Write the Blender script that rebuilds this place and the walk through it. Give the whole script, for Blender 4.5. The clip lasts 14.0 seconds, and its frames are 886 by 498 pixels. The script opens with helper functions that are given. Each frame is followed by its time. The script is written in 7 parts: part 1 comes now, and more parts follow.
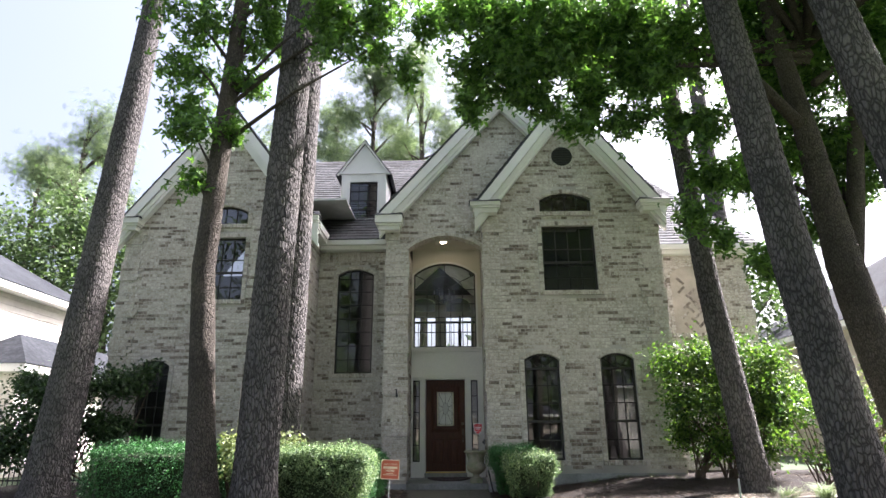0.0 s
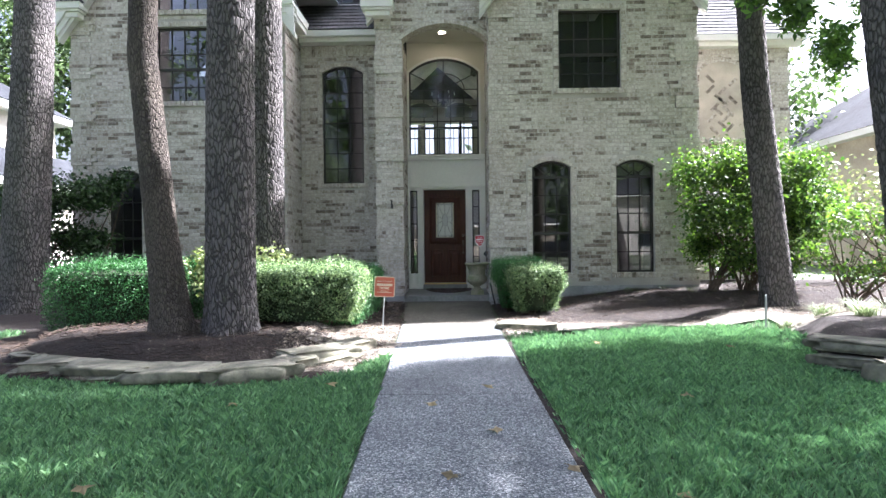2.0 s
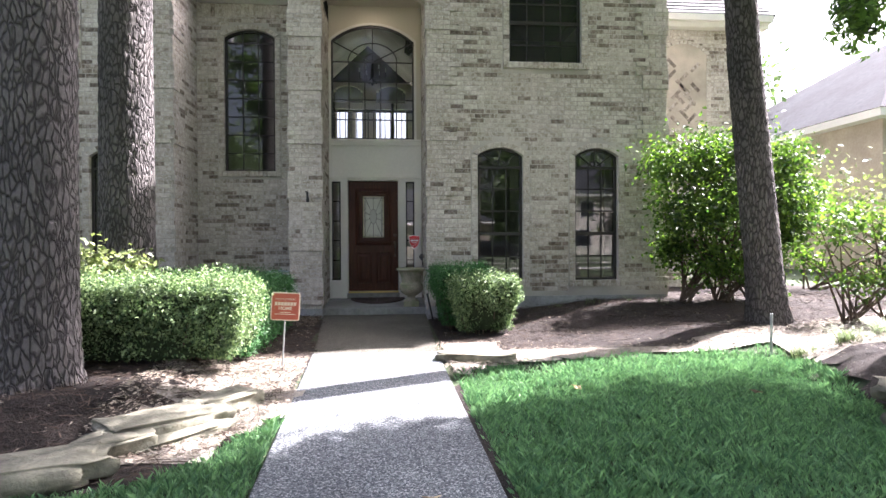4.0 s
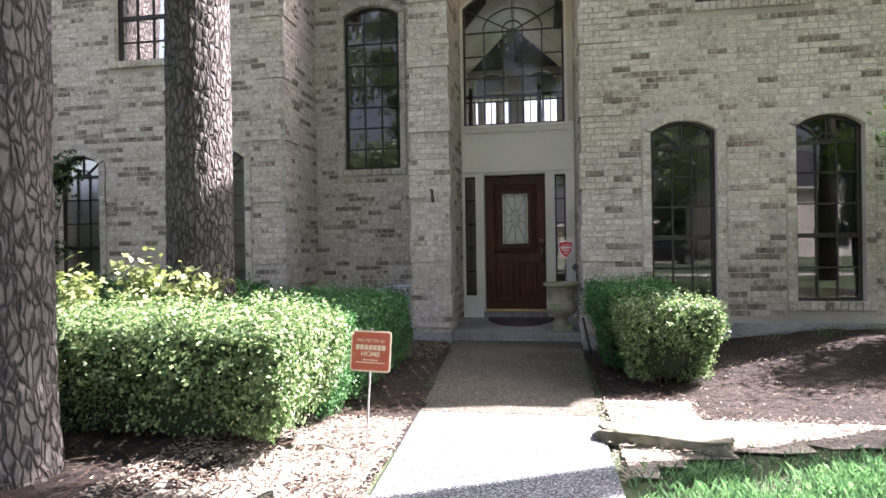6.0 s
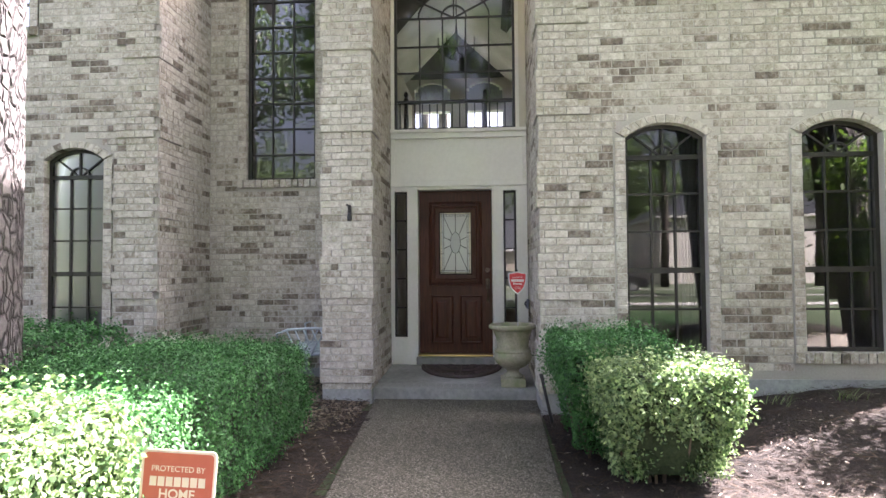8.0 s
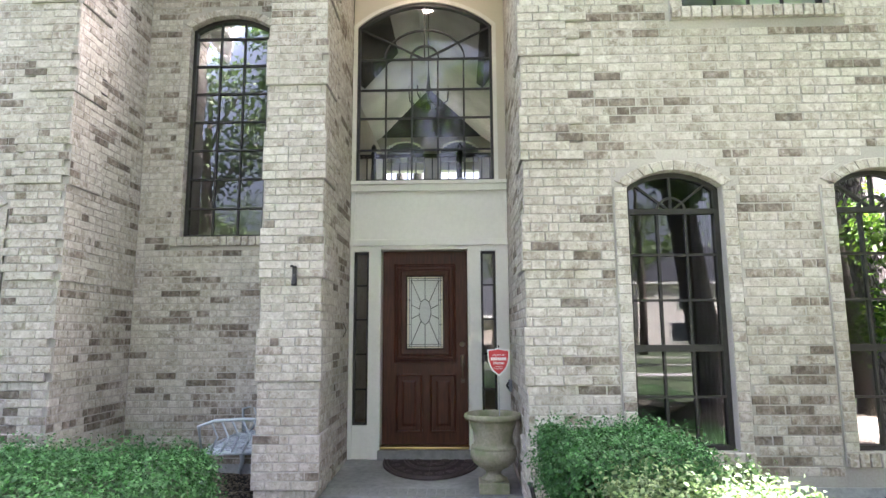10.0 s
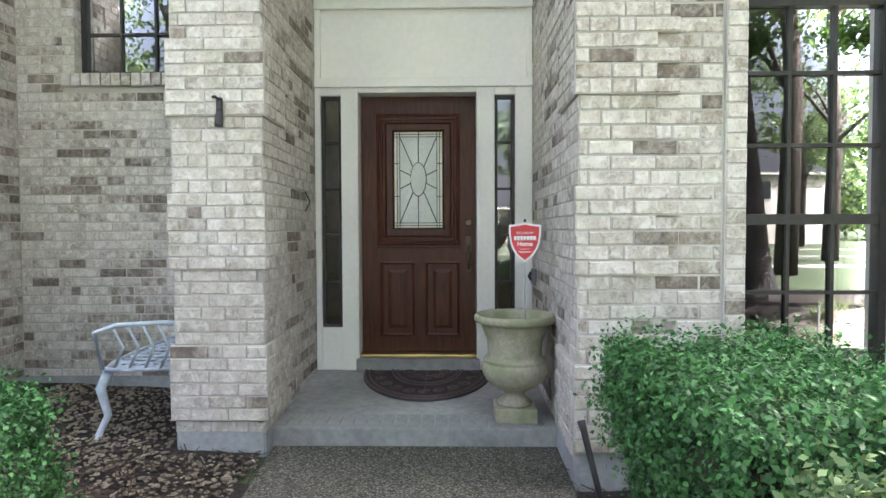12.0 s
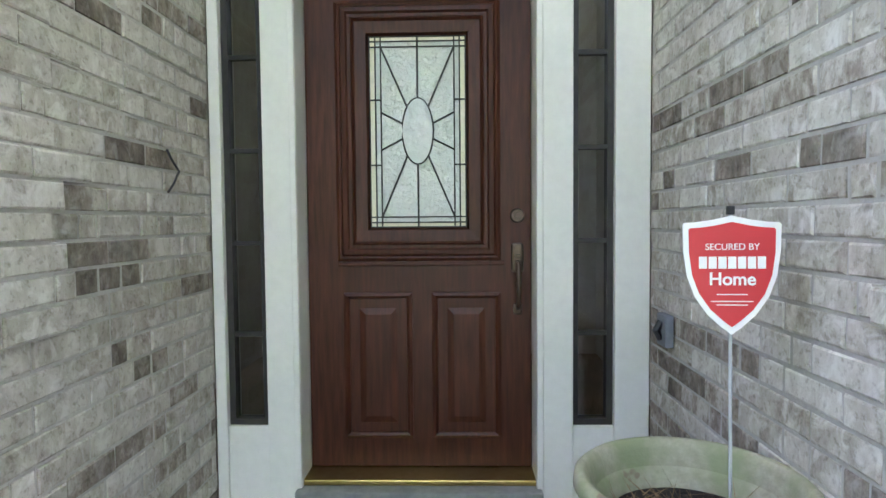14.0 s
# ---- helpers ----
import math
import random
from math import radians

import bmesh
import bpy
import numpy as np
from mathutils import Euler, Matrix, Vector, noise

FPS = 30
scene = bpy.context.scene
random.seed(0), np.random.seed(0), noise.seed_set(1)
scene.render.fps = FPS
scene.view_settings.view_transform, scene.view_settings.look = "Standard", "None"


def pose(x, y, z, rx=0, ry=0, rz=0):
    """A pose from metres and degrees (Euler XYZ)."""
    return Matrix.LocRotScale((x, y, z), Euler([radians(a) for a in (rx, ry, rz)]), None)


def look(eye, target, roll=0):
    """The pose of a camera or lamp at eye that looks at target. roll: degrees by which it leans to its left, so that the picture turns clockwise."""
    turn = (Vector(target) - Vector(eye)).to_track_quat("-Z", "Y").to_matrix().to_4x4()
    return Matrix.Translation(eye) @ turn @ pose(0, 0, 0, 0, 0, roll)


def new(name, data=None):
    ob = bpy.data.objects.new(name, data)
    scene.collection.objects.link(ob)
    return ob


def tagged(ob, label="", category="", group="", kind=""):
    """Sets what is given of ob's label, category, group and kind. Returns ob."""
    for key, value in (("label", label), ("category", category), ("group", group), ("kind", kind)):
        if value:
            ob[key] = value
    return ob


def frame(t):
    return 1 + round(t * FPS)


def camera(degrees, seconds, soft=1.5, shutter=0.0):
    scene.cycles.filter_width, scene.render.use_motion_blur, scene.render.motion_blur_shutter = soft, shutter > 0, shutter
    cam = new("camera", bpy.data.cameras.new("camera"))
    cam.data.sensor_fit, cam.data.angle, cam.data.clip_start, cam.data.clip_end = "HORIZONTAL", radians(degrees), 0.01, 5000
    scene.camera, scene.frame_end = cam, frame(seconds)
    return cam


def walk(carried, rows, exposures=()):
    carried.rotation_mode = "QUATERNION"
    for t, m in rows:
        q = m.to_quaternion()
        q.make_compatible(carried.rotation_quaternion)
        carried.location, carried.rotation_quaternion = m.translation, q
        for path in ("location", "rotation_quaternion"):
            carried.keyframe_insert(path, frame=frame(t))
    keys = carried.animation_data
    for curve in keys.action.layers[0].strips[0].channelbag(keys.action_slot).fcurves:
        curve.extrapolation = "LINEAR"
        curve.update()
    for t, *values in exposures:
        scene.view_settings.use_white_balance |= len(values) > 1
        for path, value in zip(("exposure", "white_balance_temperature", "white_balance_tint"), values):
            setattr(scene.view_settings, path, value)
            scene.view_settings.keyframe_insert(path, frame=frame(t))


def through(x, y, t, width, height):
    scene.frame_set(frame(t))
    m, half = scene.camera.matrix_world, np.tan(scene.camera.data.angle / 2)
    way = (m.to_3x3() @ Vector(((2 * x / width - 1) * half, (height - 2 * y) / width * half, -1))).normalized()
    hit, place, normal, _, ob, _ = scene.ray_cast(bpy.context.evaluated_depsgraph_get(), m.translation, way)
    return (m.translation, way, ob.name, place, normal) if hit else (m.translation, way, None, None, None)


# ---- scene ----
cam = camera(72.9, 14.0)
PATH = [
    (0, (0.417, -0.961, 0.988), (0.376, 0.945, 1.592), -0.4),
    (0.5, (0.453, -0.771, 1.068), (0.41, 1.177, 1.521), -0.5),
    (1, (0.466, -0.524, 1.143), (0.419, 1.462, 1.381), -0.5),
    (1.5, (0.413, -0.071, 1.105), (0.365, 1.927, 1.19), -0.6),
    (2, (0.385, 0.354, 1.105), (0.34, 2.354, 1.093), -0.6),
    (2.5, (0.415, 0.817, 1.13), (0.404, 2.817, 1.11), -0.5),
    (2.7, (0.418, 0.998, 1.123), (0.45, 2.996, 1.102), -0.4),
    (4.8, (0.481, 3.109, 1.211), (0.668, 5.1, 1.191), -0.3),
    (5, (0.505, 3.302, 1.217), (0.596, 5.3, 1.198), -0.4),
    (5.5, (0.573, 3.78, 1.239), (0.43, 5.775, 1.227), -0.6),
    (6, (0.573, 4.288, 1.25), (0.239, 6.26, 1.242), -0.9),
    (6.5, (0.602, 4.782, 1.243), (0.174, 6.736, 1.237), -0.8),
    (7, (0.615, 5.249, 1.276), (0.199, 7.205, 1.274), -0.8),
    (7.5, (0.565, 5.655, 1.29), (0.268, 7.633, 1.295), -0.6),
    (8, (0.534, 5.99, 1.336), (0.387, 7.983, 1.403), -0.4),
    (8.5, (0.517, 6.274, 1.419), (0.442, 8.26, 1.645), -0.4),
    (8.7, (0.528, 6.348, 1.432), (0.462, 8.325, 1.728), -0.4),
    (10.8, (0.545, 7.585, 1.375), (0.482, 9.57, 1.618), -0.2),
    (11, (0.521, 7.727, 1.327), (0.462, 9.717, 1.514), -0.1),
    (11.5, (0.456, 8.202, 1.298), (0.405, 10.201, 1.332), -0.1),
    (12, (0.437, 8.71, 1.269), (0.393, 10.709, 1.202), -0.2),
    (12.5, (0.446, 9.295, 1.294), (0.397, 11.293, 1.214), -0.2),
    (13, (0.404, 9.92, 1.304), (0.346, 11.917, 1.217), -0.2),
    (13.5, (0.359, 10.509, 1.28), (0.307, 12.507, 1.209), -0.5),
    (14, (0.298, 11.067, 1.3), (0.246, 13.064, 1.207), -0.5),
]
EXPOSURES = [(0.0, 2.71, 5930, 20), (0.7, 2.76, 5880, 20), (1.5, 2.91, 5530, 19), (2.5, 3.36, 5660, 21), (5.0, 3.01, 6010, 27), (6.5, 3.26, 6060, 28), (7.5, 3.51, 6060, 28), (8.5, 4.26, 6060, 27), (11.0, 4.43, 5850, 23), (12.0, 4.58, 5900, 21), (13.0, 4.42, 5900, 20), (14.0, 5.02, 5650, 18)]
walk(cam, [(t, look(eye, target, roll)) for t, eye, target, roll in PATH], EXPOSURES)

# ---- world, sun ----
SUN_DIR = Vector((1.0, 0.52, 1.35)).normalized()      # towards the sun: high, beyond the right side of the house
world = bpy.data.worlds.new("sky")
scene.world = world
world.use_nodes = True
wn = world.node_tree.nodes
sky = wn.new("ShaderNodeTexSky")
sky.sky_type, sky.sun_disc = "NISHITA", False
sky.sun_elevation = math.asin(SUN_DIR.z)
sky.sun_rotation = math.atan2(SUN_DIR.x, SUN_DIR.y)
sky.air_density, sky.dust_density, sky.ozone_density = 1.0, 9.0, 1.0
wn["Background"].inputs["Strength"].default_value = 0.064
haze = wn.new("ShaderNodeHueSaturation")
haze.inputs["Saturation"].default_value = 0.62
haze.inputs["Value"].default_value = 1.08
world.node_tree.links.new(sky.outputs["Color"], haze.inputs["Color"])
world.node_tree.links.new(haze.outputs["Color"], wn["Background"].inputs["Color"])
sun_data = bpy.data.lights.new("sun", "SUN")
sun_data.energy, sun_data.angle, sun_data.color = 5.0, radians(0.55), (1.0, 0.94, 0.84)
sun = new("sun", sun_data)
sun.matrix_world = look(SUN_DIR * 60, (0, 0, 0))


# ---- materials ----
def mat(name, base, rough=0.7, metal=0.0, spec=0.4):
    m = bpy.data.materials.new(name)
    m.use_nodes = True
    b = m.node_tree.nodes["Principled BSDF"]
    b.inputs["Base Color"].default_value = (*base, 1)
    b.inputs["Roughness"].default_value = rough
    b.inputs["Metallic"].default_value = metal
    b.inputs["Specular IOR Level"].default_value = spec
    return m


def nd(m, kind, **inputs):
    n = m.node_tree.nodes.new(kind)
    for k, v in inputs.items():
        n.inputs[k].default_value = v
    return n


def wire(m, a, ao, b, bi):
    m.node_tree.links.new(a.outputs[ao], b.inputs[bi])


def noise_fac(m, scale, detail=4.0, rough=0.6, stretch=(1, 1, 1)):
    co = nd(m, "ShaderNodeTexCoord")
    mp = nd(m, "ShaderNodeMapping", Scale=stretch)
    n = nd(m, "ShaderNodeTexNoise", Scale=scale, Detail=detail, Roughness=rough)
    wire(m, co, "Object", mp, "Vector")
    wire(m, mp, "Vector", n, "Vector")
    return n


def ramp(m, src, out, stops):
    r = nd(m, "ShaderNodeValToRGB")
    els = r.color_ramp.elements
    while len(els) < len(stops):
        els.new(0.5)
    for e, (p, c) in zip(els, stops):
        e.position, e.color = p, (*c, 1)
    wire(m, src, out, r, "Fac")
    return r


def mix(m, fac, fac_out, a, b, mode="MIX", amount=None):
    x = nd(m, "ShaderNodeMix")
    x.data_type, x.blend_type = "RGBA", mode
    if fac is not None:
        wire(m, fac, fac_out, x, 0)
    else:
        x.inputs[0].default_value = amount
    for src, slot in ((a, 6), (b, 7)):
        if isinstance(src[0], float):
            x.inputs[slot].default_value = (*src, 1)
        else:
            wire(m, src[0], src[1], x, slot)
    return x


def bump(m, src, out, strength=0.3, dist=0.01):
    b = nd(m, "ShaderNodeBump", Strength=strength, Distance=dist)
    wire(m, src, out, b, "Height")
    wire(m, b, "Normal", m.node_tree.nodes["Principled BSDF"], "Normal")
    return b


def base(m, src, out):
    wire(m, src, out, m.node_tree.nodes["Principled BSDF"], "Base Color")


def surfaced(name, c1, c2, scale, rough=0.8, big=0.8, bump_s=0.3, bump_d=0.01, detail=5.0, stretch=(1, 1, 1), metal=0.0, spec=0.4, amount=0.35, vary=None):
    """Two-scale variation: fine grain between c1 and c2, broad stains on top; vary: 'island' or 'object' brightness change."""
    m = mat(name, c1, rough, metal, spec)
    fine = noise_fac(m, scale, detail, 0.65, stretch)
    r = ramp(m, fine, "Fac", [(0.3, c1), (0.7, c2)])
    broad = noise_fac(m, big, 3.0, 0.55)
    br = ramp(m, broad, "Fac", [(0.35, (1 - amount,) * 3), (0.65, (1, 1, 1))])
    x = mix(m, None, None, (r, "Color"), (br, "Color"), "MULTIPLY", 1.0)
    if vary:
        if vary == "island":
            g, o = nd(m, "ShaderNodeNewGeometry"), "Random Per Island"
        else:
            g, o = nd(m, "ShaderNodeObjectInfo"), "Random"
        vr = ramp(m, g, o, [(0.0, (0.62, 0.6, 0.58)), (0.5, (0.9, 0.9, 0.9)), (1.0, (1.12, 1.1, 1.06))])
        x = mix(m, None, None, (x, 2), (vr, "Color"), "MULTIPLY", 1.0)
    base(m, x, 2)
    bump(m, fine, "Fac", bump_s, bump_d)
    return m


def brick_mat(name, stops, vary, spread, smear):
    """Tumbled limewashed brick: streaky mottling that starts anew on each brick, small dark pits, broad weathering."""
    m = mat(name, stops[0][1], 0.9, 0, 0.2)
    if vary == "island":
        g, o = nd(m, "ShaderNodeNewGeometry"), "Random Per Island"
    else:
        g, o = nd(m, "ShaderNodeObjectInfo"), "Random"
    co = nd(m, "ShaderNodeNewGeometry")
    shift = nd(m, "ShaderNodeVectorMath")
    shift.operation = "MULTIPLY_ADD"
    wire(m, g, o, shift, 0)
    shift.inputs[1].default_value = (37.0, 53.0, 71.0)
    wire(m, co, "Position", shift, 2)
    mp = nd(m, "ShaderNodeMapping", Scale=(1.0, 1.0, 0.62))
    wire(m, shift, "Vector", mp, "Vector")
    w = nd(m, "ShaderNodeTexNoise", Scale=15.0, Detail=9.0, Roughness=0.68)
    wire(m, mp, "Vector", w, "Vector")
    lift = nd(m, "ShaderNodeMath")
    lift.operation = "MULTIPLY_ADD"
    wire(m, g, o, lift, 0)
    lift.inputs[1].default_value = spread
    wire(m, w, "Fac", lift, 2)
    tone = ramp(m, lift, 0, stops)
    p = nd(m, "ShaderNodeTexNoise", Scale=62.0, Detail=4.0, Roughness=0.6)
    wire(m, shift, "Vector", p, "Vector")
    pr = ramp(m, p, "Fac", [(0.32, (0.45, 0.42, 0.38)), (0.46, (1, 1, 1))])
    y = mix(m, None, None, (tone, "Color"), (pr, "Color"), "MULTIPLY", 0.6)
    lime = nd(m, "ShaderNodeTexNoise", Scale=17.0, Detail=5.0, Roughness=0.62, Distortion=0.8)
    wire(m, shift, "Vector", lime, "Vector")
    lm = ramp(m, lime, "Fac", [(0.5, (0, 0, 0)), (0.64, (smear,) * 3)])
    y = mix(m, lm, "Color", (y, 2), (0.74, 0.72, 0.68))
    b = nd(m, "ShaderNodeTexNoise", Scale=0.7, Detail=4.0, Roughness=0.6)
    wire(m, co, "Position", b, "Vector")
    bb = ramp(m, b, "Fac", [(0.35, (0.84, 0.82, 0.8)), (0.65, (1.0, 1.0, 1.0))])
    z = mix(m, None, None, (y, 2), (bb, "Color"), "MULTIPLY", 1.0)
    base(m, z, 2)
    bump(m, w, "Fac", 0.7, 0.01)
    return m


LIGHT_STOPS = [(0.38, (0.27, 0.235, 0.19)), (0.5, (0.42, 0.382, 0.328)), (0.64, (0.52, 0.484, 0.43)), (0.82, (0.64, 0.61, 0.56))]
DARK_STOPS = [(0.44, (0.125, 0.104, 0.085)), (0.6, (0.225, 0.19, 0.157)), (0.7, (0.33, 0.286, 0.242)), (0.8, (0.53, 0.493, 0.445))]
M = {}
for v in ("island", "object"):
    M["brick_light_" + v] = brick_mat("whitewashed_brick_" + v, LIGHT_STOPS, v, 0.2, 0.62)
    M["brick_dark_" + v] = brick_mat("brown_brick_" + v, DARK_STOPS, v, 0.26, 0.22)
M["mortar"] = surfaced("mortar", (0.46, 0.432, 0.39), (0.56, 0.53, 0.487), 60, 0.95, 0.9, 0.6, 0.004)
M["foundation"] = surfaced("grey_stucco_foundation", (0.30, 0.31, 0.31), (0.42, 0.43, 0.43), 30, 0.9, 1.6, 0.4, 0.005, amount=0.35)
M["stucco_panel"] = surfaced("pale_panel_brickwork", (0.5, 0.44, 0.36), (0.58, 0.52, 0.44), 40, 0.9, 1.5, 0.3, 0.004)
M["trim"] = surfaced("cream_painted_wood", (0.70, 0.685, 0.63), (0.76, 0.745, 0.69), 25, 0.55, 0.7, 0.08, 0.002, amount=0.12)
M["white_trim"] = surfaced("white_painted_wood", (0.74, 0.73, 0.69), (0.8, 0.79, 0.76), 25, 0.5, 0.7, 0.08, 0.002, amount=0.14)
M["stucco"] = surfaced("beige_stucco", (0.56, 0.52, 0.43), (0.62, 0.58, 0.49), 90, 0.85, 0.6, 0.3, 0.003, amount=0.12)
M["black"] = surfaced("black_painted_metal", (0.012, 0.012, 0.013), (0.03, 0.03, 0.032), 40, 0.45, 1.5, 0.1, 0.001)
M["bronze_frame"] = surfaced("dark_bronze_window_frame", (0.022, 0.02, 0.018), (0.04, 0.036, 0.032), 30, 0.5, 1.5, 0.1, 0.001)
M["mulch"] = surfaced("brown_mulch", (0.011, 0.008, 0.006), (0.042, 0.029, 0.022), 45, 0.95, 1.3, 1.0, 0.03, detail=8, amount=0.5)
M["inside_wall"] = surfaced("interior_paint", (0.5, 0.47, 0.4), (0.55, 0.52, 0.45), 12, 0.8, 0.5, 0.05, 0.002)
M["curtain"] = surfaced("white_curtain_cloth", (0.7, 0.69, 0.66), (0.78, 0.77, 0.74), 20, 0.9, 1.0, 0.1, 0.004)


def glass_mat(name, tint, gloss_rough=0.0, ior=1.5):
    m = bpy.data.materials.new(name)
    m.use_nodes = True
    t = m.node_tree
    t.nodes.remove(t.nodes["Principled BSDF"])
    out = t.nodes["Material Output"]
    tr = t.nodes.new("ShaderNodeBsdfTransparent")
    tr.inputs["Color"].default_value = (*tint, 1)
    gl = t.nodes.new("ShaderNodeBsdfGlossy")
    gl.inputs["Roughness"].default_value = gloss_rough
    fr = t.nodes.new("ShaderNodeFresnel")
    fr.inputs["IOR"].default_value = ior
    mx = t.nodes.new("ShaderNodeMixShader")
    t.links.new(fr.outputs[0], mx.inputs[0])
    t.links.new(tr.outputs[0], mx.inputs[1])
    t.links.new(gl.outputs[0], mx.inputs[2])
    t.links.new(mx.outputs[0], out.inputs["Surface"])
    return m


M["glass"] = glass_mat("window_glass", (0.35, 0.37, 0.37), 0.0, 1.8)
M["clear_glass"] = glass_mat("clear_glass", (0.85, 0.88, 0.88), 0.0, 1.6)
M["screened_glass"] = glass_mat("window_glass_with_screen", (0.3, 0.32, 0.33), 0.3, 1.65)


# ---- mesh helpers ----
def part(name, bm, material, parent=None, label="", smooth=False):
    """Links a bmesh as one mesh object, under a thing or part if one is given."""
    me = bpy.data.meshes.new(name)
    bm.normal_update()
    bm.to_mesh(me)
    bm.free()
    if smooth:
        me.polygons.foreach_set("use_smooth", [True] * len(me.polygons))
    for m in (material if isinstance(material, (list, tuple)) else [material]):
        me.materials.append(m)
    ob = new(name, me)
    if parent is not None:
        ob.parent = parent
    if label:
        ob["label"] = label
    return ob


def thing(name, label, category, group="", kind="", at=(0, 0, 0)):
    ob = new(name)
    ob.location = at
    ob.empty_display_size = 0.1
    return tagged(ob, label, category, group, kind)


def add_box(bm, x0, x1, y0, y1, z0, z1, mi=0):
    v = [bm.verts.new((x, y, z)) for z in (z0, z1) for y in (y0, y1) for x in (x0, x1)]
    for f in ((0, 2, 3, 1), (4, 5, 7, 6), (0, 1, 5, 4), (2, 6, 7, 3), (0, 4, 6, 2), (1, 3, 7, 5)):
        bm.faces.new([v[i] for i in f]).material_index = mi
    return v


def box_bm(x0, x1, y0, y1, z0, z1, bev=0.0):
    bm = bmesh.new()
    add_box(bm, x0, x1, y0, y1, z0, z1)
    if bev:
        bmesh.ops.bevel(bm, geom=bm.edges[:], offset=bev, segments=2, affect="EDGES", profile=0.6)
    return bm


def add_prism(bm, pts, y0, y1):
    """A polygon in x and z, pushed from y0 to y1."""
    a = [bm.verts.new((x, y0, z)) for x, z in pts]
    b = [bm.verts.new((x, y1, z)) for x, z in pts]
    n = len(pts)
    bm.faces.new(a)
    bm.faces.new(b[::-1])
    for i in range(n):
        bm.faces.new((a[i], b[i], b[(i + 1) % n], a[(i + 1) % n]))
    bmesh.ops.recalc_face_normals(bm, faces=bm.faces[:])


def add_tube(bm, pts, radii, seg=8, caps=True):
    """A tube along points, with a radius at each."""
    rings = []
    pts = [Vector(p) for p in pts]
    ref = Vector((0, 0, 1)) if abs((pts[-1] - pts[0]).normalized().z) < 0.9 else Vector((1, 0, 0))
    for i, p in enumerate(pts):
        d = (pts[min(i + 1, len(pts) - 1)] - pts[max(i - 1, 0)]).normalized()
        s = d.cross(ref).normalized()
        t = s.cross(d)
        r = radii[i] if isinstance(radii, (list, tuple)) else radii
        rings.append([bm.verts.new(p + r * (math.cos(a) * s + math.sin(a) * t)) for a in [2 * math.pi * k / seg for k in range(seg)]])
    for a, b in zip(rings, rings[1:]):
        for k in range(seg):
            bm.faces.new((a[k], a[(k + 1) % seg], b[(k + 1) % seg], b[k]))
    if caps:
        bm.faces.new(rings[0][::-1])
        bm.faces.new(rings[-1])
    return rings


# ---- brickwork ----
COURSE, BRICK = 0.0715, 0.213
rng = random.Random(5)


class Opening:
    """A hole in a wall: u0 to u1, z0 up to the springing, and a segmental arch of that rise."""

    def __init__(self, u0, u1, z0, spring, rise=0.0, trim=0.105):
        self.trim = trim
        self.u0, self.u1, self.z0, self.spring, self.rise = u0, u1, z0, spring, rise
        if rise:
            h = (u1 - u0) / 2
            self.r = (h * h + rise * rise) / (2 * rise)
            self.cu, self.cz = (u0 + u1) / 2, spring + rise - self.r

    def top(self, u):
        if not self.rise:
            return self.spring
        return self.cz + math.sqrt(max(self.r ** 2 - (u - self.cu) ** 2, 0))

    def span(self, za, zb, grow):
        """What it takes from a course between za and zb."""
        if zb <= self.z0 - grow or za >= self.spring + self.rise + grow:
            return None
        if za < self.spring + (0 if self.rise else grow):
            return self.u0 - grow, self.u1 + grow
        r = self.r + grow
        d = r * r - (za - self.cz) ** 2
        if d <= 0:
            return None
        w = min(math.sqrt(d), (self.u1 - self.u0) / 2 + grow)
        return self.cu - w, self.cu + w


def cut(spans, hole):
    out = []
    for a, b in spans:
        if hole[1] <= a or hole[0] >= b:
            out.append((a, b))
        else:
            if hole[0] > a:
                out.append((a, hole[0]))
            if hole[1] < b:
                out.append((hole[1], b))
    return out


def brick_verts(u0, u1, z0, z1, n0, n1, jit):
    e = 0.003
    j = [rng.uniform(-jit, jit) for _ in range(6)]
    c = [0.0015 + 0.0065 * rng.random() ** 2 for _ in range(8)]
    return [(u0, z0, n0), (u1, z0, n0), (u1, z1, n0), (u0, z1, n0),
            (u0 + j[0], z0, n1 - e), (u1 + j[1], z0, n1 - e), (u1 + j[1], z1, n1 - e), (u0 + j[0], z1, n1 - e),
            (u0 + c[0], z0 + c[1], n1 + j[2]), (u1 - c[2], z0 + c[3], n1 + j[3]), (u1 - c[4], z1 - c[5], n1 + j[4]), (u0 + c[6], z1 - c[7], n1 + j[5])]


BRICK_FACES = [(0, 1, 5, 4), (1, 2, 6, 5), (2, 3, 7, 6), (3, 0, 4, 7), (4, 5, 9, 8), (5, 6, 10, 9), (6, 7, 11, 10), (7, 4, 8, 11), (8, 9, 10, 11)]


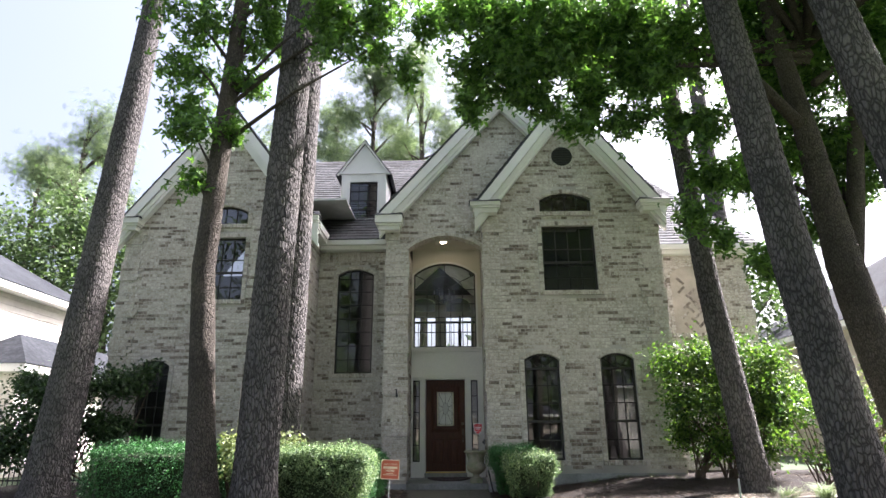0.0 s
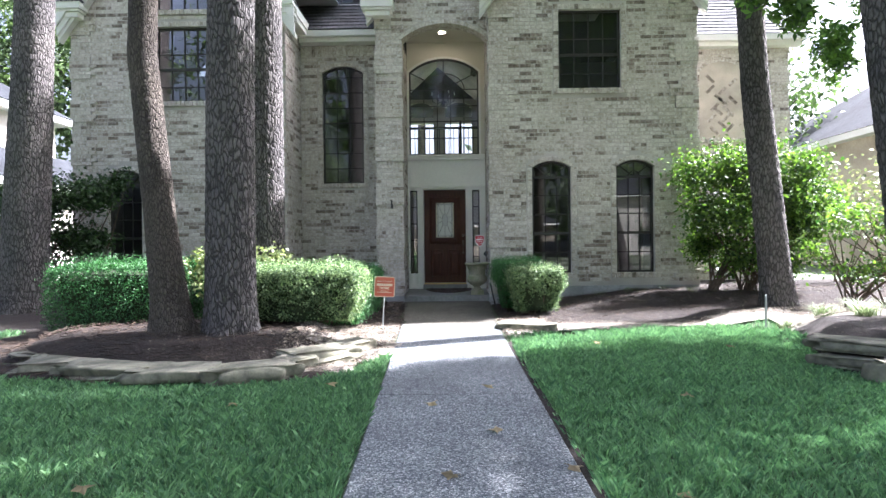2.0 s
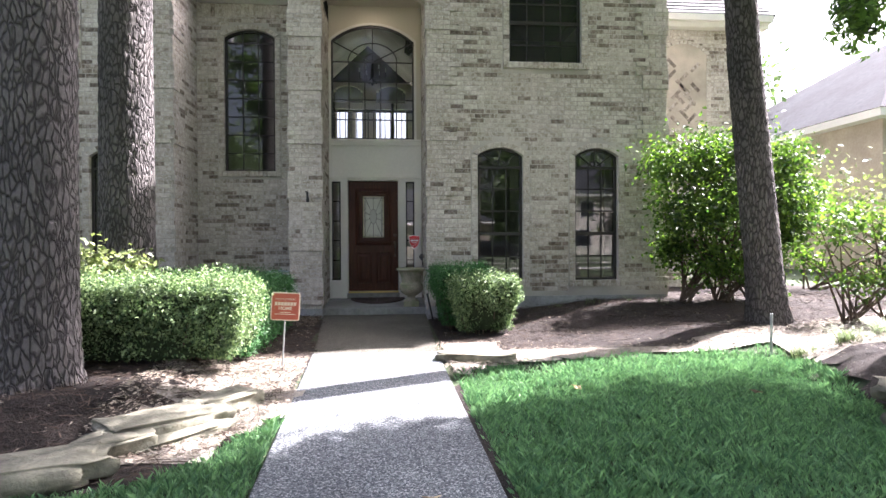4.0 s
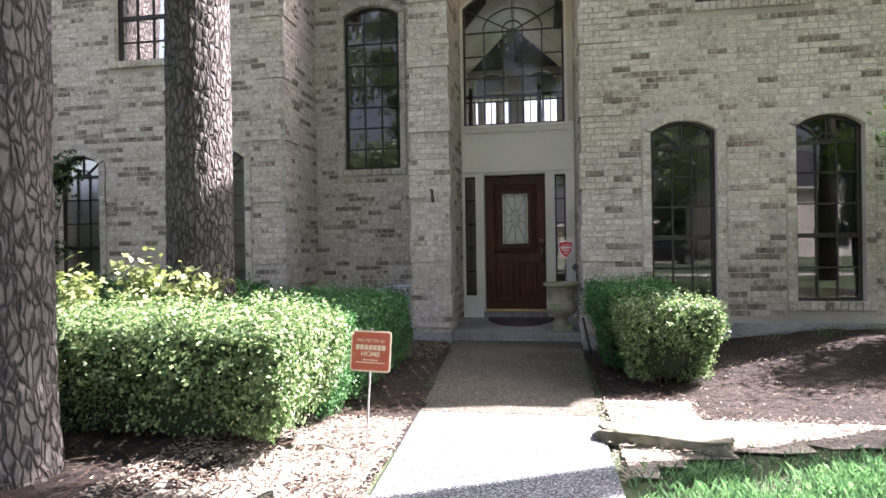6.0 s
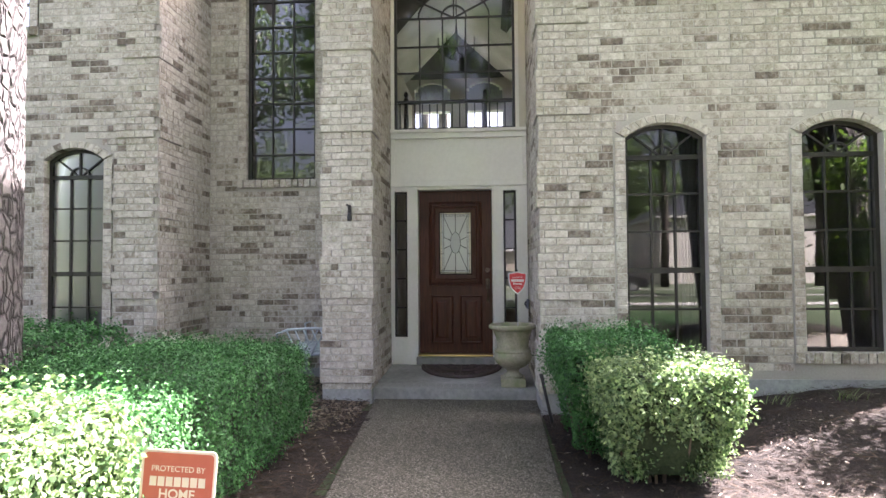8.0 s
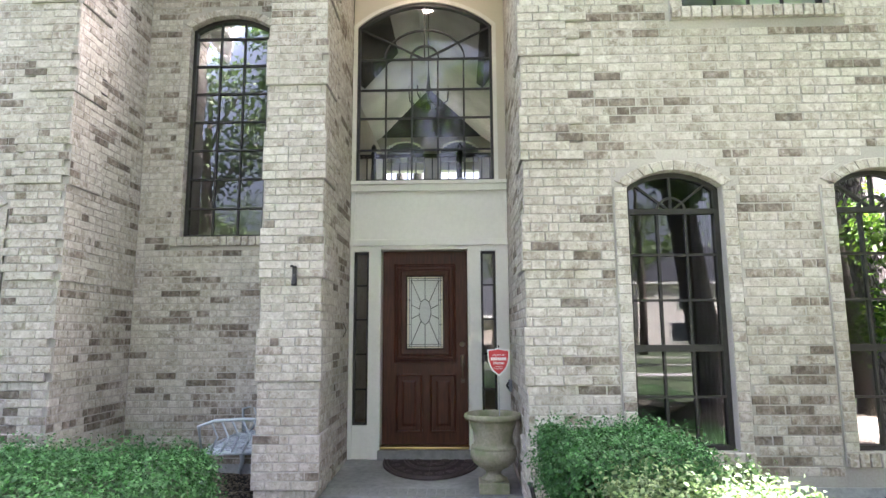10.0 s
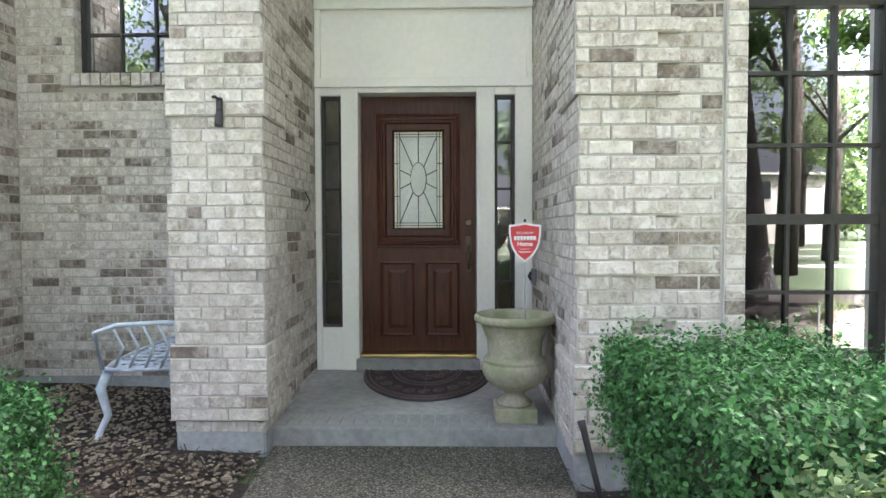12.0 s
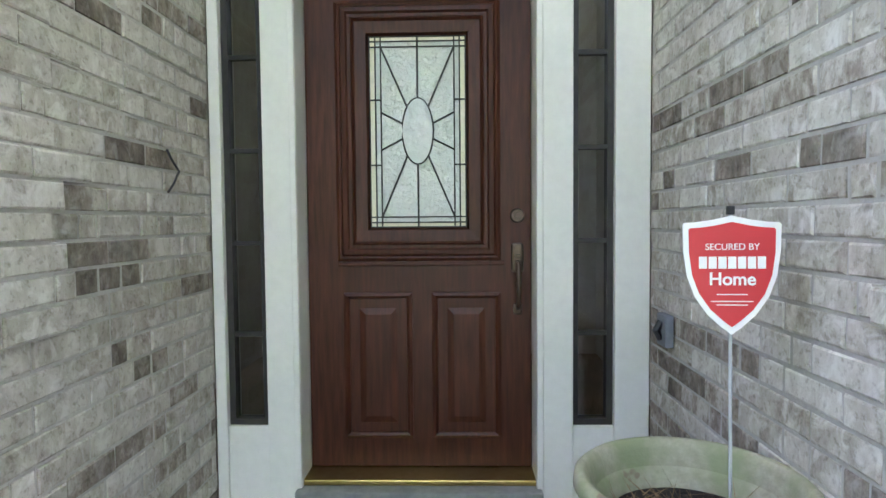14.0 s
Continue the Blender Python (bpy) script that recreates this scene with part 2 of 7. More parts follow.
class Wall:
    """A brick wall in the plane through origin along u, with bricks on the side that n points to."""

    def __init__(self, name, origin, u, n, extent, z0, z1, openings=(), quoins=(), thick=0.3, near=None, label="", dark=0.13, start=0.0, inset=0.0, inset2=0.0, wrap=False, brick_from=lambda x: 0.13):
        self.o, self.u, self.n = Vector(origin), Vector(u), Vector(n)
        self.flip = self.u.cross(Vector((0, 0, 1))).dot(self.n) < 0
        backing, verts, faces, mats, single = bmesh.new(), [], [], [], []
        courses = int(math.ceil((z1 - z0) / COURSE))
        for c in range(courses):
            za, zb = z0 + c * COURSE, min(z0 + (c + 1) * COURSE, z1)
            spans = [s for s in [extent((za + zb) / 2)] if s and s[1] - s[0] > 0.02]
            bspans = list(spans)
            for op in openings:
                h = op.span(za, zb, op.trim)
                g = op.span(za, zb, min(0.03, op.trim))
                if h:
                    spans = [s for s in cut(spans, h)]
                if g:
                    bspans = cut(bspans, g)
            for a, b in bspans:
                self.box(backing, a + inset, b - inset2, za, zb, -thick, 0.0)
            off = (0.5 if c % 2 else 0.0) * BRICK + (rng.random() < 0.15) * 0.06 + start
            run = 0
            for a, b in spans:
                k = math.floor((a - off) / BRICK)
                while True:
                    p, q = max(a, off + k * BRICK), min(b, off + (k + 1) * BRICK)
                    k += 1
                    if p >= b - 0.01:
                        break
                    if q - p < 0.03:
                        continue
                    pieces = [(p, q)]
                    if q - p > 0.2 and rng.random() < 0.22:
                        m = p + (q - p) * rng.choice((0.36, 0.5, 0.64))
                        pieces = [(p, m), (m, q)]
                    for p2, q2 in pieces:
                        if run > 0:
                            run -= 1
                            is_dark = rng.random() < 0.85
                        else:
                            mid = self.o + self.u * p2
                            patchy = noise.noise(Vector((mid.x * 0.9, mid.y * 0.9, za * 2.2 + 7)))
                            is_dark = rng.random() < dark * (0.55 + 1.6 * max(0, patchy + 0.2))
                            if is_dark:
                                run = rng.choice((0, 1, 1, 2, 3))
                        proud = 0.0035 + rng.uniform(-0.0015, 0.0025)
                        um = (p2 + q2) / 2
                        for (qa, qb, long_, short_, side) in quoins:
                            w = long_ if ((c + 2) // 6) % 2 else short_
                            if (side < 0 and um < qa + w) or (side > 0 and um > qb - w):
                                proud = 0.034 if ((c + 2) // 6) % 2 else 0.014
                                if is_dark and rng.random() < 0.75:
                                    is_dark = False
                        if za < brick_from((self.o + self.u * um).x) - 0.03:
                            continue
                        g = 0.0048
                        for (qa, qb, long_, short_, side) in quoins:
                            if wrap and side < 0 and p2 <= qa + 1e-6:
                                p2 -= proud - 0.001
                            if wrap and side < 0 and openings and openings[0].z0 < 0 and abs(q2 - openings[0].u0) < 1e-6:
                                q2 += proud - 0.001
                            if wrap and side > 0 and q2 >= qb - 1e-6:
                                q2 += proud - 0.001
                        if proud > 0.011:
                            self.box(backing, p2 + 0.001, q2 - 0.001, za, zb, 0.0005, proud - 0.006)
                        loc = self.o + self.u * um
                        if near and near(loc.x, loc.y, (za + zb) / 2) and len(single) < 300:
                            single.append((p2 + g, q2 - g, za + g, zb - g, proud, is_dark))
                        else:
                            i0 = len(verts)
                            verts += [self.at(*v) for v in brick_verts(p2 + g, q2 - g, za + g, zb - g, -0.03, proud, 0.002)]
                            faces += [tuple(i0 + i for i in (f[::-1] if self.flip else f)) for f in BRICK_FACES]
                            mats += [int(is_dark)] * len(BRICK_FACES)
        self.ob = tagged(part(name, backing, M["mortar"]), label or "whitewashed tumbled brick house wall with scattered brown bricks", "wall", kind="structure")
        if faces:
            me = bpy.data.meshes.new("brickwork")
            me.from_pydata(verts, [], faces)
            me.materials.append(M["brick_light_island"])
            me.materials.append(M["brick_dark_island"])
            me.polygons.foreach_set("material_index", mats)
            bw = new("brickwork", me)
            bw.parent = self.ob
            tagged(bw, kind="stuff")
        self.single = single
        base_ = bmesh.new()
        a, b = extent(0.05)
        for op in openings:
            if op.z0 < 0:
                b = op.u0
        m_ = (a + b) / 2
        for p, q in ((a, m_), (m_, b)):
            lift = brick_from((self.o + self.u * ((p + q) / 2)).x)
            self.box(base_, p + inset * (p == a) * 0, q, -0.12, max(0.13, math.floor((lift - z0) / COURSE) * COURSE + z0), -0.05, 0.012) if z0 < 0 else None
        if z0 < 0:
            part("foundation", base_, M["foundation"], self.ob, "grey stucco foundation strip")
        else:
            base_.free()

    def at(self, u, z, n):
        p = self.o + self.u * u + self.n * n
        return (p.x, p.y, z)

    def box(self, bm, u0, u1, z0, z1, n0, n1):
        v = [bm.verts.new(self.at(u, z, n)) for u, z, n in
             ((u0, z0, n0), (u1, z0, n0), (u1, z1, n0), (u0, z1, n0), (u0, z0, n1), (u1, z0, n1), (u1, z1, n1), (u0, z1, n1))]
        for f in ((3, 2, 1, 0), (4, 5, 6, 7), (0, 1, 5, 4), (1, 2, 6, 5), (2, 3, 7, 6), (3, 0, 4, 7)):
            bm.faces.new([v[i] for i in (f[::-1] if self.flip else f)])

    def lay_single(self, cache={}):
        """The bricks that can be told apart one by one, each an object on shared mesh data."""
        for p, q, za, zb, proud, is_dark in self.single:
            w = round((q - p) / 0.006) * 0.006
            key = (w, is_dark, rng.randrange(3))
            if key not in cache:
                me = bpy.data.meshes.new("brick")
                vs = brick_verts(-w / 2, w / 2, -(zb - za) / 2, (zb - za) / 2, -0.04, 0.0, 0.002)
                me.from_pydata([(u, -n, z) for u, z, n in vs], [], BRICK_FACES)
                me.materials.append(M["brick_dark_object" if is_dark else "brick_light_object"])
                cache[key] = me
            ob = new("brick", cache[key])
            ob.parent = self.ob
            ob.location = self.at((p + q) / 2, (za + zb) / 2, proud)
            ob.rotation_euler = (0, 0, math.atan2(-self.n.x, self.n.y) + math.pi)


def surround(wall, op, sill=True, name="window_surround", depth=0.13):
    """Narrow bricks stood round an opening: stacked headers at the sides, an arch of rowlocks, a rowlock sill. One joined ring."""
    verts, faces, mats = [], [], []

    def lay(pts, n0, n1, dark):
        # pts: four (u, z) corners
        cu, cz = sum(p[0] for p in pts) / 4, sum(p[1] for p in pts) / 4
        inner = [(cu + (u - cu) * 0.9, cz + (z - cz) * 0.9) for u, z in pts]
        i0 = len(verts)
        verts.extend([wall.at(u, z, n0) for u, z in pts] + [wall.at(u, z, n1 - 0.005) for u, z in pts] + [wall.at(u, z, n1) for u, z in inner])
        faces.extend([tuple(i0 + i for i in (f[::-1] if wall.flip else f)) for f in BRICK_FACES])
        mats.extend([int(dark)] * len(BRICK_FACES))

    def bed(pts):
        i0 = len(verts)
        verts.extend([wall.at(u, z, -depth) for u, z in pts] + [wall.at(u, z, 0.015) for u, z in pts])
        for f in ((4, 5, 6, 7), (0, 1, 5, 4), (1, 2, 6, 5), (2, 3, 7, 6), (3, 0, 4, 7)):
            faces.append(tuple(i0 + i for i in (f[::-1] if wall.flip else f)))
            mats.append(2)

    w, g = 0.1, 0.004
    z = op.z0
    if depth:
        for a, b in ((op.u0 - w, op.u0 - 0.002), (op.u1 + 0.002, op.u1 + w)):
            bed([(a, op.z0), (b, op.z0), (b, op.spring), (a, op.spring)])
    while z < op.spring - 0.02:
        zb = min(z + COURSE, op.spring)
        for a, b in ((op.u0 - w, op.u0), (op.u1, op.u1 + w)):
            lay([(a + g, z + g), (b, z + g), (b, zb - g), (a + g, zb - g)], -depth, 0.02 + rng.uniform(-0.003, 0.003), rng.random() < 0.04)
        z += COURSE
    if op.rise:
        half = math.asin(min(1, (op.u1 - op.u0) / 2 / op.r))
        n = max(6, int(round(2 * half * op.r / 0.078)))
        wa = 0.078
        ext = math.asin(min(1, ((op.u1 - op.u0) / 2 + wa) / (op.r + wa)))
        for k in range(n):
            a0, a1 = -half + 2 * half * k / n, -half + 2 * half * (k + 1) / n
            b0, b1 = a0 * ext / half, a1 * ext / half
            gg = 0.003 / op.r
            q = [(op.cu + op.r * math.sin(a0 + gg), op.cz + op.r * math.cos(a0 + gg)), (op.cu + op.r * math.sin(a1 - gg), op.cz + op.r * math.cos(a1 - gg)),
                 (op.cu + (op.r + wa) * math.sin(b1 - gg), op.cz + (op.r + wa) * math.cos(b1 - gg)), (op.cu + (op.r + wa) * math.sin(b0 + gg), op.cz + (op.r + wa) * math.cos(b0 + gg))]
            lay(q, -depth, 0.022 + rng.uniform(-0.003, 0.003), rng.random() < 0.05)
            if depth:
                bed([(op.cu + (op.r + e) * math.sin(b), op.cz + (op.r + e) * math.cos(b)) for e, b in ((0.002, a0), (0.002, a1), (wa + 0.02, b1), (wa + 0.02, b0))])
    rows = [(op.z0 - w, op.z0, 0.045)] if sill else []
    if not op.rise:
        rows.append((op.spring, op.spring + w, 0.02))
    for za, zb, pr in rows:
        if depth:
            bed([(op.u0 - w, za + 0.002), (op.u1 + w, za + 0.002), (op.u1 + w, zb - 0.002), (op.u0 - w, zb - 0.002)])
        n = max(4, int(round((op.u1 - op.u0 + 2 * w) / 0.078)))
        for k in range(n):
            a = op.u0 - w + (op.u1 - op.u0 + 2 * w) * k / n
            b = op.u0 - w + (op.u1 - op.u0 + 2 * w) * (k + 1) / n
            lay([(a + g, za + g), (b - g, za + g), (b - g, zb), (a + g, zb)], -depth, pr + rng.uniform(-0.003, 0.003), rng.random() < 0.05)
    me = bpy.data.meshes.new(name)
    me.from_pydata(verts, [], faces)
    me.materials.append(M["brick_light_island"])
    me.materials.append(M["brick_dark_island"])
    me.materials.append(M["mortar"])
    me.polygons.foreach_set("material_index", mats)
    ob = new(name, me)
    ob.parent = wall.ob
    return tagged(ob, kind="stuff")


def outline(op, inset, steps=12):
    """The opening's outline, drawn in by inset, from the lower left round over the arch."""
    pts = [(op.u0 + inset, op.z0 + inset)]
    if op.rise:
        r = op.r - inset
        h = (op.u1 - op.u0) / 2 - inset
        a = math.asin(min(1, h / r))
        pts += [(op.cu + r * math.sin(-a + 2 * a * k / steps), op.cz + r * math.cos(-a + 2 * a * k / steps)) for k in range(steps + 1)]
    else:
        pts += [(op.u0 + inset, op.spring - inset), (op.u1 - inset, op.spring - inset)]
    pts.append((op.u1 - inset, op.z0 + inset))
    return pts


def window(name, wall, op, label, cols, bars, rail=None, set_back=0.07, frame_w=0.035, frame_mat=None, glass=None, spokes=(), hub=None, rings=(), transom=None):
    """A dark framed window in an opening: frame, pane, glazing bars, a meeting rail, and spokes in the arch."""
    w = thing(name, label, "window", kind="structure")
    fm = frame_mat or M["bronze_frame"]

    def pushed(poly_pairs, n0, n1):
        bm = bmesh.new()
        for quad in poly_pairs:
            a = [bm.verts.new(wall.at(u, z, n0)) for u, z in quad]
            b = [bm.verts.new(wall.at(u, z, n1)) for u, z in quad]
            k = len(quad)
            bm.faces.new(a), bm.faces.new(b[::-1])
            for i in range(k):
                bm.faces.new((a[i], b[i], b[(i + 1) % k], a[(i + 1) % k]))
        bmesh.ops.recalc_face_normals(bm, faces=bm.faces[:])
        return bm

    o, i = outline(op, -0.012), outline(op, frame_w)
    n = len(o)
    part("window_frame", pushed([(o[k], o[(k + 1) % n], i[(k + 1) % n], i[k]) for k in range(n)], -set_back - 0.06, -set_back), fm, w)
    pane = bmesh.new()
    pane.faces.new([pane.verts.new(wall.at(u, z, -set_back - 0.035)) for u, z in outline(op, frame_w * 0.6)])
    po = part("pane", pane, glass or M["glass"], w)
    po.visible_shadow = False
    t = 0.009
    a0, a1 = op.u0 + frame_w, op.u1 - frame_w
    for k in range(1, cols):
        u = a0 + (a1 - a0) * k / cols
        top = (transom or hub[1]) if spokes else op.top(u) - frame_w * 0.8
        part("glazing_bar", pushed([((u - t, op.z0 + 0.02), (u + t, op.z0 + 0.02), (u + t, top), (u - t, top))], -set_back - 0.045, -set_back - 0.015), fm, w)
    for z in bars:
        part("glazing_bar", pushed([((a0, z - t), (a1, z - t), (a1, z + t), (a0, z + t))], -set_back - 0.045, -set_back - 0.013), fm, w)
    if rail:
        part("meeting_rail", pushed([((a0, rail - 0.025), (a1, rail - 0.025), (a1, rail + 0.025), (a0, rail + 0.025))], -set_back - 0.05, -set_back - 0.005), fm, w)
    if transom:
        part("transom_bar", pushed([((a0, transom - 0.02), (a1, transom - 0.02), (a1, transom + 0.02), (a0, transom + 0.02))], -set_back - 0.052, -set_back - 0.004), fm, w)
    hu, hz = hub or ((op.u0 + op.u1) / 2, transom or op.spring)
    for deg in spokes:
        d = Vector((math.cos(radians(deg)), math.sin(radians(deg))))
        far = 0.05
        while far < 3 and op.u0 + 0.03 < hu + d.x * far < op.u1 - 0.03 and hz + d.y * far < op.top(hu + d.x * far) - 0.02:
            far += 0.01
        s = Vector((-d.y, d.x)) * 0.008
        p, q = Vector((hu, hz)), Vector((hu, hz)) + d * far
        part("glazing_bar", pushed([[tuple(p - s), tuple(p + s), tuple(q + s), tuple(q - s)]], -set_back - 0.045, -set_back - 0.015), fm, w)
    for r in rings:
        ring = []
        for k in range(14):
            b0, b1 = math.pi * k / 14, math.pi * (k + 1) / 14
            ring.append([(hu + (r + e) * math.cos(b), hz + (r + e) * (1 if r < 0.2 else 0.78) * math.sin(b)) for e, b in ((0, b0), (0.016, b0), (0.016, b1), (0, b1))])
        part("glazing_bar", pushed(ring, -set_back - 0.047, -set_back - 0.013), fm, w)
    return w


# ---- the house: walls ----
SPRING, ARCH = 2.54, 0.125
Y_R, Y_E, Y_L, Y_M, Y_P, Y_S = 11.6, 12.07, 12.1, 13.32, 13.36, 14.0
BASE = -0.1


def gable(u0, u1, eave, apex_u, slope, apex_z):
    def f(z):
        if z < eave:
            return (u0, u1)
        h = (apex_z - z) / slope
        return (max(u0, apex_u - h), min(u1, apex_u + h)) if h > 0 else None
    return f


ops_r = [Opening(1.81, 2.53, 0.57, SPRING, ARCH), Opening(3.37, 4.07, 0.57, SPRING, ARCH), Opening(2.32, 3.475, 4.0, 5.47), Opening(2.31, 3.45, 5.80, 6.10, 0.16)]
wall_right = Wall("wall_front_right", (0, Y_R, 0), (1, 0, 0), (0, -1, 0), gable(1.03, 4.87, 5.95, 2.93, 1.3, 8.5), BASE, 8.5, ops_r,
                  wrap=True, quoins=[(1.03, 4.87, 0.43, 0.30, -1), (1.03, 4.87, 0.43, 0.30, 1)], near=lambda x, y, z: z < 2.75 and x < 1.72, brick_from=lambda x: 0.2 if x < 1.6 else 0.36)
ops_l = [Opening(-6.50, -5.83, 0.57, SPRING, ARCH), Opening(-4.22, -3.55, 0.57, SPRING, ARCH), Opening(-5.53, -4.42, 4.0, 5.47), Opening(-5.53, -4.42, 5.80, 6.10, 0.16)]
wall_left = Wall("wall_front_left", (0, Y_L, 0), (1, 0, 0), (0, -1, 0), gable(-7.2, -2.96, 5.9, -5.03, 1.33, 8.75), BASE, 8.75, ops_l,
                 wrap=True, quoins=[(-7.2, -2.96, 0.43, 0.30, -1), (-7.2, -2.96, 0.43, 0.30, 1)], dark=0.15)
op_e = Opening(-0.66, 1.03, -0.2, 5.12, 0.31, 0.0)
wall_entry = Wall("wall_entry", (0, Y_E, 0), (1, 0, 0), (0, -1, 0), gable(-1.15, 1.03, 5.95, 1.55, 1.13, 9.1), BASE, 9.1, [op_e],
                  wrap=True, quoins=[(-1.15, 1.03, 0.49, 0.49, -1)], near=lambda x, y, z: x < -0.6 and z < 2.9)
wall_entry_top = Wall("wall_entry_gable", (0, Y_E + 0.02, 0), (1, 0, 0), (0, -1, 0), lambda z: (1.03, 1.55 + (9.1 - z) / 1.13) if z < 9.05 else None, 6.0, 9.1)
op_t = Opening(-2.49, -1.60, 2.47, 4.87, 0.14)
wall_mid = Wall("wall_mid", (0, Y_M, 0), (1, 0, 0), (0, -1, 0), lambda z: (-2.96, -1.15), BASE, 5.55, [op_t], dark=0.17,
                near=lambda x, y, z: 0.2 < z < 1.9)
wall_left_side = Wall("wall_left_wing_side", (-2.96, 0, 0), (0, 1, 0), (1, 0, 0), lambda z: (Y_L, Y_M), BASE, 5.7, quoins=[(Y_L, Y_M, 0.43, 0.30, -1)], near=lambda x, y, z: 0.6 < z < 1.9, inset=0.31)
wall_pier_in = Wall("wall_porch_left", (-0.66, 0, 0), (0, 1, 0), (1, 0, 0), lambda z: (Y_E, Y_P), BASE, 5.2, quoins=[(Y_E, Y_P, 0.40, 0.40, -1)], near=lambda x, y, z: 0.15 < z < 2.5, start=0.11, inset=0.31)
wall_pier_out = Wall("wall_pier_outer", (-1.15, 0, 0), (0, 1, 0), (-1, 0, 0), lambda z: (Y_E, Y_M), BASE, 5.6, start=0.1, inset=0.31)
wall_porch_right = Wall("wall_porch_right", (1.03, 0, 0), (0, 1, 0), (-1, 0, 0), lambda z: (Y_R, Y_P), BASE, 5.95, quoins=[(Y_R, Y_P, 0.43, 0.30, -1)],
                        near=lambda x, y, z: 0.15 < z < 2.5 and y > 11.9, start=0.07, inset=0.31)
wall_right_side = Wall("wall_right_wing_side", (4.87, 0, 0), (0, 1, 0), (1, 0, 0), lambda z: (Y_R, Y_S), BASE, 5.95, quoins=[(Y_R, Y_S, 0.43, 0.3, -1)], inset=0.31)
wall_setback = Wall("wall_setback", (0, Y_S, 0), (1, 0, 0), (0, -1, 0), lambda z: (4.87, 7.85), BASE, 5.6, wrap=True, quoins=[(4.87, 7.85, 0.43, 0.3, 1)])
wall_left_end = Wall("wall_left_end", (-7.2, 0, 0), (0, 1, 0), (-1, 0, 0), lambda z: (Y_L, 21.0), BASE, 5.9, dark=0.12, inset=0.31)
for w_, ops_ in ((wall_right, ops_r), (wall_left, ops_l), (wall_mid, [op_t])):
    for op_ in ops_:
        surround(w_, op_)
op_entry_arch = Opening(-0.66, 1.03, 5.10, 5.12, 0.31)
surround(wall_entry, op_entry_arch, sill=False, depth=0.28)

bm = bmesh.new()
add_box(bm, 7.6, 7.85, Y_S + 0.31, 21.0, BASE, 5.6)
for a, b, z0, z1 in ((-6.9, 7.6, BASE, 3.3), (-6.9, -1.25, 3.3, 7.0), (-0.35, 0.05, 3.3, 7.0), (0.95, 7.6, 3.3, 5.6), (0.95, 2.1, 5.6, 7.0), (-1.25, -0.35, 5.26, 5.45), (0.05, 0.95, 5.26, 5.45)):
    add_box(bm, a, b, 20.75, 21.0, z0, z1)
for c in (-0.8, 0.5):
    n = 12
    for k in range(n):
        a, b = c - 0.45 + 0.9 * k / n, c - 0.45 + 0.9 * (k + 1) / n
        add_box(bm, a, b, 20.75, 21.0, 5.72 + 0.25 * math.sqrt(max(0, 1 - (((a + b) / 2 - c) / 0.45) ** 2)), 7.0)
tagged(part("wall_rear", bm, M["inside_wall"]), "pale rear wall with arched window openings", "wall", kind="structure")
bm = bmesh.new()
add_box(bm, -6.88, 7.58, 14.4, 20.74, 0.0, 0.22)
add_box(bm, -6.88, -3.28, 12.42, 14.4, 0.0, 0.22)
add_box(bm, 1.35, 4.56, 11.92, 14.4, 0.0, 0.22)
add_box(bm, -3.28, 1.35, 13.64, 14.4, 0.0, 0.22)
tagged(part("floor_inside", bm, surfaced("inside_floor", (0.2, 0.13, 0.08), (0.27, 0.18, 0.11), 6, 0.5)), "brown wooden floor inside the house", "floor", kind="structure")
bm = bmesh.new()
add_box(bm, -6.88, -3.28, 12.42, 20.7, 3.0, 3.2)
add_box(bm, -3.28, -1.3, 15.6, 20.7, 3.0, 3.2)
add_box(bm, 1.4, 4.56, 11.92, 20.7, 3.0, 3.2)
add_box(bm, -1.3, 1.4, 16.0, 20.7, 3.0, 3.2)
tagged(part("floor_upper", bm, M["inside_wall"]), "upper floor slab inside the house", "floor", kind="structure")
bm = bmesh.new()
add_box(bm, -1.4, -1.3, 13.65, 20.7, 0.22, 5.6)
add_box(bm, -3.38, -3.28, 12.42, 15.6, 0.22, 6.5)
add_box(bm, -3.28, -1.4, 15.5, 15.6, 0.22, 6.5)
add_box(bm, 1.4, 1.5, 13.65, 20.7, 0.22, 3.0)
add_box(bm, 4.56, 4.6, 11.92, 20.7, 0.22, 5.9)
add_box(bm, 1.34, 1.4, 11.92, 13.65, 0.22, 6.5)
add_box(bm, 1.75, 1.85, 13.65, 20.7, 3.2, 5.5)
add_box(bm, -1.3, 1.4, 15.9, 16.0, 0.22, 3.0)
add_box(bm, -6.88, -2.2, 15.6, 15.7, 0.22, 5.5)
add_box(bm, 1.85, 7.58, 15.0, 15.1, 0.22, 5.5)
tagged(part("wall_inside", bm, M["inside_wall"]), "painted interior walls of the rooms", "wall", kind="structure")
bm = bmesh.new()
add_box(bm, -6.88, -2.2, 12.42, 15.6, 6.5, 6.55)
add_box(bm, 1.85, 4.56, 11.92, 15.0, 6.5, 6.55)
for s_ in (-1, 1):
    x0, x1 = -0.17 + s_ * 2.0, -0.17
    v = [bm.verts.new(p) for p in ((x0, 13.52, 5.5), (x1, 13.52, 6.9), (x1, 20.76, 6.9), (x0, 20.76, 5.5), (x0, 13.52, 5.56), (x1, 13.52, 6.96), (x1, 20.76, 6.96), (x0, 20.76, 5.56))]
    for f in ((0, 1, 2, 3), (7, 6, 5, 4), (0, 4, 5, 1), (2, 6, 7, 3), (0, 3, 7, 4)):
        bm.faces.new([v[i] for i in f])
tagged(part("ceiling_inside", bm, M["curtain"]), "white vaulted ceiling over the hall", "ceiling", kind="structure")

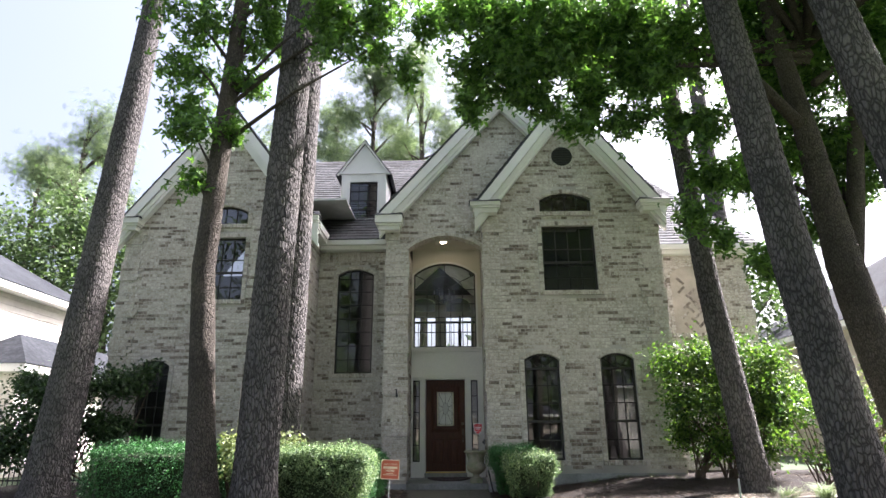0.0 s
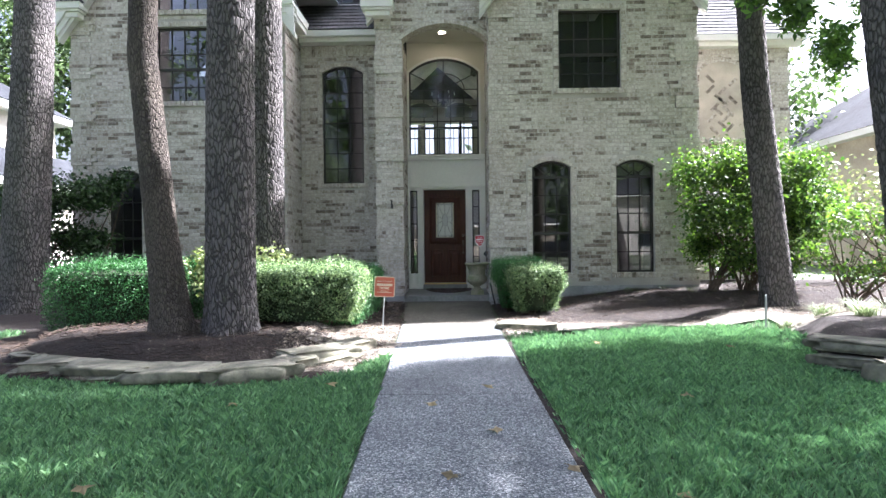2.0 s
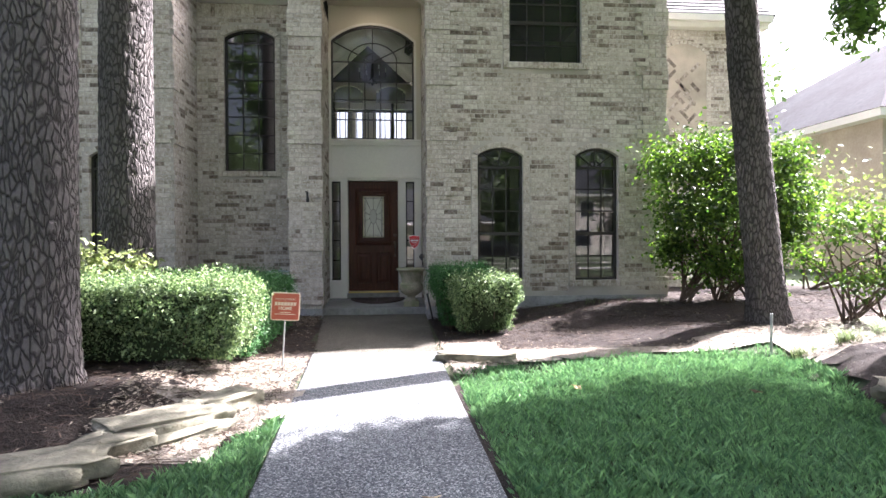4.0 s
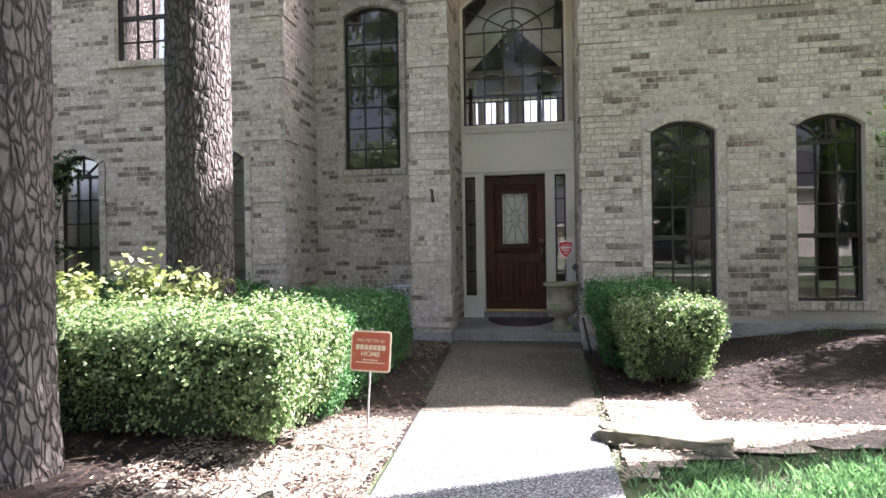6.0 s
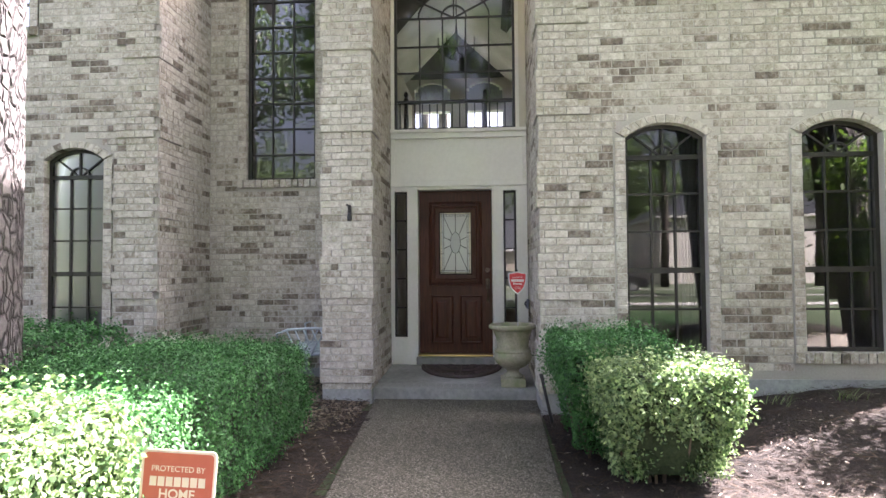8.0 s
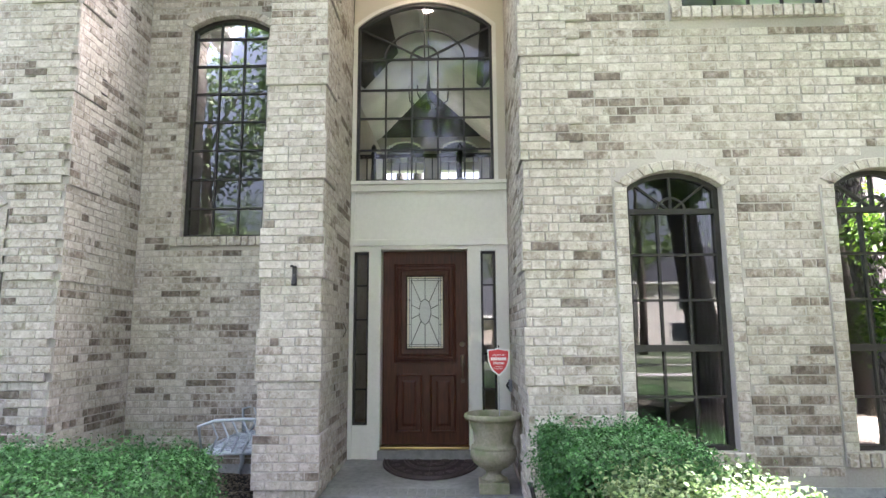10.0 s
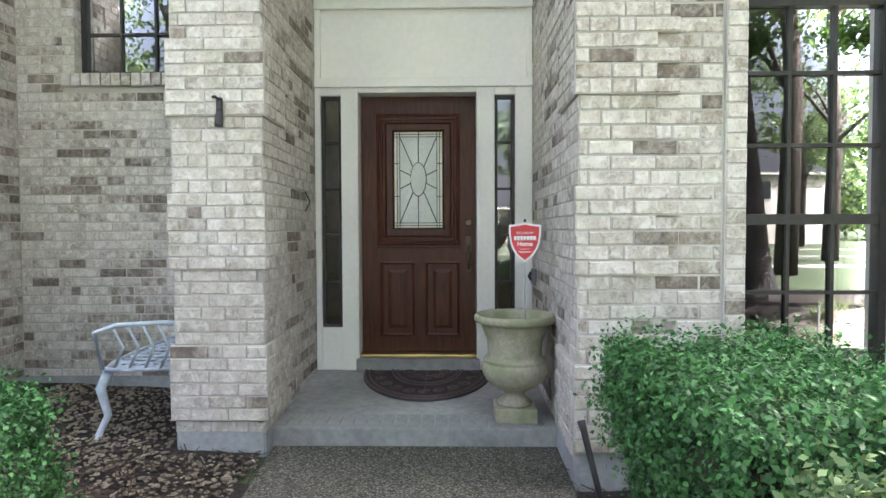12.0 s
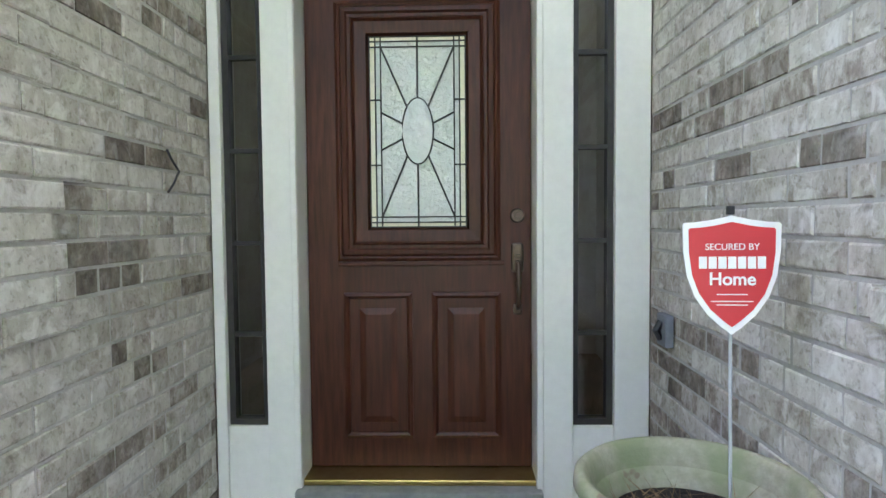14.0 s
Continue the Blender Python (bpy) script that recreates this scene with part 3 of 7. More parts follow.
# windows
WL = "dark bronze framed multi-pane window under a brick arch"
for w_, op_ in ((wall_right, ops_r[0]), (wall_right, ops_r[1]), (wall_left, ops_l[0]), (wall_left, ops_l[1])):
    window("window_1", w_, op_, WL, 3, (0.95, 1.67, 2.02), rail=1.31, transom=2.36, spokes=(38, 90, 142), rings=(0.1,), glass=M["screened_glass"] if w_ is wall_left else None)
for w_, ops_ in ((wall_right, ops_r), (wall_left, ops_l)):
    window("window_2", w_, ops_[2], "dark bronze framed upper sash window in brick surround", 4, (4.3, 4.95), rail=4.65, glass=M["screened_glass"] if w_ is wall_right else None)
    window("window_3", w_, ops_[3], "dark low arched transom window over upper window", 4, ())
window("window_4", wall_mid, op_t, "tall narrow arched stair window with dark bars", 3, (2.8, 3.13, 3.46, 3.79, 4.12, 4.45, 4.78))

# ---- roofs, gable boards, cornices ----
M["shingle"] = surfaced("weathered_grey_roof_shingles", (0.04, 0.041, 0.045), (0.1, 0.102, 0.108), 14, 0.9, 1.2, 0.5, 0.01, vary="island", amount=0.3)


def shingled(name, corners, label, row=0.16, tab=0.33):
    """A roof plane as rows of overlapping tabs. corners: lower left, lower right, upper right, upper left."""
    a, b, c, d = [Vector(p) for p in corners]
    nrm = (b - a).cross(d - a).normalized()
    if nrm.z < 0:
        nrm = -nrm
    verts, faces = [], []
    n = max(1, int((d - a).length / row))
    for r in range(n):
        s0, s1 = r / n, min(1, (r + 1.15) / n)
        l0, l1, r0, r1 = a.lerp(d, s0), a.lerp(d, s1), b.lerp(c, s0), b.lerp(c, s1)
        w = (r0 - l0).length
        m = max(1, int(w / tab))
        for k in range(m):
            f0, f1 = (k + (0.5 if r % 2 else 0.0) * 0.9) / m, (k + 0.97 + (0.5 if r % 2 else 0.0) * 0.9) / m
            f0, f1 = min(f0, 1), min(f1, 1)
            if f1 - f0 < 0.01 / max(m, 1):
                continue
            h = 0.022 + rng.uniform(-0.004, 0.004)
            q = [l0.lerp(r0, f0) + nrm * h, l0.lerp(r0, f1) + nrm * h, l1.lerp(r1, f1) + nrm * 0.006, l1.lerp(r1, f0) + nrm * 0.006]
            e = [l0.lerp(r0, f0), l0.lerp(r0, f1)]
            i = len(verts)
            verts += [tuple(v) for v in q + e]
            faces += [(i, i + 1, i + 2, i + 3), (i + 4, i + 5, i + 1, i)]
    base_ = bmesh.new()
    lo = [base_.verts.new(p - nrm * 0.12) for p in (a, b, c, d)]
    hi = [base_.verts.new(p) for p in (a, b, c, d)]
    base_.faces.new(lo[::-1]), base_.faces.new(hi)
    for i in range(4):
        base_.faces.new((lo[i], lo[(i + 1) % 4], hi[(i + 1) % 4], hi[i]))
    bmesh.ops.recalc_face_normals(base_, faces=base_.faces[:])
    ob = tagged(part(name, base_, M["shingle"]), label, "roof", kind="structure")
    me = bpy.data.meshes.new("shingles")
    me.from_pydata(verts, [], faces)
    me.materials.append(M["shingle"])
    sh = new("shingles", me)
    sh.parent = ob
    tagged(sh, kind="stuff")
    return ob


ROOF = "weathered grey asphalt shingle roof slope"
shingled("roof_main", [(-3.1, 12.95, 5.68), (-1.0, 12.95, 5.68), (0.6, 17.1, 9.8), (-5.0, 17.1, 9.8)], ROOF)
shingled("roof_main_back", [(7.9, 21.4, 5.6), (-7.4, 21.4, 5.6), (-5.0, 17.1, 9.8), (4.0, 17.1, 9.8)], ROOF)
# gabled wings: eave half-width, ridge height, front overhang
def wing_roof(name, xc, half, z_eave, slope, y0, y1):
    zr = z_eave + half * slope
    shingled(name, [(xc - half, y1, z_eave), (xc - half, y0, z_eave), (xc, y0, zr), (xc, y1, zr)], ROOF)
    shingled(name, [(xc + half, y0, z_eave), (xc + half, y1, z_eave), (xc, y1, zr), (xc, y0, zr)], ROOF)


wing_roof("roof_right_wing", 2.93, 2.08, 5.96, 1.3, 11.36, 17.5)
wing_roof("roof_left_wing", -5.03, 2.33, 5.83, 1.33, 11.86, 17.5)
wing_roof("roof_entry", 1.55, 2.86, 5.98, 1.13, 11.84, 17.5)
shingled("roof_setback", [(4.9, 13.7, 5.68), (8.15, 13.7, 5.68), (6.6, 17.1, 9.0), (4.0, 17.1, 9.0)], ROOF)
shingled("roof_setback", [(8.15, 13.7, 5.68), (8.15, 21.2, 5.68), (6.6, 17.2, 9.0), (6.6, 17.1, 9.0)], ROOF)


def rake(name, xc, half, z_eave, slope, y, depth, label, cut_left=None):
    """White boards under the edge of a gable, with a lower moulding."""
    t = thing(name, label, "gable trim", kind="structure")
    zr = z_eave + half * slope
    k = math.hypot(1, slope)
    for s in (-1, 1):
        for drop, w, y0, y1 in ((0.05, 0.19, y, y + 0.03), (0.24, 0.10, y + 0.05, y + 0.09), (0.34, 0.06, y + 0.09, y + depth)):
            d0, d1 = drop * k, (drop + w) * k
            pts = [(xc + s * half, z_eave - d0), (xc, zr - d0), (xc, zr - d1), (xc + s * half, z_eave - d1)]
            bm = bmesh.new()
            add_prism(bm, pts, y0, y1)
            part("rake_board", bm, M["white_trim"], t)
    # soffit closing the overhang
    for s in (-1, 1):
        bm = bmesh.new()
        add_prism(bm, [(xc + s * half, z_eave - 0.2), (xc, zr - 0.2), (xc, zr - 0.24), (xc + s * half, z_eave - 0.24)], y + 0.03, y + depth)
        part("soffit", bm, M["white_trim"], t)
    return t


rake("gable_trim_right", 2.93, 2.08, 5.96, 1.3, 11.34, 0.25, "white painted gable boards of the right wing")
rake("gable_trim_left", -5.03, 2.33, 5.83, 1.33, 11.84, 0.25, "white painted gable boards of the left wing")
rake("gable_trim_entry", 1.55, 2.86, 5.98, 1.13, 11.82, 0.24, "white painted gable boards over the entry")


def cornice(name, x0, x1, y0, y1, z0, z1):
    """A boxed eave return: two stepped mouldings, a flat soffit, and a little shingled cap."""
    t = thing(name, "cream boxed eave return with stepped moulding", "cornice", kind="structure")
    part("moulding", box_bm(x0 + 0.07, x1 - 0.07, y0 + 0.07, y1, z0, z0 + 0.1, 0.01), M["trim"], t)
    part("moulding", box_bm(x0 + 0.03, x1 - 0.03, y0 + 0.03, y1, z0 + 0.1, z0 + 0.15, 0.012), M["trim"], t)
    part("fascia", box_bm(x0, x1, y0, y1, z0 + 0.15, z1, 0.006), M["trim"], t)
    bm = bmesh.new()
    v = [bm.verts.new(p) for p in ((x0 - 0.02, y0 - 0.02, z1), (x1 + 0.02, y0 - 0.02, z1), (x1 + 0.02, y1, z1), (x0 - 0.02, y1, z1), (x0 + 0.12, y1, z1 + 0.2), (x1 - 0.05, y1, z1 + 0.2))]
    for f in ((0, 1, 5, 4), (1, 2, 5), (0, 4, 3), (2, 3, 4, 5), (3, 2, 1, 0)):
        bm.faces.new([v[i] for i in f])
    part("cap", bm, M["shingle"], t)
    return t


cornice("cornice_right_1", 0.75, 1.42, 11.28, 11.595, 5.72, 5.96)
cornice("cornice_right_2", 4.45, 5.12, 11.28, 11.595, 5.72, 5.96)
cornice("cornice_entry", -1.40, -0.78, 11.76, 12.06, 5.52, 5.86)
cornice("cornice_left_1", -7.45, -6.85, 11.8, 12.09, 5.62, 5.9)
cornice("cornice_left_2", -3.3, -2.7, 11.8, 12.09, 5.62, 5.9)
for nm, x0, x1, y0, y1, z0, z1 in (("eave_mid", -2.95, -1.16, 12.96, 13.31, 5.5, 5.68), ("eave_left_wing", -2.955, -2.7, 12.1, 13.31, 5.62, 5.85), ("eave_setback", 4.9, 8.1, 13.68, 13.99, 5.5, 5.68)):
    e = thing(nm, "cream painted eave board under the roof edge", "eave", kind="structure")
    part("fascia", box_bm(x0, x1, y0, y1, z0 + 0.05, z1, 0.006), M["trim"], e)
    part("moulding", box_bm(x0 + 0.03, x1 - 0.03, y0 + 0.1, y1, z0 - 0.05, z0 + 0.05, 0.01), M["trim"], e)
# soldier course under the eave of the mid wall
bm = bmesh.new()
x = -2.93
while x < -1.2:
    add_box(bm, x, x + 0.066, Y_M - 0.018, Y_M, 5.22, 5.43, 1 if rng.random() < 0.15 else 0)
    x += 0.0745
sc_ = part("soldier_course", bm, [M["brick_light_island"], M["brick_dark_island"]], wall_mid.ob)
tagged(sc_, kind="stuff")

# dormer
dormer = thing("dormer", "white painted gabled dormer on the shingle roof", "dormer", kind="structure", at=(-2.01, 13.78, 6.4))
part("front", box_bm(-0.6, -0.37, 0, 0.1, -0.02, 1.45, 0.005), M["white_trim"], dormer)
part("front", box_bm(0.37, 0.6, 0, 0.1, -0.02, 1.45, 0.005), M["white_trim"], dormer)
part("front", box_bm(-0.37, 0.37, 0, 0.1, -0.02, 0.13, 0.005), M["white_trim"], dormer)
part("front", box_bm(-0.37, 0.37, 0, 0.1, 1.18, 1.45, 0.005), M["white_trim"], dormer)
bm = bmesh.new()
add_prism(bm, [(-0.62, 1.45), (0.62, 1.45), (0, 2.28)], 0.005, 0.1)
part("pediment", bm, M["white_trim"], dormer)
part("moulding", box_bm(-0.64, 0.64, -0.04, 0.1, 1.40, 1.46, 0.008), M["white_trim"], dormer)
bm = bmesh.new()
for s in (-1, 1):
    add_box(bm, s * 0.59 - 0.01, s * 0.59 + 0.01, 0.1, 2.4, -0.02, 1.45)
part("cheek", bm, M["white_trim"], dormer)
for s in (-1, 1):
    bm = bmesh.new()
    add_prism(bm, [(s * 0.70, 1.38), (0, 2.36), (0, 2.42), (s * 0.76, 1.36)], -0.06, 2.6)
    part("roof", bm, M["shingle"], dormer)
    bm = bmesh.new()
    add_prism(bm, [(s * 0.68, 1.36), (0, 2.31), (0, 2.37), (s * 0.72, 1.36)], -0.065, -0.02)
    part("rake_board", bm, M["white_trim"], dormer)
bm = bmesh.new()
for k in range(1, 3):
    add_box(bm, -0.37 + 0.2467 * k - 0.01, -0.37 + 0.2467 * k + 0.01, 0.035, 0.06, 0.13, 1.18)
for k in range(1, 4):
    add_box(bm, -0.37, 0.37, 0.035, 0.06, 0.13 + 0.2625 * k - 0.01, 0.13 + 0.2625 * k + 0.01)
for a, b, c, d in ((-0.37, -0.34, 0.13, 1.18), (0.34, 0.37, 0.13, 1.18), (-0.34, 0.34, 0.13, 0.16), (-0.34, 0.34, 1.15, 1.18)):
    add_box(bm, a, b, 0.03, 0.07, c, d)
part("sash", bm, M["bronze_frame"], dormer)
bm = bmesh.new()
bm.faces.new([bm.verts.new(p) for p in ((-0.35, 0.055, 0.14), (0.35, 0.055, 0.14), (0.35, 0.055, 1.17), (-0.35, 0.055, 1.17))])
part("pane", bm, M["glass"], dormer)
part("lining", box_bm(-0.58, 0.58, 0.8, 0.82, 0.0, 1.4), M["inside_wall"], dormer)

# round vent in the right gable
vent = thing("round_vent", "round dark louvred vent in brick ring", "vent", kind="structure", at=(2.88, Y_R, 7.15))
bm = bmesh.new()
bmesh.ops.create_cone(bm, cap_ends=True, segments=32, radius1=0.235, radius2=0.235, depth=0.03, matrix=Matrix.Translation((0, -0.012, 0)) @ Matrix.Rotation(radians(90), 4, "X"))
part("backing", bm, M["black"], vent)
for k in range(7):
    z = -0.18 + 0.06 * k
    h = math.sqrt(max(0.225 ** 2 - z * z, 0.001))
    part("slat", box_bm(-h, h, -0.05, -0.025, z - 0.012, z + 0.012), M["bronze_frame"], vent)
for k in range(24):
    a = 2 * math.pi * k / 24
    bm = box_bm(-0.028, 0.028, -0.03, 0.0, 0.235, 0.315, 0.004)
    bmesh.ops.rotate(bm, verts=bm.verts[:], cent=(0, 0, 0), matrix=Matrix.Rotation(a, 3, "Y"))
    part("brick", bm, M["brick_light_object"], vent)

# ---- entry: porch, panel, fan window, door frame ----
M["concrete"] = surfaced("grey_porch_concrete", (0.24, 0.24, 0.235), (0.36, 0.355, 0.34), 18, 0.85, 1.4, 0.25, 0.004, amount=0.35)
bm = box_bm(-0.655, 1.025, 12.17, 13.5, -0.1, 0.165, 0.015)
for v_ in bm.verts:
    if v_.co.z > 0:
        v_.co.z += (v_.co.y - 13.36) * 0.045      # falls towards the walk
porch = tagged(part("porch_floor", bm, M["concrete"]), "low grey concrete porch slab with worn brick-patterned surface", "porch", kind="structure")
for k_ in range(21):
    x_ = -0.65 + 0.0797 * k_
    o_ = part("brick", box_bm(0.004, 0.0757, 0.0, 0.2, 0.0, 0.006, 0.002), M["concrete"], porch)
    o_.location = (x_, 12.172, 0.1105)
    o_.rotation_euler = (radians(2.58), 0, 0)
panel = thing("entry_panel", "cream painted wooden panel wall round the front door", "wall panel", kind="structure")
P0, P1 = Y_P, Y_P + 0.16
DX0, DX1, DZ0, DZ1 = -0.32, 0.595, 0.29, 2.32
SL, SR = (-0.612, -0.452), (0.735, 0.893)      # side light openings
SZ0, SZ1 = 0.50, 2.30
for nm, x0, x1, z0, z1, y0 in (("jamb", -0.655, SL[0], 0.165, 2.36, P0), ("jamb", SL[1], DX0, 0.165, 2.36, P0), ("jamb", DX1, SR[0], 0.165, 2.36, P0), ("jamb", SR[1], 1.025, 0.165, 2.36, P0),
                               ("apron", SL[0], SL[1], 0.165, SZ0, P0 + 0.012), ("apron", SR[0], SR[1], 0.165, SZ0, P0 + 0.012), ("lintel", SL[0], SL[1], SZ1, 2.36, P0), ("lintel", SR[0], SR[1], SZ1, 2.36, P0),
                               ("lintel", DX0, DX1, DZ1, 2.36, P0), ("head_board", -0.655, 1.025, 2.36, 2.43, P0 - 0.02), ("upper_panel", -0.655, 1.025, 2.43, 2.96, P0 + 0.025), ("stile", -0.655, -0.61, 2.43, 2.96, P0 + 0.003),
                               ("stile", 0.98, 1.025, 2.43, 2.96, P0 + 0.003), ("window_sill", -0.655, 1.025, 2.96, 3.03, P0 - 0.015), ("sill_cap", -0.655, 1.025, 3.03, 3.07, P0 - 0.04)):
    part(nm, box_bm(x0, x1, y0, P1, z0, z1, 0.004), M["trim"], panel)
part("bead", box_bm(DX0 - 0.025, DX0 - 0.001, P0 - 0.012, P0, 0.17, 2.345, 0.004), M["trim"], panel)
part("bead", box_bm(DX1 + 0.001, DX1 + 0.025, P0 - 0.012, P0, 0.17, 2.345, 0.004), M["trim"], panel)
part("step", box_bm(DX0 - 0.02, DX1 + 0.02, P0 - 0.05, P1 + 0.05, 0.165, 0.262, 0.008), M["concrete"], panel)
# fan window opening and stucco round it
class Plane(Wall):
    def __init__(self, origin, u, n):
        self.o, self.u, self.n = Vector(origin), Vector(u), Vector(n)
        self.flip = False


front = Plane((0, Y_P, 0), (1, 0, 0), (0, -1, 0))
op_f = Opening(-0.61, 0.895, 3.07, 4.86, 0.29)
bm = bmesh.new()
z = 3.07
while z < 5.75:
    zb = z + 0.015
    sp = [(-0.655, 1.025)]
    h = op_f.span(z, zb, 0.0)
    if h:
        sp = cut(sp, h)
    for a, b in sp:
        add_box(bm, a, b, Y_P + 0.02, Y_P + 0.14, z, zb)
    z = zb
tagged(part("wall_over_door", bm, M["stucco"]), "smooth beige stucco wall above the entry window", "wall", kind="structure")
bm = bmesh.new()
o_, i_ = outline(op_f, -0.045, 24), outline(op_f, -0.004, 24)
for k in range(len(o_) - 1):
    add_prism(bm, [o_[k], o_[k + 1], i_[k + 1], i_[k]], Y_P + 0.006, Y_P + 0.15)
part("window_casing", bm, M["trim"], panel)
window("window_5", front, op_f, "large arched entry window with thin black leaded bars", 5, (3.436, 3.80, 4.13, 4.49), set_back=0.03, frame_w=0.03, frame_mat=M["black"], glass=M["clear_glass"], spokes=(27, 90, 153), hub=(0.14, 4.49), rings=(0.15, 0.44))
bm = bmesh.new()
add_box(bm, -0.66, 1.03, 12.37, 13.5, 5.50, 5.6)
tagged(part("ceiling_porch", bm, M["stucco"]), "beige stucco porch ceiling", "ceiling", kind="structure")

# ---- ground ----
def ground_z(x, y):
    """Beds rise a little towards the house; the walk and the lawn are level."""
    z = 0.0
    k = min(max((y - 8.5) / 2.6, 0), 1)
    k = k * k * (3 - 2 * k)
    d = min(max((abs(x - 0.3) - 1.0) / 2.4, 0), 1)
    z += (0.27 if x > 0 else 0.12) * k * d
    for cx, cy, rx, ry, h in ((-2.6, 7.0, 1.9, 1.35, 0.2), (5.6, 6.3, 1.75, 2.1, 0.26), (5.6, 9.6, 2.2, 1.8, 0.12)):
        q = ((x - cx) / rx) ** 2 + ((y - cy) / ry) ** 2
        if q < 1:
            z = max(z, h * min(1, (1 - q) * 2.2))
    return z


M["lawn_soil"] = surfaced("lawn_soil", (0.03, 0.05, 0.022), (0.07, 0.1, 0.04), 30, 0.95, 0.8, 0.8, 0.02, detail=7)
bm = bmesh.new()
xs = [-400, -150, -60, -30, -18] + [-12 + 0.3 * i for i in range(81)] + [18, 30, 60, 150, 400]
ys = [-400, -150, -60, -30, -18, -10] + [-4 + 0.3 * i for i in range(61)] + [18, 24, 40, 80, 200, 400]
grid = [[bm.verts.new((x, y, ground_z(x, y) - 0.03)) for x in xs] for y in ys]
for j in range(len(ys) - 1):
    for i in range(len(xs) - 1):
        bm.faces.new((grid[j][i], grid[j][i + 1], grid[j + 1][i + 1], grid[j + 1][i]))
tagged(part("ground", bm, M["lawn_soil"], smooth=True), "grassy ground of the front yard", "ground", kind="structure")
def aggregate_mat(name, tones):
    """Exposed aggregate: rounded pebbles of many tones in a pale matrix, stained in broad patches."""
    m = mat(name, (0.2, 0.2, 0.2), 0.9, 0, 0.25)
    g = nd(m, "ShaderNodeNewGeometry")
    v = nd(m, "ShaderNodeTexVoronoi", Scale=125.0, Randomness=1.0)
    wire(m, g, "Position", v, "Vector")
    sep = nd(m, "ShaderNodeSeparateColor")
    wire(m, v, "Color", sep, "Color")
    tone = ramp(m, sep, "Red", list(zip((0.0, 0.4, 0.75, 1.0), tones)))
    edge = ramp(m, v, "Distance", [(0.35, (1, 1, 1)), (0.7, (0.65, 0.65, 0.64))])
    x = mix(m, None, None, (tone, "Color"), (edge, "Color"), "MULTIPLY", 1.0)
    b = noise_fac(m, 1.1, 4, 0.6)
    br = ramp(m, b, "Fac", [(0.35, (0.72, 0.72, 0.72)), (0.65, (1.05, 1.04, 1.02))])
    y = mix(m, None, None, (x, 2), (br, "Color"), "MULTIPLY", 1.0)
    base(m, y, 2)
    inv = nd(m, "ShaderNodeMath")
    inv.operation = "SUBTRACT"
    inv.inputs[0].default_value = 1.0
    wire(m, v, "Distance", inv, 1)
    bump(m, inv, 0, 0.5, 0.004)
    return m


M["aggregate"] = aggregate_mat("exposed_aggregate_concrete", ((0.042, 0.049, 0.056), (0.105, 0.118, 0.128), (0.2, 0.217, 0.228), (0.43, 0.445, 0.45)))
# darker, browner tones for the slab next to the porch
M["aggregate_brown"] = aggregate_mat("dark_brown_aggregate_concrete", ((0.03, 0.028, 0.02), (0.072, 0.068, 0.052), (0.125, 0.118, 0.095), (0.24, 0.23, 0.195)))


def walk_edges(y):
    """The walk runs a little askew to the house and widens towards the porch."""
    return -0.13 - 0.045 * (y - 3.0) - 0.03 * max(0, y - 9.0), 0.985 - 0.008 * min(y - 3.0, 5.0) + 0.022 * max(0, y - 8.5)


walkway = thing("walkway", "grey exposed-aggregate concrete front walk", "walkway", kind="structure")
for y0, y1 in ((-3.6, 0.49), (0.5, 4.785), (4.795, 8.75), (8.76, 12.165)):
    bm = bmesh.new()
    n = 12
    rows = []
    for k in range(n + 1):
        y = y0 + (y1 - y0) * k / n
        wl, wr = walk_edges(y)
        rows.append([bm.verts.new((wl, y, -0.12)), bm.verts.new((wl, y, -0.006)), bm.verts.new((wl + 0.008, y, 0.002)), bm.verts.new((wr - 0.008, y, 0.002)), bm.verts.new((wr, y, -0.006)), bm.verts.new((wr, y, -0.12))])
    for a, b in zip(rows, rows[1:]):
        for k in range(5):
            bm.faces.new((a[k], a[k + 1], b[k + 1], b[k]))
    bm.faces.new(rows[0][::-1]), bm.faces.new(rows[-1])
    bmesh.ops.recalc_face_normals(bm, faces=bm.faces[:])
    part("slab", bm, M["aggregate_brown" if y0 > 8.3 else "aggregate"], walkway, "darker brownish aggregate slab" if y0 > 8.3 else "")

# ---- front door ----
def wood_mat(name, c1, c2, rough=0.38):
    m = mat(name, c1, rough, 0, 0.25)
    g = noise_fac(m, 9.0, 6.0, 0.6, (6, 6, 0.5))
    r = ramp(m, g, "Fac", [(0.3, c1), (0.72, c2)])
    w = noise_fac(m, 1.6, 3.0, 0.5)
    wr = ramp(m, w, "Fac", [(0.35, (0.7, 0.66, 0.62)), (0.65, (1.0, 1.0, 1.0))])
    x = mix(m, None, None, (r, "Color"), (wr, "Color"), "MULTIPLY", 1.0)
    base(m, x, 2)
    bump(m, g, "Fac", 0.12, 0.002)
    return m


M["mahogany"] = wood_mat("red_brown_mahogany", (0.034, 0.0105, 0.006), (0.098, 0.031, 0.0155), 0.4)
M["brass"] = surfaced("worn_brass", (0.55, 0.4, 0.14), (0.62, 0.48, 0.2), 30, 0.35, 2.0, 0.05, 0.001, metal=1.0)
M["pewter"] = surfaced("aged_bronze_hardware", (0.10, 0.075, 0.055), (0.17, 0.13, 0.1), 40, 0.42, 2.0, 0.1, 0.001, metal=0.9)
M["lead"] = surfaced("dark_lead_came", (0.03, 0.03, 0.027), (0.06, 0.058, 0.05), 60, 0.5, 2.0, 0.1, 0.001)


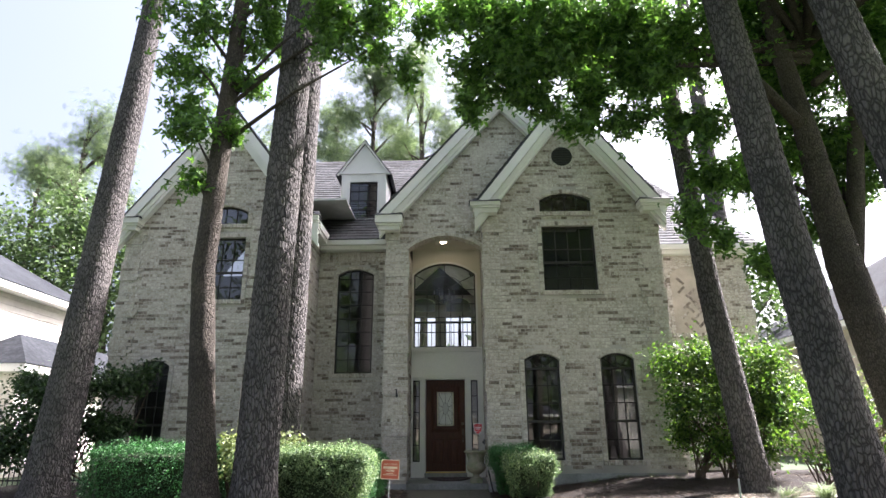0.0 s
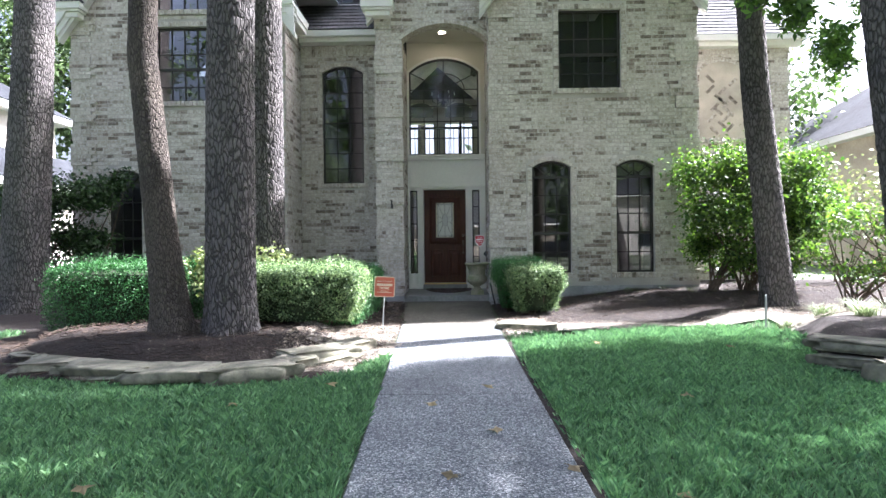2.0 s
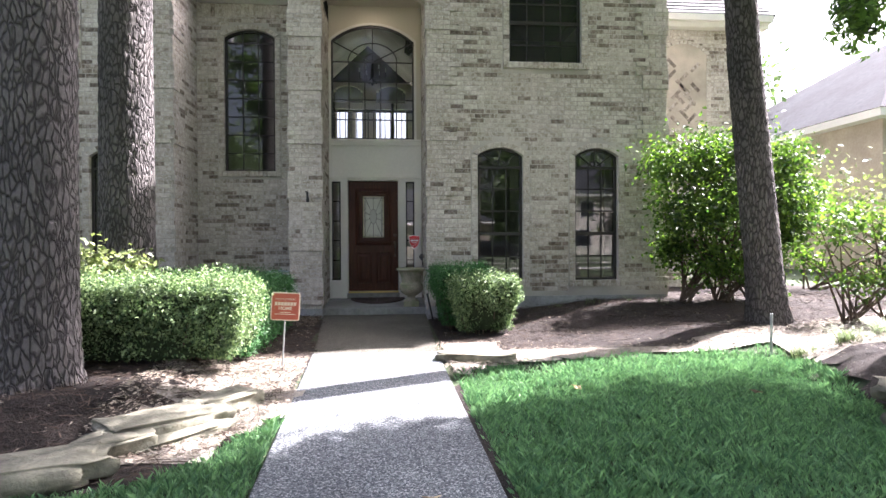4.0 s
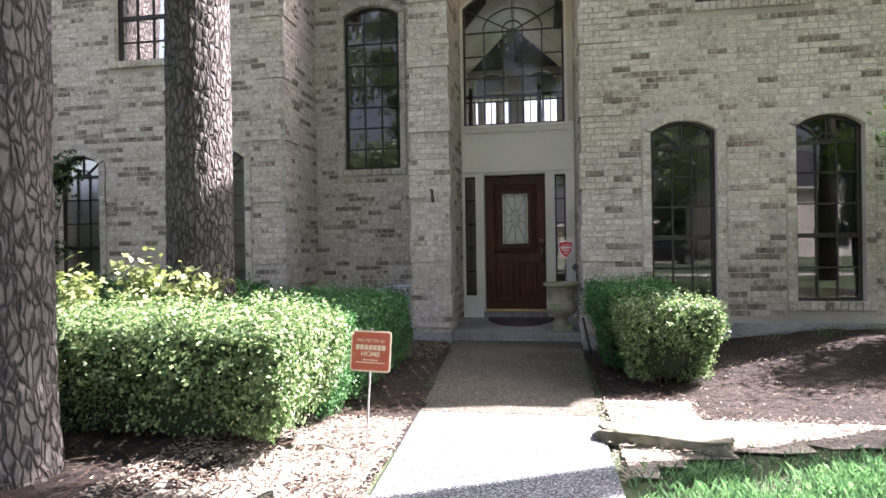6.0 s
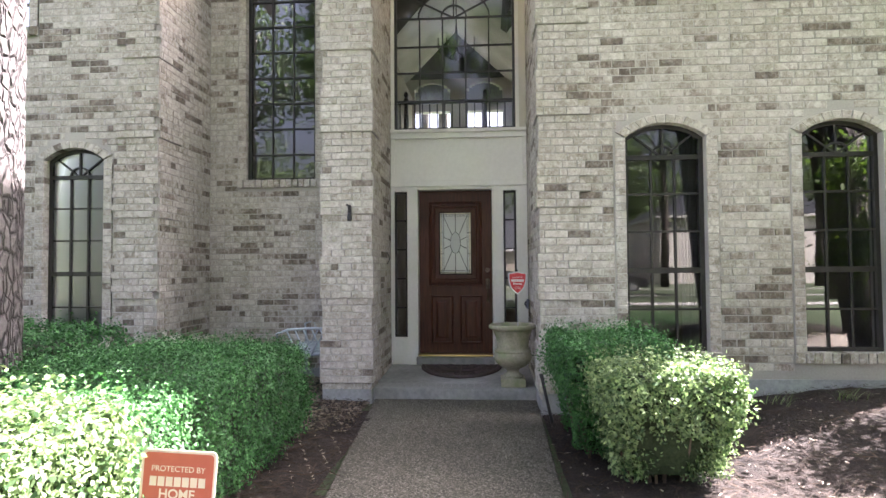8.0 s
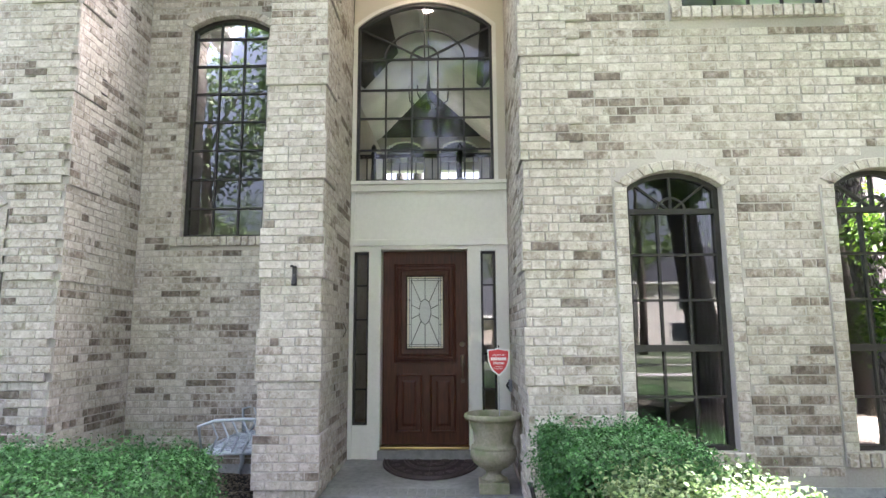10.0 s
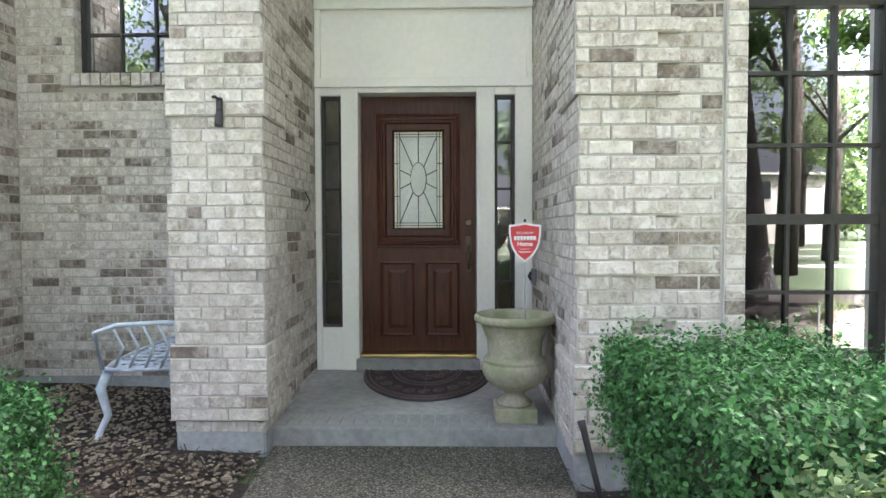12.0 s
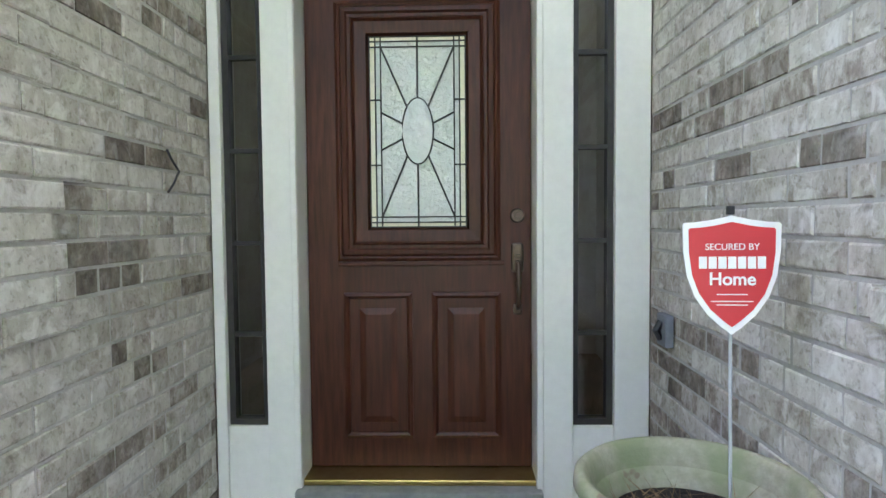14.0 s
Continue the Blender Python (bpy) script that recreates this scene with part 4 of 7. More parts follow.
def textured_glass(name, tint, bump_scale, alpha):
    m = mat(name, tint, 0.18, 0.0, 0.6)
    n = noise_fac(m, bump_scale, 4.0, 0.6)
    bump(m, n, "Fac", 0.9, 0.012)
    b = m.node_tree.nodes["Principled BSDF"]
    b.inputs["Transmission Weight"].default_value = alpha
    b.inputs["IOR"].default_value = 1.3
    return m


M["seedy_glass"] = textured_glass("seedy_textured_glass", (0.86, 0.87, 0.81), 55, 0.3)
M["border_glass"] = textured_glass("pale_amber_border_glass", (0.86, 0.8, 0.6), 25, 0.15)
M["side_glass"] = glass_mat("sidelight_glass", (0.82, 0.84, 0.82), 0.02, 2.3)
M["bevel_glass"] = textured_glass("clear_bevelled_glass", (0.9, 0.91, 0.88), 9, 0.45)

door = thing("door_1", "closed red-brown mahogany front door with leaded glass", "door", kind="structure", at=(0.1375, 13.50, 0.29))
W2, H = 0.4525, 2.025
GX0, GX1, GZ0, GZ1 = -0.197, 0.195, 0.985, 1.755    # glass, in the door's frame


def raised_rect(x0, x1, z0, z1, profile):
    """Concentric rectangular steps: profile of (inset, y)."""
    bm = bmesh.new()
    rings = [[bm.verts.new((x, y, z)) for x, z in ((x0 + i, z0 + i), (x1 - i, z0 + i), (x1 - i, z1 - i), (x0 + i, z1 - i))] for i, y in profile]
    for a, b in zip(rings, rings[1:]):
        for k in range(4):
            bm.faces.new((a[k], a[(k + 1) % 4], b[(k + 1) % 4], b[k]))
    return bm, rings


# stiles and rails, with the glass opening left free
bm = bmesh.new()
for x0, x1, z0, z1 in ((-W2, GX0 - 0.1, 0, H), (GX1 + 0.1, W2, 0, H), (GX0 - 0.1, GX1 + 0.1, GZ1 + 0.1, H), (GX0 - 0.1, GX1 + 0.1, 0, GZ0 - 0.1)):
    add_box(bm, x0, x1, 0, 0.045, z0, z1)
part("leaf", bm, M["mahogany"], door)
bm, rings = raised_rect(GX0 - 0.135, GX1 + 0.135, GZ0 - 0.135, GZ1 + 0.135, [(0, 0.0), (0.0, -0.008), (0.012, -0.014), (0.02, -0.010), (0.028, -0.02), (0.045, -0.022), (0.052, -0.012), (0.064, -0.012), (0.072, -0.018), (0.08, -0.006), (0.125, -0.002), (0.131, 0.012), (0.136, 0.02)])
part("glass_moulding", bm, M["mahogany"], door)
for x0, x1 in ((-0.31, -0.03), (0.05, 0.33)):
    bm, rings = raised_rect(x0, x1, 0.12, 0.72, [(0, 0.0), (0.0, -0.01), (0.012, -0.014), (0.022, -0.006), (0.026, 0.006), (0.034, 0.008), (0.085, -0.006), (0.09, -0.007)])
    bm.faces.new(rings[-1])
    part("raised_panel", bm, M["mahogany"], door)
part("rail_moulding", box_bm(-0.33, 0.345, -0.012, 0.0, 0.83, 0.848, 0.004), M["mahogany"], door)


def glass_cell(name, pts, y, material, parent):
    bm = bmesh.new()
    add_prism(bm, pts, y, y + 0.004)
    o = part(name, bm, material, parent)
    o.visible_shadow = False
    return o


def came(pts, r, parent):
    bm = bmesh.new()
    add_tube(bm, [(x, 0.012, z) for x, z in pts], r, 6)
    return part("lead_came", bm, M["lead"], parent)


lg = thing("leaded_glass", "", "")
lg.parent = door
gx, gz = (GX0 + GX1) / 2, (GZ0 + GZ1) / 2 + 0.005
B1, B2 = 0.026, 0.05
EW, EH = 0.062, 0.132
for x0, x1, z0, z1 in ((GX0, GX0 + B1, GZ0, GZ1), (GX1 - B1, GX1, GZ0, GZ1), (GX0 + B1, GX1 - B1, GZ0, GZ0 + B1 * 0.8), (GX0 + B1, GX1 - B1, GZ1 - B1 * 0.8, GZ1)):
    glass_cell("border_pane", [(x0, z0), (x1, z0), (x1, z1), (x0, z1)], 0.016, M["border_glass"], lg)
ix0, ix1, iz0, iz1 = GX0 + B1, GX1 - B1, GZ0 + B1 * 0.8, GZ1 - B1 * 0.8
glass_cell("field_pane", [(ix0, iz0), (ix1, iz0), (ix1, iz1), (ix0, iz1)], 0.016, M["seedy_glass"], lg)
glass_cell("oval_pane", [(gx + EW * math.cos(2 * math.pi * k / 28), gz + EH * math.sin(2 * math.pi * k / 28)) for k in range(28)], 0.008, M["bevel_glass"], lg)
came([(gx + EW * math.cos(2 * math.pi * k / 28), gz + EH * math.sin(2 * math.pi * k / 28)) for k in range(29)], 0.005, lg)
for x in (ix0, ix1, ix0 + 0.022, ix1 - 0.022, GX0 + 0.002, GX1 - 0.002):
    came([(x, GZ0), (x, GZ1)], 0.0032, lg)
for z in (iz0, iz1, iz0 + 0.022, iz1 - 0.022, GZ0 + 0.002, GZ1 - 0.002):
    came([(GX0, z), (GX1, z)], 0.0032, lg)
for fx in (0.33, 0.67):
    for a, b in ((GX0, ix0 + 0.022), (ix1 - 0.022, GX1)):
        came([(a, GZ0 + (GZ1 - GZ0) * fx), (b, GZ0 + (GZ1 - GZ0) * fx)], 0.0035, lg)
jx0, jx1, jz0, jz1 = ix0 + 0.022, ix1 - 0.022, iz0 + 0.022, iz1 - 0.022
for ex, ez in ((gx, GZ1), (gx, GZ0), (jx0, jz1), (jx1, jz1), (jx0, jz0), (jx1, jz0), (jx0, gz + 0.075), (jx1, gz + 0.075), (jx0, gz - 0.075), (jx1, gz - 0.075)):
    a = math.atan2((ez - gz) / EH, (ex - gx) / EW)
    came([(gx + EW * math.cos(a), gz + EH * math.sin(a)), (ex, ez)], 0.0042, lg)
# hardware
dead = bmesh.new()
bmesh.ops.create_cone(dead, cap_ends=True, segments=24, radius1=0.03, radius2=0.024, depth=0.018, matrix=Matrix.Translation((0.398, -0.009, 1.03)) @ Matrix.Rotation(radians(90), 4, "X"))
bmesh.ops.create_cone(dead, cap_ends=True, segments=16, radius1=0.014, radius2=0.012, depth=0.012, matrix=Matrix.Translation((0.398, -0.022, 1.03)) @ Matrix.Rotation(radians(90), 4, "X"))
part("deadbolt", dead, M["pewter"], door, "aged bronze deadbolt")
grip = thing("door_handle", "aged bronze door grip with thumb latch", "")
grip.parent = door
bm = box_bm(0.374, 0.422, -0.014, 0.0, 0.80, 0.92, 0.012)
part("back_plate", bm, M["pewter"], grip)
bm = bmesh.new()
add_tube(bm, [(0.398, -0.012, 0.845), (0.398, -0.045, 0.835), (0.398, -0.062, 0.79), (0.398, -0.06, 0.73), (0.398, -0.045, 0.67), (0.398, -0.012, 0.655)], [0.008, 0.01, 0.011, 0.01, 0.009, 0.008], 10)
part("grip", bm, M["pewter"], grip, "", True)
part("thumb_latch", box_bm(0.386, 0.41, -0.04, -0.012, 0.862, 0.874, 0.004), M["pewter"], grip)
part("foot_plate", box_bm(0.38, 0.416, -0.012, 0.0, 0.63, 0.675, 0.01), M["pewter"], grip)
part("threshold", box_bm(-W2 - 0.005, W2 + 0.005, -0.13, 0.05, -0.027, -0.004, 0.006), M["brass"], door, "worn brass threshold")
part("stop", box_bm(-W2 - 0.001, W2 + 0.001, 0.03, 0.06, H + 0.002, H + 0.03), M["mahogany"], door)

# side lights
for nm, (x0, x1) in (("window_6", SL), ("window_6", SR)):
    w = thing(nm, "narrow side light with dark bars beside the front door", "window", kind="structure")
    fy = Y_P + 0.03
    bm = bmesh.new()
    for a, b, c, d in ((x0, x0 + 0.024, SZ0, SZ1), (x1 - 0.024, x1, SZ0, SZ1), (x0 + 0.024, x1 - 0.024, SZ0, SZ0 + 0.024), (x0 + 0.024, x1 - 0.024, SZ1 - 0.024, SZ1)):
        add_box(bm, a, b, fy, fy + 0.05, c, d)
    part("window_frame", bm, M["bronze_frame"], w)
    for k in range(1, 5):
        z = SZ0 + (SZ1 - SZ0) * k / 5
        part("glazing_bar", box_bm(x0 + 0.024, x1 - 0.024, fy + 0.008, fy + 0.035, z - 0.009, z + 0.009), M["bronze_frame"], w)
    bm = bmesh.new()
    bm.faces.new([bm.verts.new(p) for p in ((x0 + 0.01, fy + 0.025, SZ0 + 0.01), (x1 - 0.01, fy + 0.025, SZ0 + 0.01), (x1 - 0.01, fy + 0.025, SZ1 - 0.01), (x0 + 0.01, fy + 0.025, SZ1 - 0.01))])
    o = part("pane", bm, M["side_glass"], w)
    o.visible_shadow = False

# white curtains at the sides of the lower windows
for x0, x1, yy in ((2.37, 2.52, Y_R), (3.93, 4.06, Y_R), (-3.72, -3.58, Y_L)):
    bm = bmesh.new()
    n = 24
    ring = []
    for k in range(n + 1):
        u = k / n
        ring.append((x0 + (x1 - x0) * u, yy + 0.24 + 0.018 * math.sin(u * 5 * math.pi * 2)))
    vs = [[bm.verts.new((x, y, z)) for x, y in ring] for z in (0.4, 2.75)]
    for k in range(n):
        bm.faces.new((vs[0][k], vs[0][k + 1], vs[1][k + 1], vs[1][k]))
    bmesh.ops.solidify(bm, geom=bm.faces[:], thickness=0.003)
    tagged(part("curtain", bm, M["curtain"], None, "", True), "white pleated curtain hanging inside a window", "curtain", group="window curtains")

# hall: balcony railing and hanging lantern
rail = thing("balcony_railing", "black balcony railing with thin balusters and turned newels", "railing", at=(-0.1, 16.05, 3.2))
part("handrail", box_bm(-1.9, 1.9, -0.03, 0.03, 0.94, 1.0, 0.012), M["black"], rail)
part("bottom_rail", box_bm(-1.9, 1.9, -0.02, 0.02, 0.06, 0.09, 0.004), M["black"], rail)
for k in range(30):
    x = -1.84 + 0.127 * k
    part("baluster", box_bm(x - 0.01, x + 0.01, -0.01, 0.01, 0.09, 0.94), M["black"], rail)
for x in (-1.75, -0.72, 0.62, 1.7):
    bm = bmesh.new()
    add_tube(bm, [(x, 0, z) for z in (0, 0.2, 0.25, 0.6, 0.9, 1.0, 1.06, 1.1, 1.14, 1.17)], [0.05, 0.05, 0.035, 0.045, 0.03, 0.05, 0.025, 0.042, 0.03, 0.004], 12)
    part("newel", bm, M["black"], rail, "", True)
lantern = thing("hanging_lantern", "dark hanging chandelier in the entry hall", "chandelier", at=(0.1, 14.9, 4.7))
bm = bmesh.new()
add_tube(bm, [(0, 0, 2.15), (0, 0, 0.3)], 0.008, 6)
part("chain", bm, M["black"], lantern)
bm = bmesh.new()
add_tube(bm, [(0, 0, z) for z in (-0.25, -0.2, -0.1, 0.05, 0.2, 0.32)], [0.01, 0.04, 0.02, 0.035, 0.02, 0.01], 10)
part("stem", bm, M["black"], lantern, "", True)
for k in range(6):
    a = k * math.pi / 3
    bm = bmesh.new()
    add_tube(bm, [(0.02 * math.cos(a), 0.02 * math.sin(a), -0.1), (0.14 * math.cos(a), 0.14 * math.sin(a), -0.18), (0.26 * math.cos(a), 0.26 * math.sin(a), -0.1), (0.27 * math.cos(a), 0.27 * math.sin(a), 0.03)], 0.009, 6)
    part("arm", bm, M["black"], lantern, "", True)
    bm = bmesh.new()
    add_tube(bm, [(0.27 * math.cos(a), 0.27 * math.sin(a), 0.03), (0.27 * math.cos(a), 0.27 * math.sin(a), 0.12)], 0.011, 8)
    part("candle", bm, M["curtain"], lantern)

# porch ceiling lamp: a lit bulb in a white trim ring
M["lamp_glow"] = mat("warm_lit_lamp", (1, 0.9, 0.7), 0.4)
M["lamp_glow"].node_tree.nodes["Principled BSDF"].inputs["Emission Color"].default_value = (1.0, 0.82, 0.55, 1)
M["lamp_glow"].node_tree.nodes["Principled BSDF"].inputs["Emission Strength"].default_value = 14.0
lamp = thing("recessed_light", "lit round recessed ceiling lamp with white trim ring", "ceiling light", at=(0.13, 12.72, 5.5))
bm = bmesh.new()
bmesh.ops.create_cone(bm, cap_ends=True, segments=24, radius1=0.06, radius2=0.06, depth=0.012, matrix=Matrix.Translation((0, 0, -0.012)))
part("bulb", bm, M["lamp_glow"], lamp)
bm = bmesh.new()
prev = None
for k in range(25):
    a = 2 * math.pi * k / 24
    ring = [bm.verts.new((r * math.cos(a), r * math.sin(a), z)) for r, z in ((0.062, -0.004), (0.07, -0.018), (0.09, -0.014), (0.1, -0.001))]
    if prev:
        for i in range(3):
            bm.faces.new((prev[i], prev[i + 1], ring[i + 1], ring[i]))
    prev = ring
part("trim_ring", bm, M["white_trim"], lamp, "", True)

# ---- urn with a shield sign ----
def mossy_stone(name):
    m = mat(name, (0.42, 0.4, 0.31), 0.92, 0, 0.2)
    f = noise_fac(m, 40, 6, 0.7)
    r = ramp(m, f, "Fac", [(0.3, (0.26, 0.24, 0.175)), (0.7, (0.41, 0.38, 0.285))])
    g = noise_fac(m, 5.5, 4, 0.6)
    gr = ramp(m, g, "Fac", [(0.45, (0, 0, 0)), (0.65, (1, 1, 1))])
    x = mix(m, gr, "Color", (r, "Color"), (0.22, 0.235, 0.135))
    p = noise_fac(m, 9.0, 3, 0.7)
    pr = ramp(m, p, "Fac", [(0.68, (0, 0, 0)), (0.72, (1, 1, 1))])
    y = mix(m, pr, "Color", (x, 2), (0.2, 0.16, 0.11))
    base(m, y, 2)
    bump(m, f, "Fac", 0.5, 0.004)
    return m


M["urn"] = mossy_stone("mossy_cast_stone")


def lathe(profile, seg=40):
    bm = bmesh.new()
    rings = [[bm.verts.new((r * math.cos(2 * math.pi * k / seg), r * math.sin(2 * math.pi * k / seg), z)) for k in range(seg)] for r, z in profile]
    for a, b in zip(rings, rings[1:]):
        for k in range(seg):
            bm.faces.new((a[k], a[(k + 1) % seg], b[(k + 1) % seg], b[k]))
    return bm, rings


URN = (0.79, 12.33, 0.118)
urn = thing("urn_planter", "mossy weathered cast-stone urn planter on the porch", "planter", at=URN)
part("plinth", box_bm(-0.125, 0.125, -0.125, 0.125, 0, 0.09, 0.01), M["urn"], urn)
bm, _ = lathe([(r * 0.9, z * 0.82) for r, z in [(0.115, 0.115), (0.118, 0.13), (0.1, 0.145), (0.075, 0.165), (0.068, 0.19), (0.085, 0.215), (0.14, 0.245), (0.19, 0.29), (0.215, 0.34), (0.222, 0.385), (0.21, 0.42), (0.205, 0.43), (0.212, 0.44), (0.206, 0.452), (0.188, 0.465), (0.18, 0.49), (0.184, 0.56), (0.196, 0.63), (0.215, 0.69), (0.235, 0.715), (0.262, 0.72), (0.275, 0.737), (0.272, 0.765), (0.258, 0.778), (0.246, 0.773), (0.234, 0.75), (0.222, 0.69), (0.2, 0.62)]], 48)
part("bowl", bm, M["urn"], urn, "", True)
bm = bmesh.new()
bmesh.ops.create_circle(bm, cap_ends=True, segments=40, radius=0.17, matrix=Matrix.Translation((0, 0, 0.535)))
bmesh.ops.subdivide_edges(bm, edges=bm.edges[:], cuts=2)
part("soil", bm, M["mulch"], urn)
M["straw"] = surfaced("dry_straw", (0.2, 0.12, 0.06), (0.38, 0.26, 0.14), 20, 0.9, 2.0, 0.2, 0.002, vary="island")
bm = bmesh.new()
r2 = random.Random(3)
for k in range(160):
    a, d = r2.uniform(0, 6.28), 0.14 * math.sqrt(r2.random())
    x, y = d * math.cos(a) - 0.03, d * math.sin(a)
    p = Vector((x, y, 0.537))
    q = p + Vector((r2.gauss(0, 0.05), r2.gauss(0, 0.05), abs(r2.gauss(0.02, 0.03)) + 0.005))
    s = Vector((r2.uniform(-1, 1), r2.uniform(-1, 1), 0)).normalized() * 0.002
    bm.faces.new([bm.verts.new(v) for v in (p - s, p + s, q)])
part("dead_plant", bm, M["straw"], urn, "dry brown plant stalks")

M["sign_red"] = surfaced("red_sign_enamel", (0.52, 0.035, 0.04), (0.57, 0.045, 0.05), 12, 0.4, 2.0, 0.02, 0.001, amount=0.08)
M["sign_white"] = surfaced("white_sign_enamel", (0.78, 0.77, 0.75), (0.82, 0.81, 0.79), 12, 0.4, 2.0, 0.02, 0.001, amount=0.08)
M["sign_orange"] = surfaced("faded_red_sign_enamel", (0.40, 0.085, 0.05), (0.46, 0.11, 0.065), 8, 0.5, 1.5, 0.02, 0.001, amount=0.15)
M["sign_pale"] = surfaced("faded_cream_lettering", (0.66, 0.54, 0.42), (0.72, 0.6, 0.47), 20, 0.6, 2.0, 0.02, 0.001, amount=0.15)
M["stake"] = surfaced("galvanised_stake", (0.42, 0.43, 0.44), (0.52, 0.53, 0.54), 20, 0.5, 2.0, 0.1, 0.001, metal=0.4)


def lettering(body, size, x, z, y, material, parent, bold=0.0):
    cu = bpy.data.curves.new("lettering", "FONT")
    cu.body, cu.size, cu.align_x, cu.align_y = body, size, "CENTER", "CENTER"
    cu.extrude, cu.offset = 0.0006, bold
    tmp = bpy.data.objects.new("lettering", cu)
    scene.collection.objects.link(tmp)
    me = bpy.data.meshes.new_from_object(tmp.evaluated_get(bpy.context.evaluated_depsgraph_get()))
    bpy.data.objects.remove(tmp)
    me.transform(Matrix.Translation((x, y, z)) @ Matrix.Rotation(radians(90), 4, "X"))
    me.materials.append(material)
    ob = new("lettering", me)
    ob.parent = parent
    return ob


def flat_shape(name, pts, y0, y1, material, parent, label=""):
    bm = bmesh.new()
    add_prism(bm, pts, y0, y1)
    return part(name, bm, material, parent, label)


def bar_word(cx, z, w, h, n, y, material, parent):
    """A word shown as a row of plain blocks."""
    step = w / n
    for k in range(n):
        x = cx - w / 2 + step * k
        flat_shape("word_block", [(x + step * 0.08, z - h / 2), (x + step * 0.9, z - h / 2), (x + step * 0.9, z + h / 2), (x + step * 0.08, z + h / 2)], y, y + 0.0012, material, parent)


def shield(s):
    return [(x * s, z * s) for x, z in ((0, 0.5), (0.16, 0.465), (0.30, 0.445), (0.395, 0.44), (0.41, 0.42), (0.405, 0.2), (0.375, -0.02), (0.31, -0.2), (0.2, -0.36), (0.08, -0.47), (0, -0.53), (-0.08, -0.47), (-0.2, -0.36), (-0.31, -0.2), (-0.375, -0.02), (-0.405, 0.2), (-0.41, 0.42), (-0.395, 0.44), (-0.30, 0.445), (-0.16, 0.465))]


ss = thing("shield_sign", "red and white shield-shaped security sign on a stake in the urn", "sign", at=(0.845, 12.28, 1.19))
ss.rotation_euler = (radians(-2), 0, radians(-4))
flat_shape("rim", shield(0.232), 0.0, 0.004, M["sign_white"], ss)
flat_shape("face", [(x, z + 0.001) for x, z in shield(0.205)], -0.0015, 0.0, M["sign_red"], ss)
lettering("SECURED BY", 0.0185, 0, 0.053, -0.003, M["sign_white"], ss)
bar_word(0.0, 0.022, 0.132, 0.024, 7, -0.0035, M["sign_white"], ss)
lettering("Home", 0.036, 0, -0.012, -0.003, M["sign_white"], ss, 0.0006)
for z, w in ((-0.042, 0.06), (-0.056, 0.082), (-0.063, 0.06)):
    flat_shape("small_print", [(-w / 2, z - 0.001), (w / 2, z - 0.001), (w / 2, z + 0.001), (-w / 2, z + 0.001)], -0.0027, -0.0015, M["sign_white"], ss)
bm = bmesh.new()
add_tube(bm, [(0, 0.008, -0.56), (0, 0.008, 0.135)], 0.0038, 8)
part("stake", bm, M["stake"], ss, "thin grey metal stake")
part("cap", box_bm(-0.007, 0.007, 0.001, 0.015, 0.118, 0.136, 0.003), M["black"], ss)

# yard sign by the walk
ys_ = thing("yard_sign", "faded red square yard sign with cream border on a thin stake", "sign", at=(-0.57, 7.98, 0.0))
ys_.rotation_euler = (radians(-3), radians(3), radians(2))


def round_rect(w, h, r, cz):
    pts = []
    for cx, cy, a0 in ((w / 2 - r, -h / 2 + r, -90), (w / 2 - r, h / 2 - r, 0), (-w / 2 + r, h / 2 - r, 90), (-w / 2 + r, -h / 2 + r, 180)):
        pts += [(cx + r * math.cos(radians(a0 + 30 * k)), cz + cy + r * math.sin(radians(a0 + 30 * k))) for k in range(4)]
    return pts


flat_shape("rim", round_rect(0.265, 0.262, 0.02, 0.585), 0.0, 0.004, M["sign_pale"], ys_)
flat_shape("face", round_rect(0.245, 0.242, 0.014, 0.585), -0.0015, 0.0, M["sign_orange"], ys_)
lettering("PROTECTED BY", 0.027, 0, 0.652, -0.003, M["sign_pale"], ys_)
bar_word(0.0, 0.61, 0.2, 0.032, 7, -0.0035, M["sign_pale"], ys_)
lettering("HOME", 0.045, 0, 0.567, -0.003, M["sign_pale"], ys_, 0.0008)
for z, w in ((0.53, 0.1), (0.513, 0.19)):
    flat_shape("small_print", [(-w / 2, z - 0.003), (w / 2, z - 0.003), (w / 2, z + 0.003), (-w / 2, z + 0.003)], -0.0027, -0.0015, M["sign_pale"], ys_)
bm = bmesh.new()
add_tube(bm, [(0, 0.01, -0.1), (0, 0.01, 0.73)], 0.007, 8)
part("stake", bm, M["stake"], ys_, "thin pale metal stake")

# ---- door mat: half round, with scroll relief ----
M["mat_rubber"] = surfaced("dark_brown_rubber", (0.025, 0.016, 0.017), (0.055, 0.038, 0.038), 60, 0.75, 3.0, 0.4, 0.002)
dm = thing("door_mat", "half-round dark brown rubber mat with scroll relief", "mat", at=(0.215, 13.33, 0.1665))
dm.rotation_euler = (radians(2.55), 0, 0)
R0, RY = 0.49, 0.72
half = [(R0 * math.cos(math.pi + math.pi * k / 28), RY * math.sin(math.pi + math.pi * k / 28)) for k in range(29)]
bm = bmesh.new()
lo = [bm.verts.new((x, y, 0)) for x, y in half]
hi = [bm.verts.new((x * 0.99, y * 0.99, 0.011)) for x, y in half]
bm.faces.new(lo[::-1]), bm.faces.new(hi)
for i in range(len(half)):
    j = (i + 1) % len(half)
    bm.faces.new((lo[i], lo[j], hi[j], hi[i]))
part("base", bm, M["mat_rubber"], dm)
bm = bmesh.new()
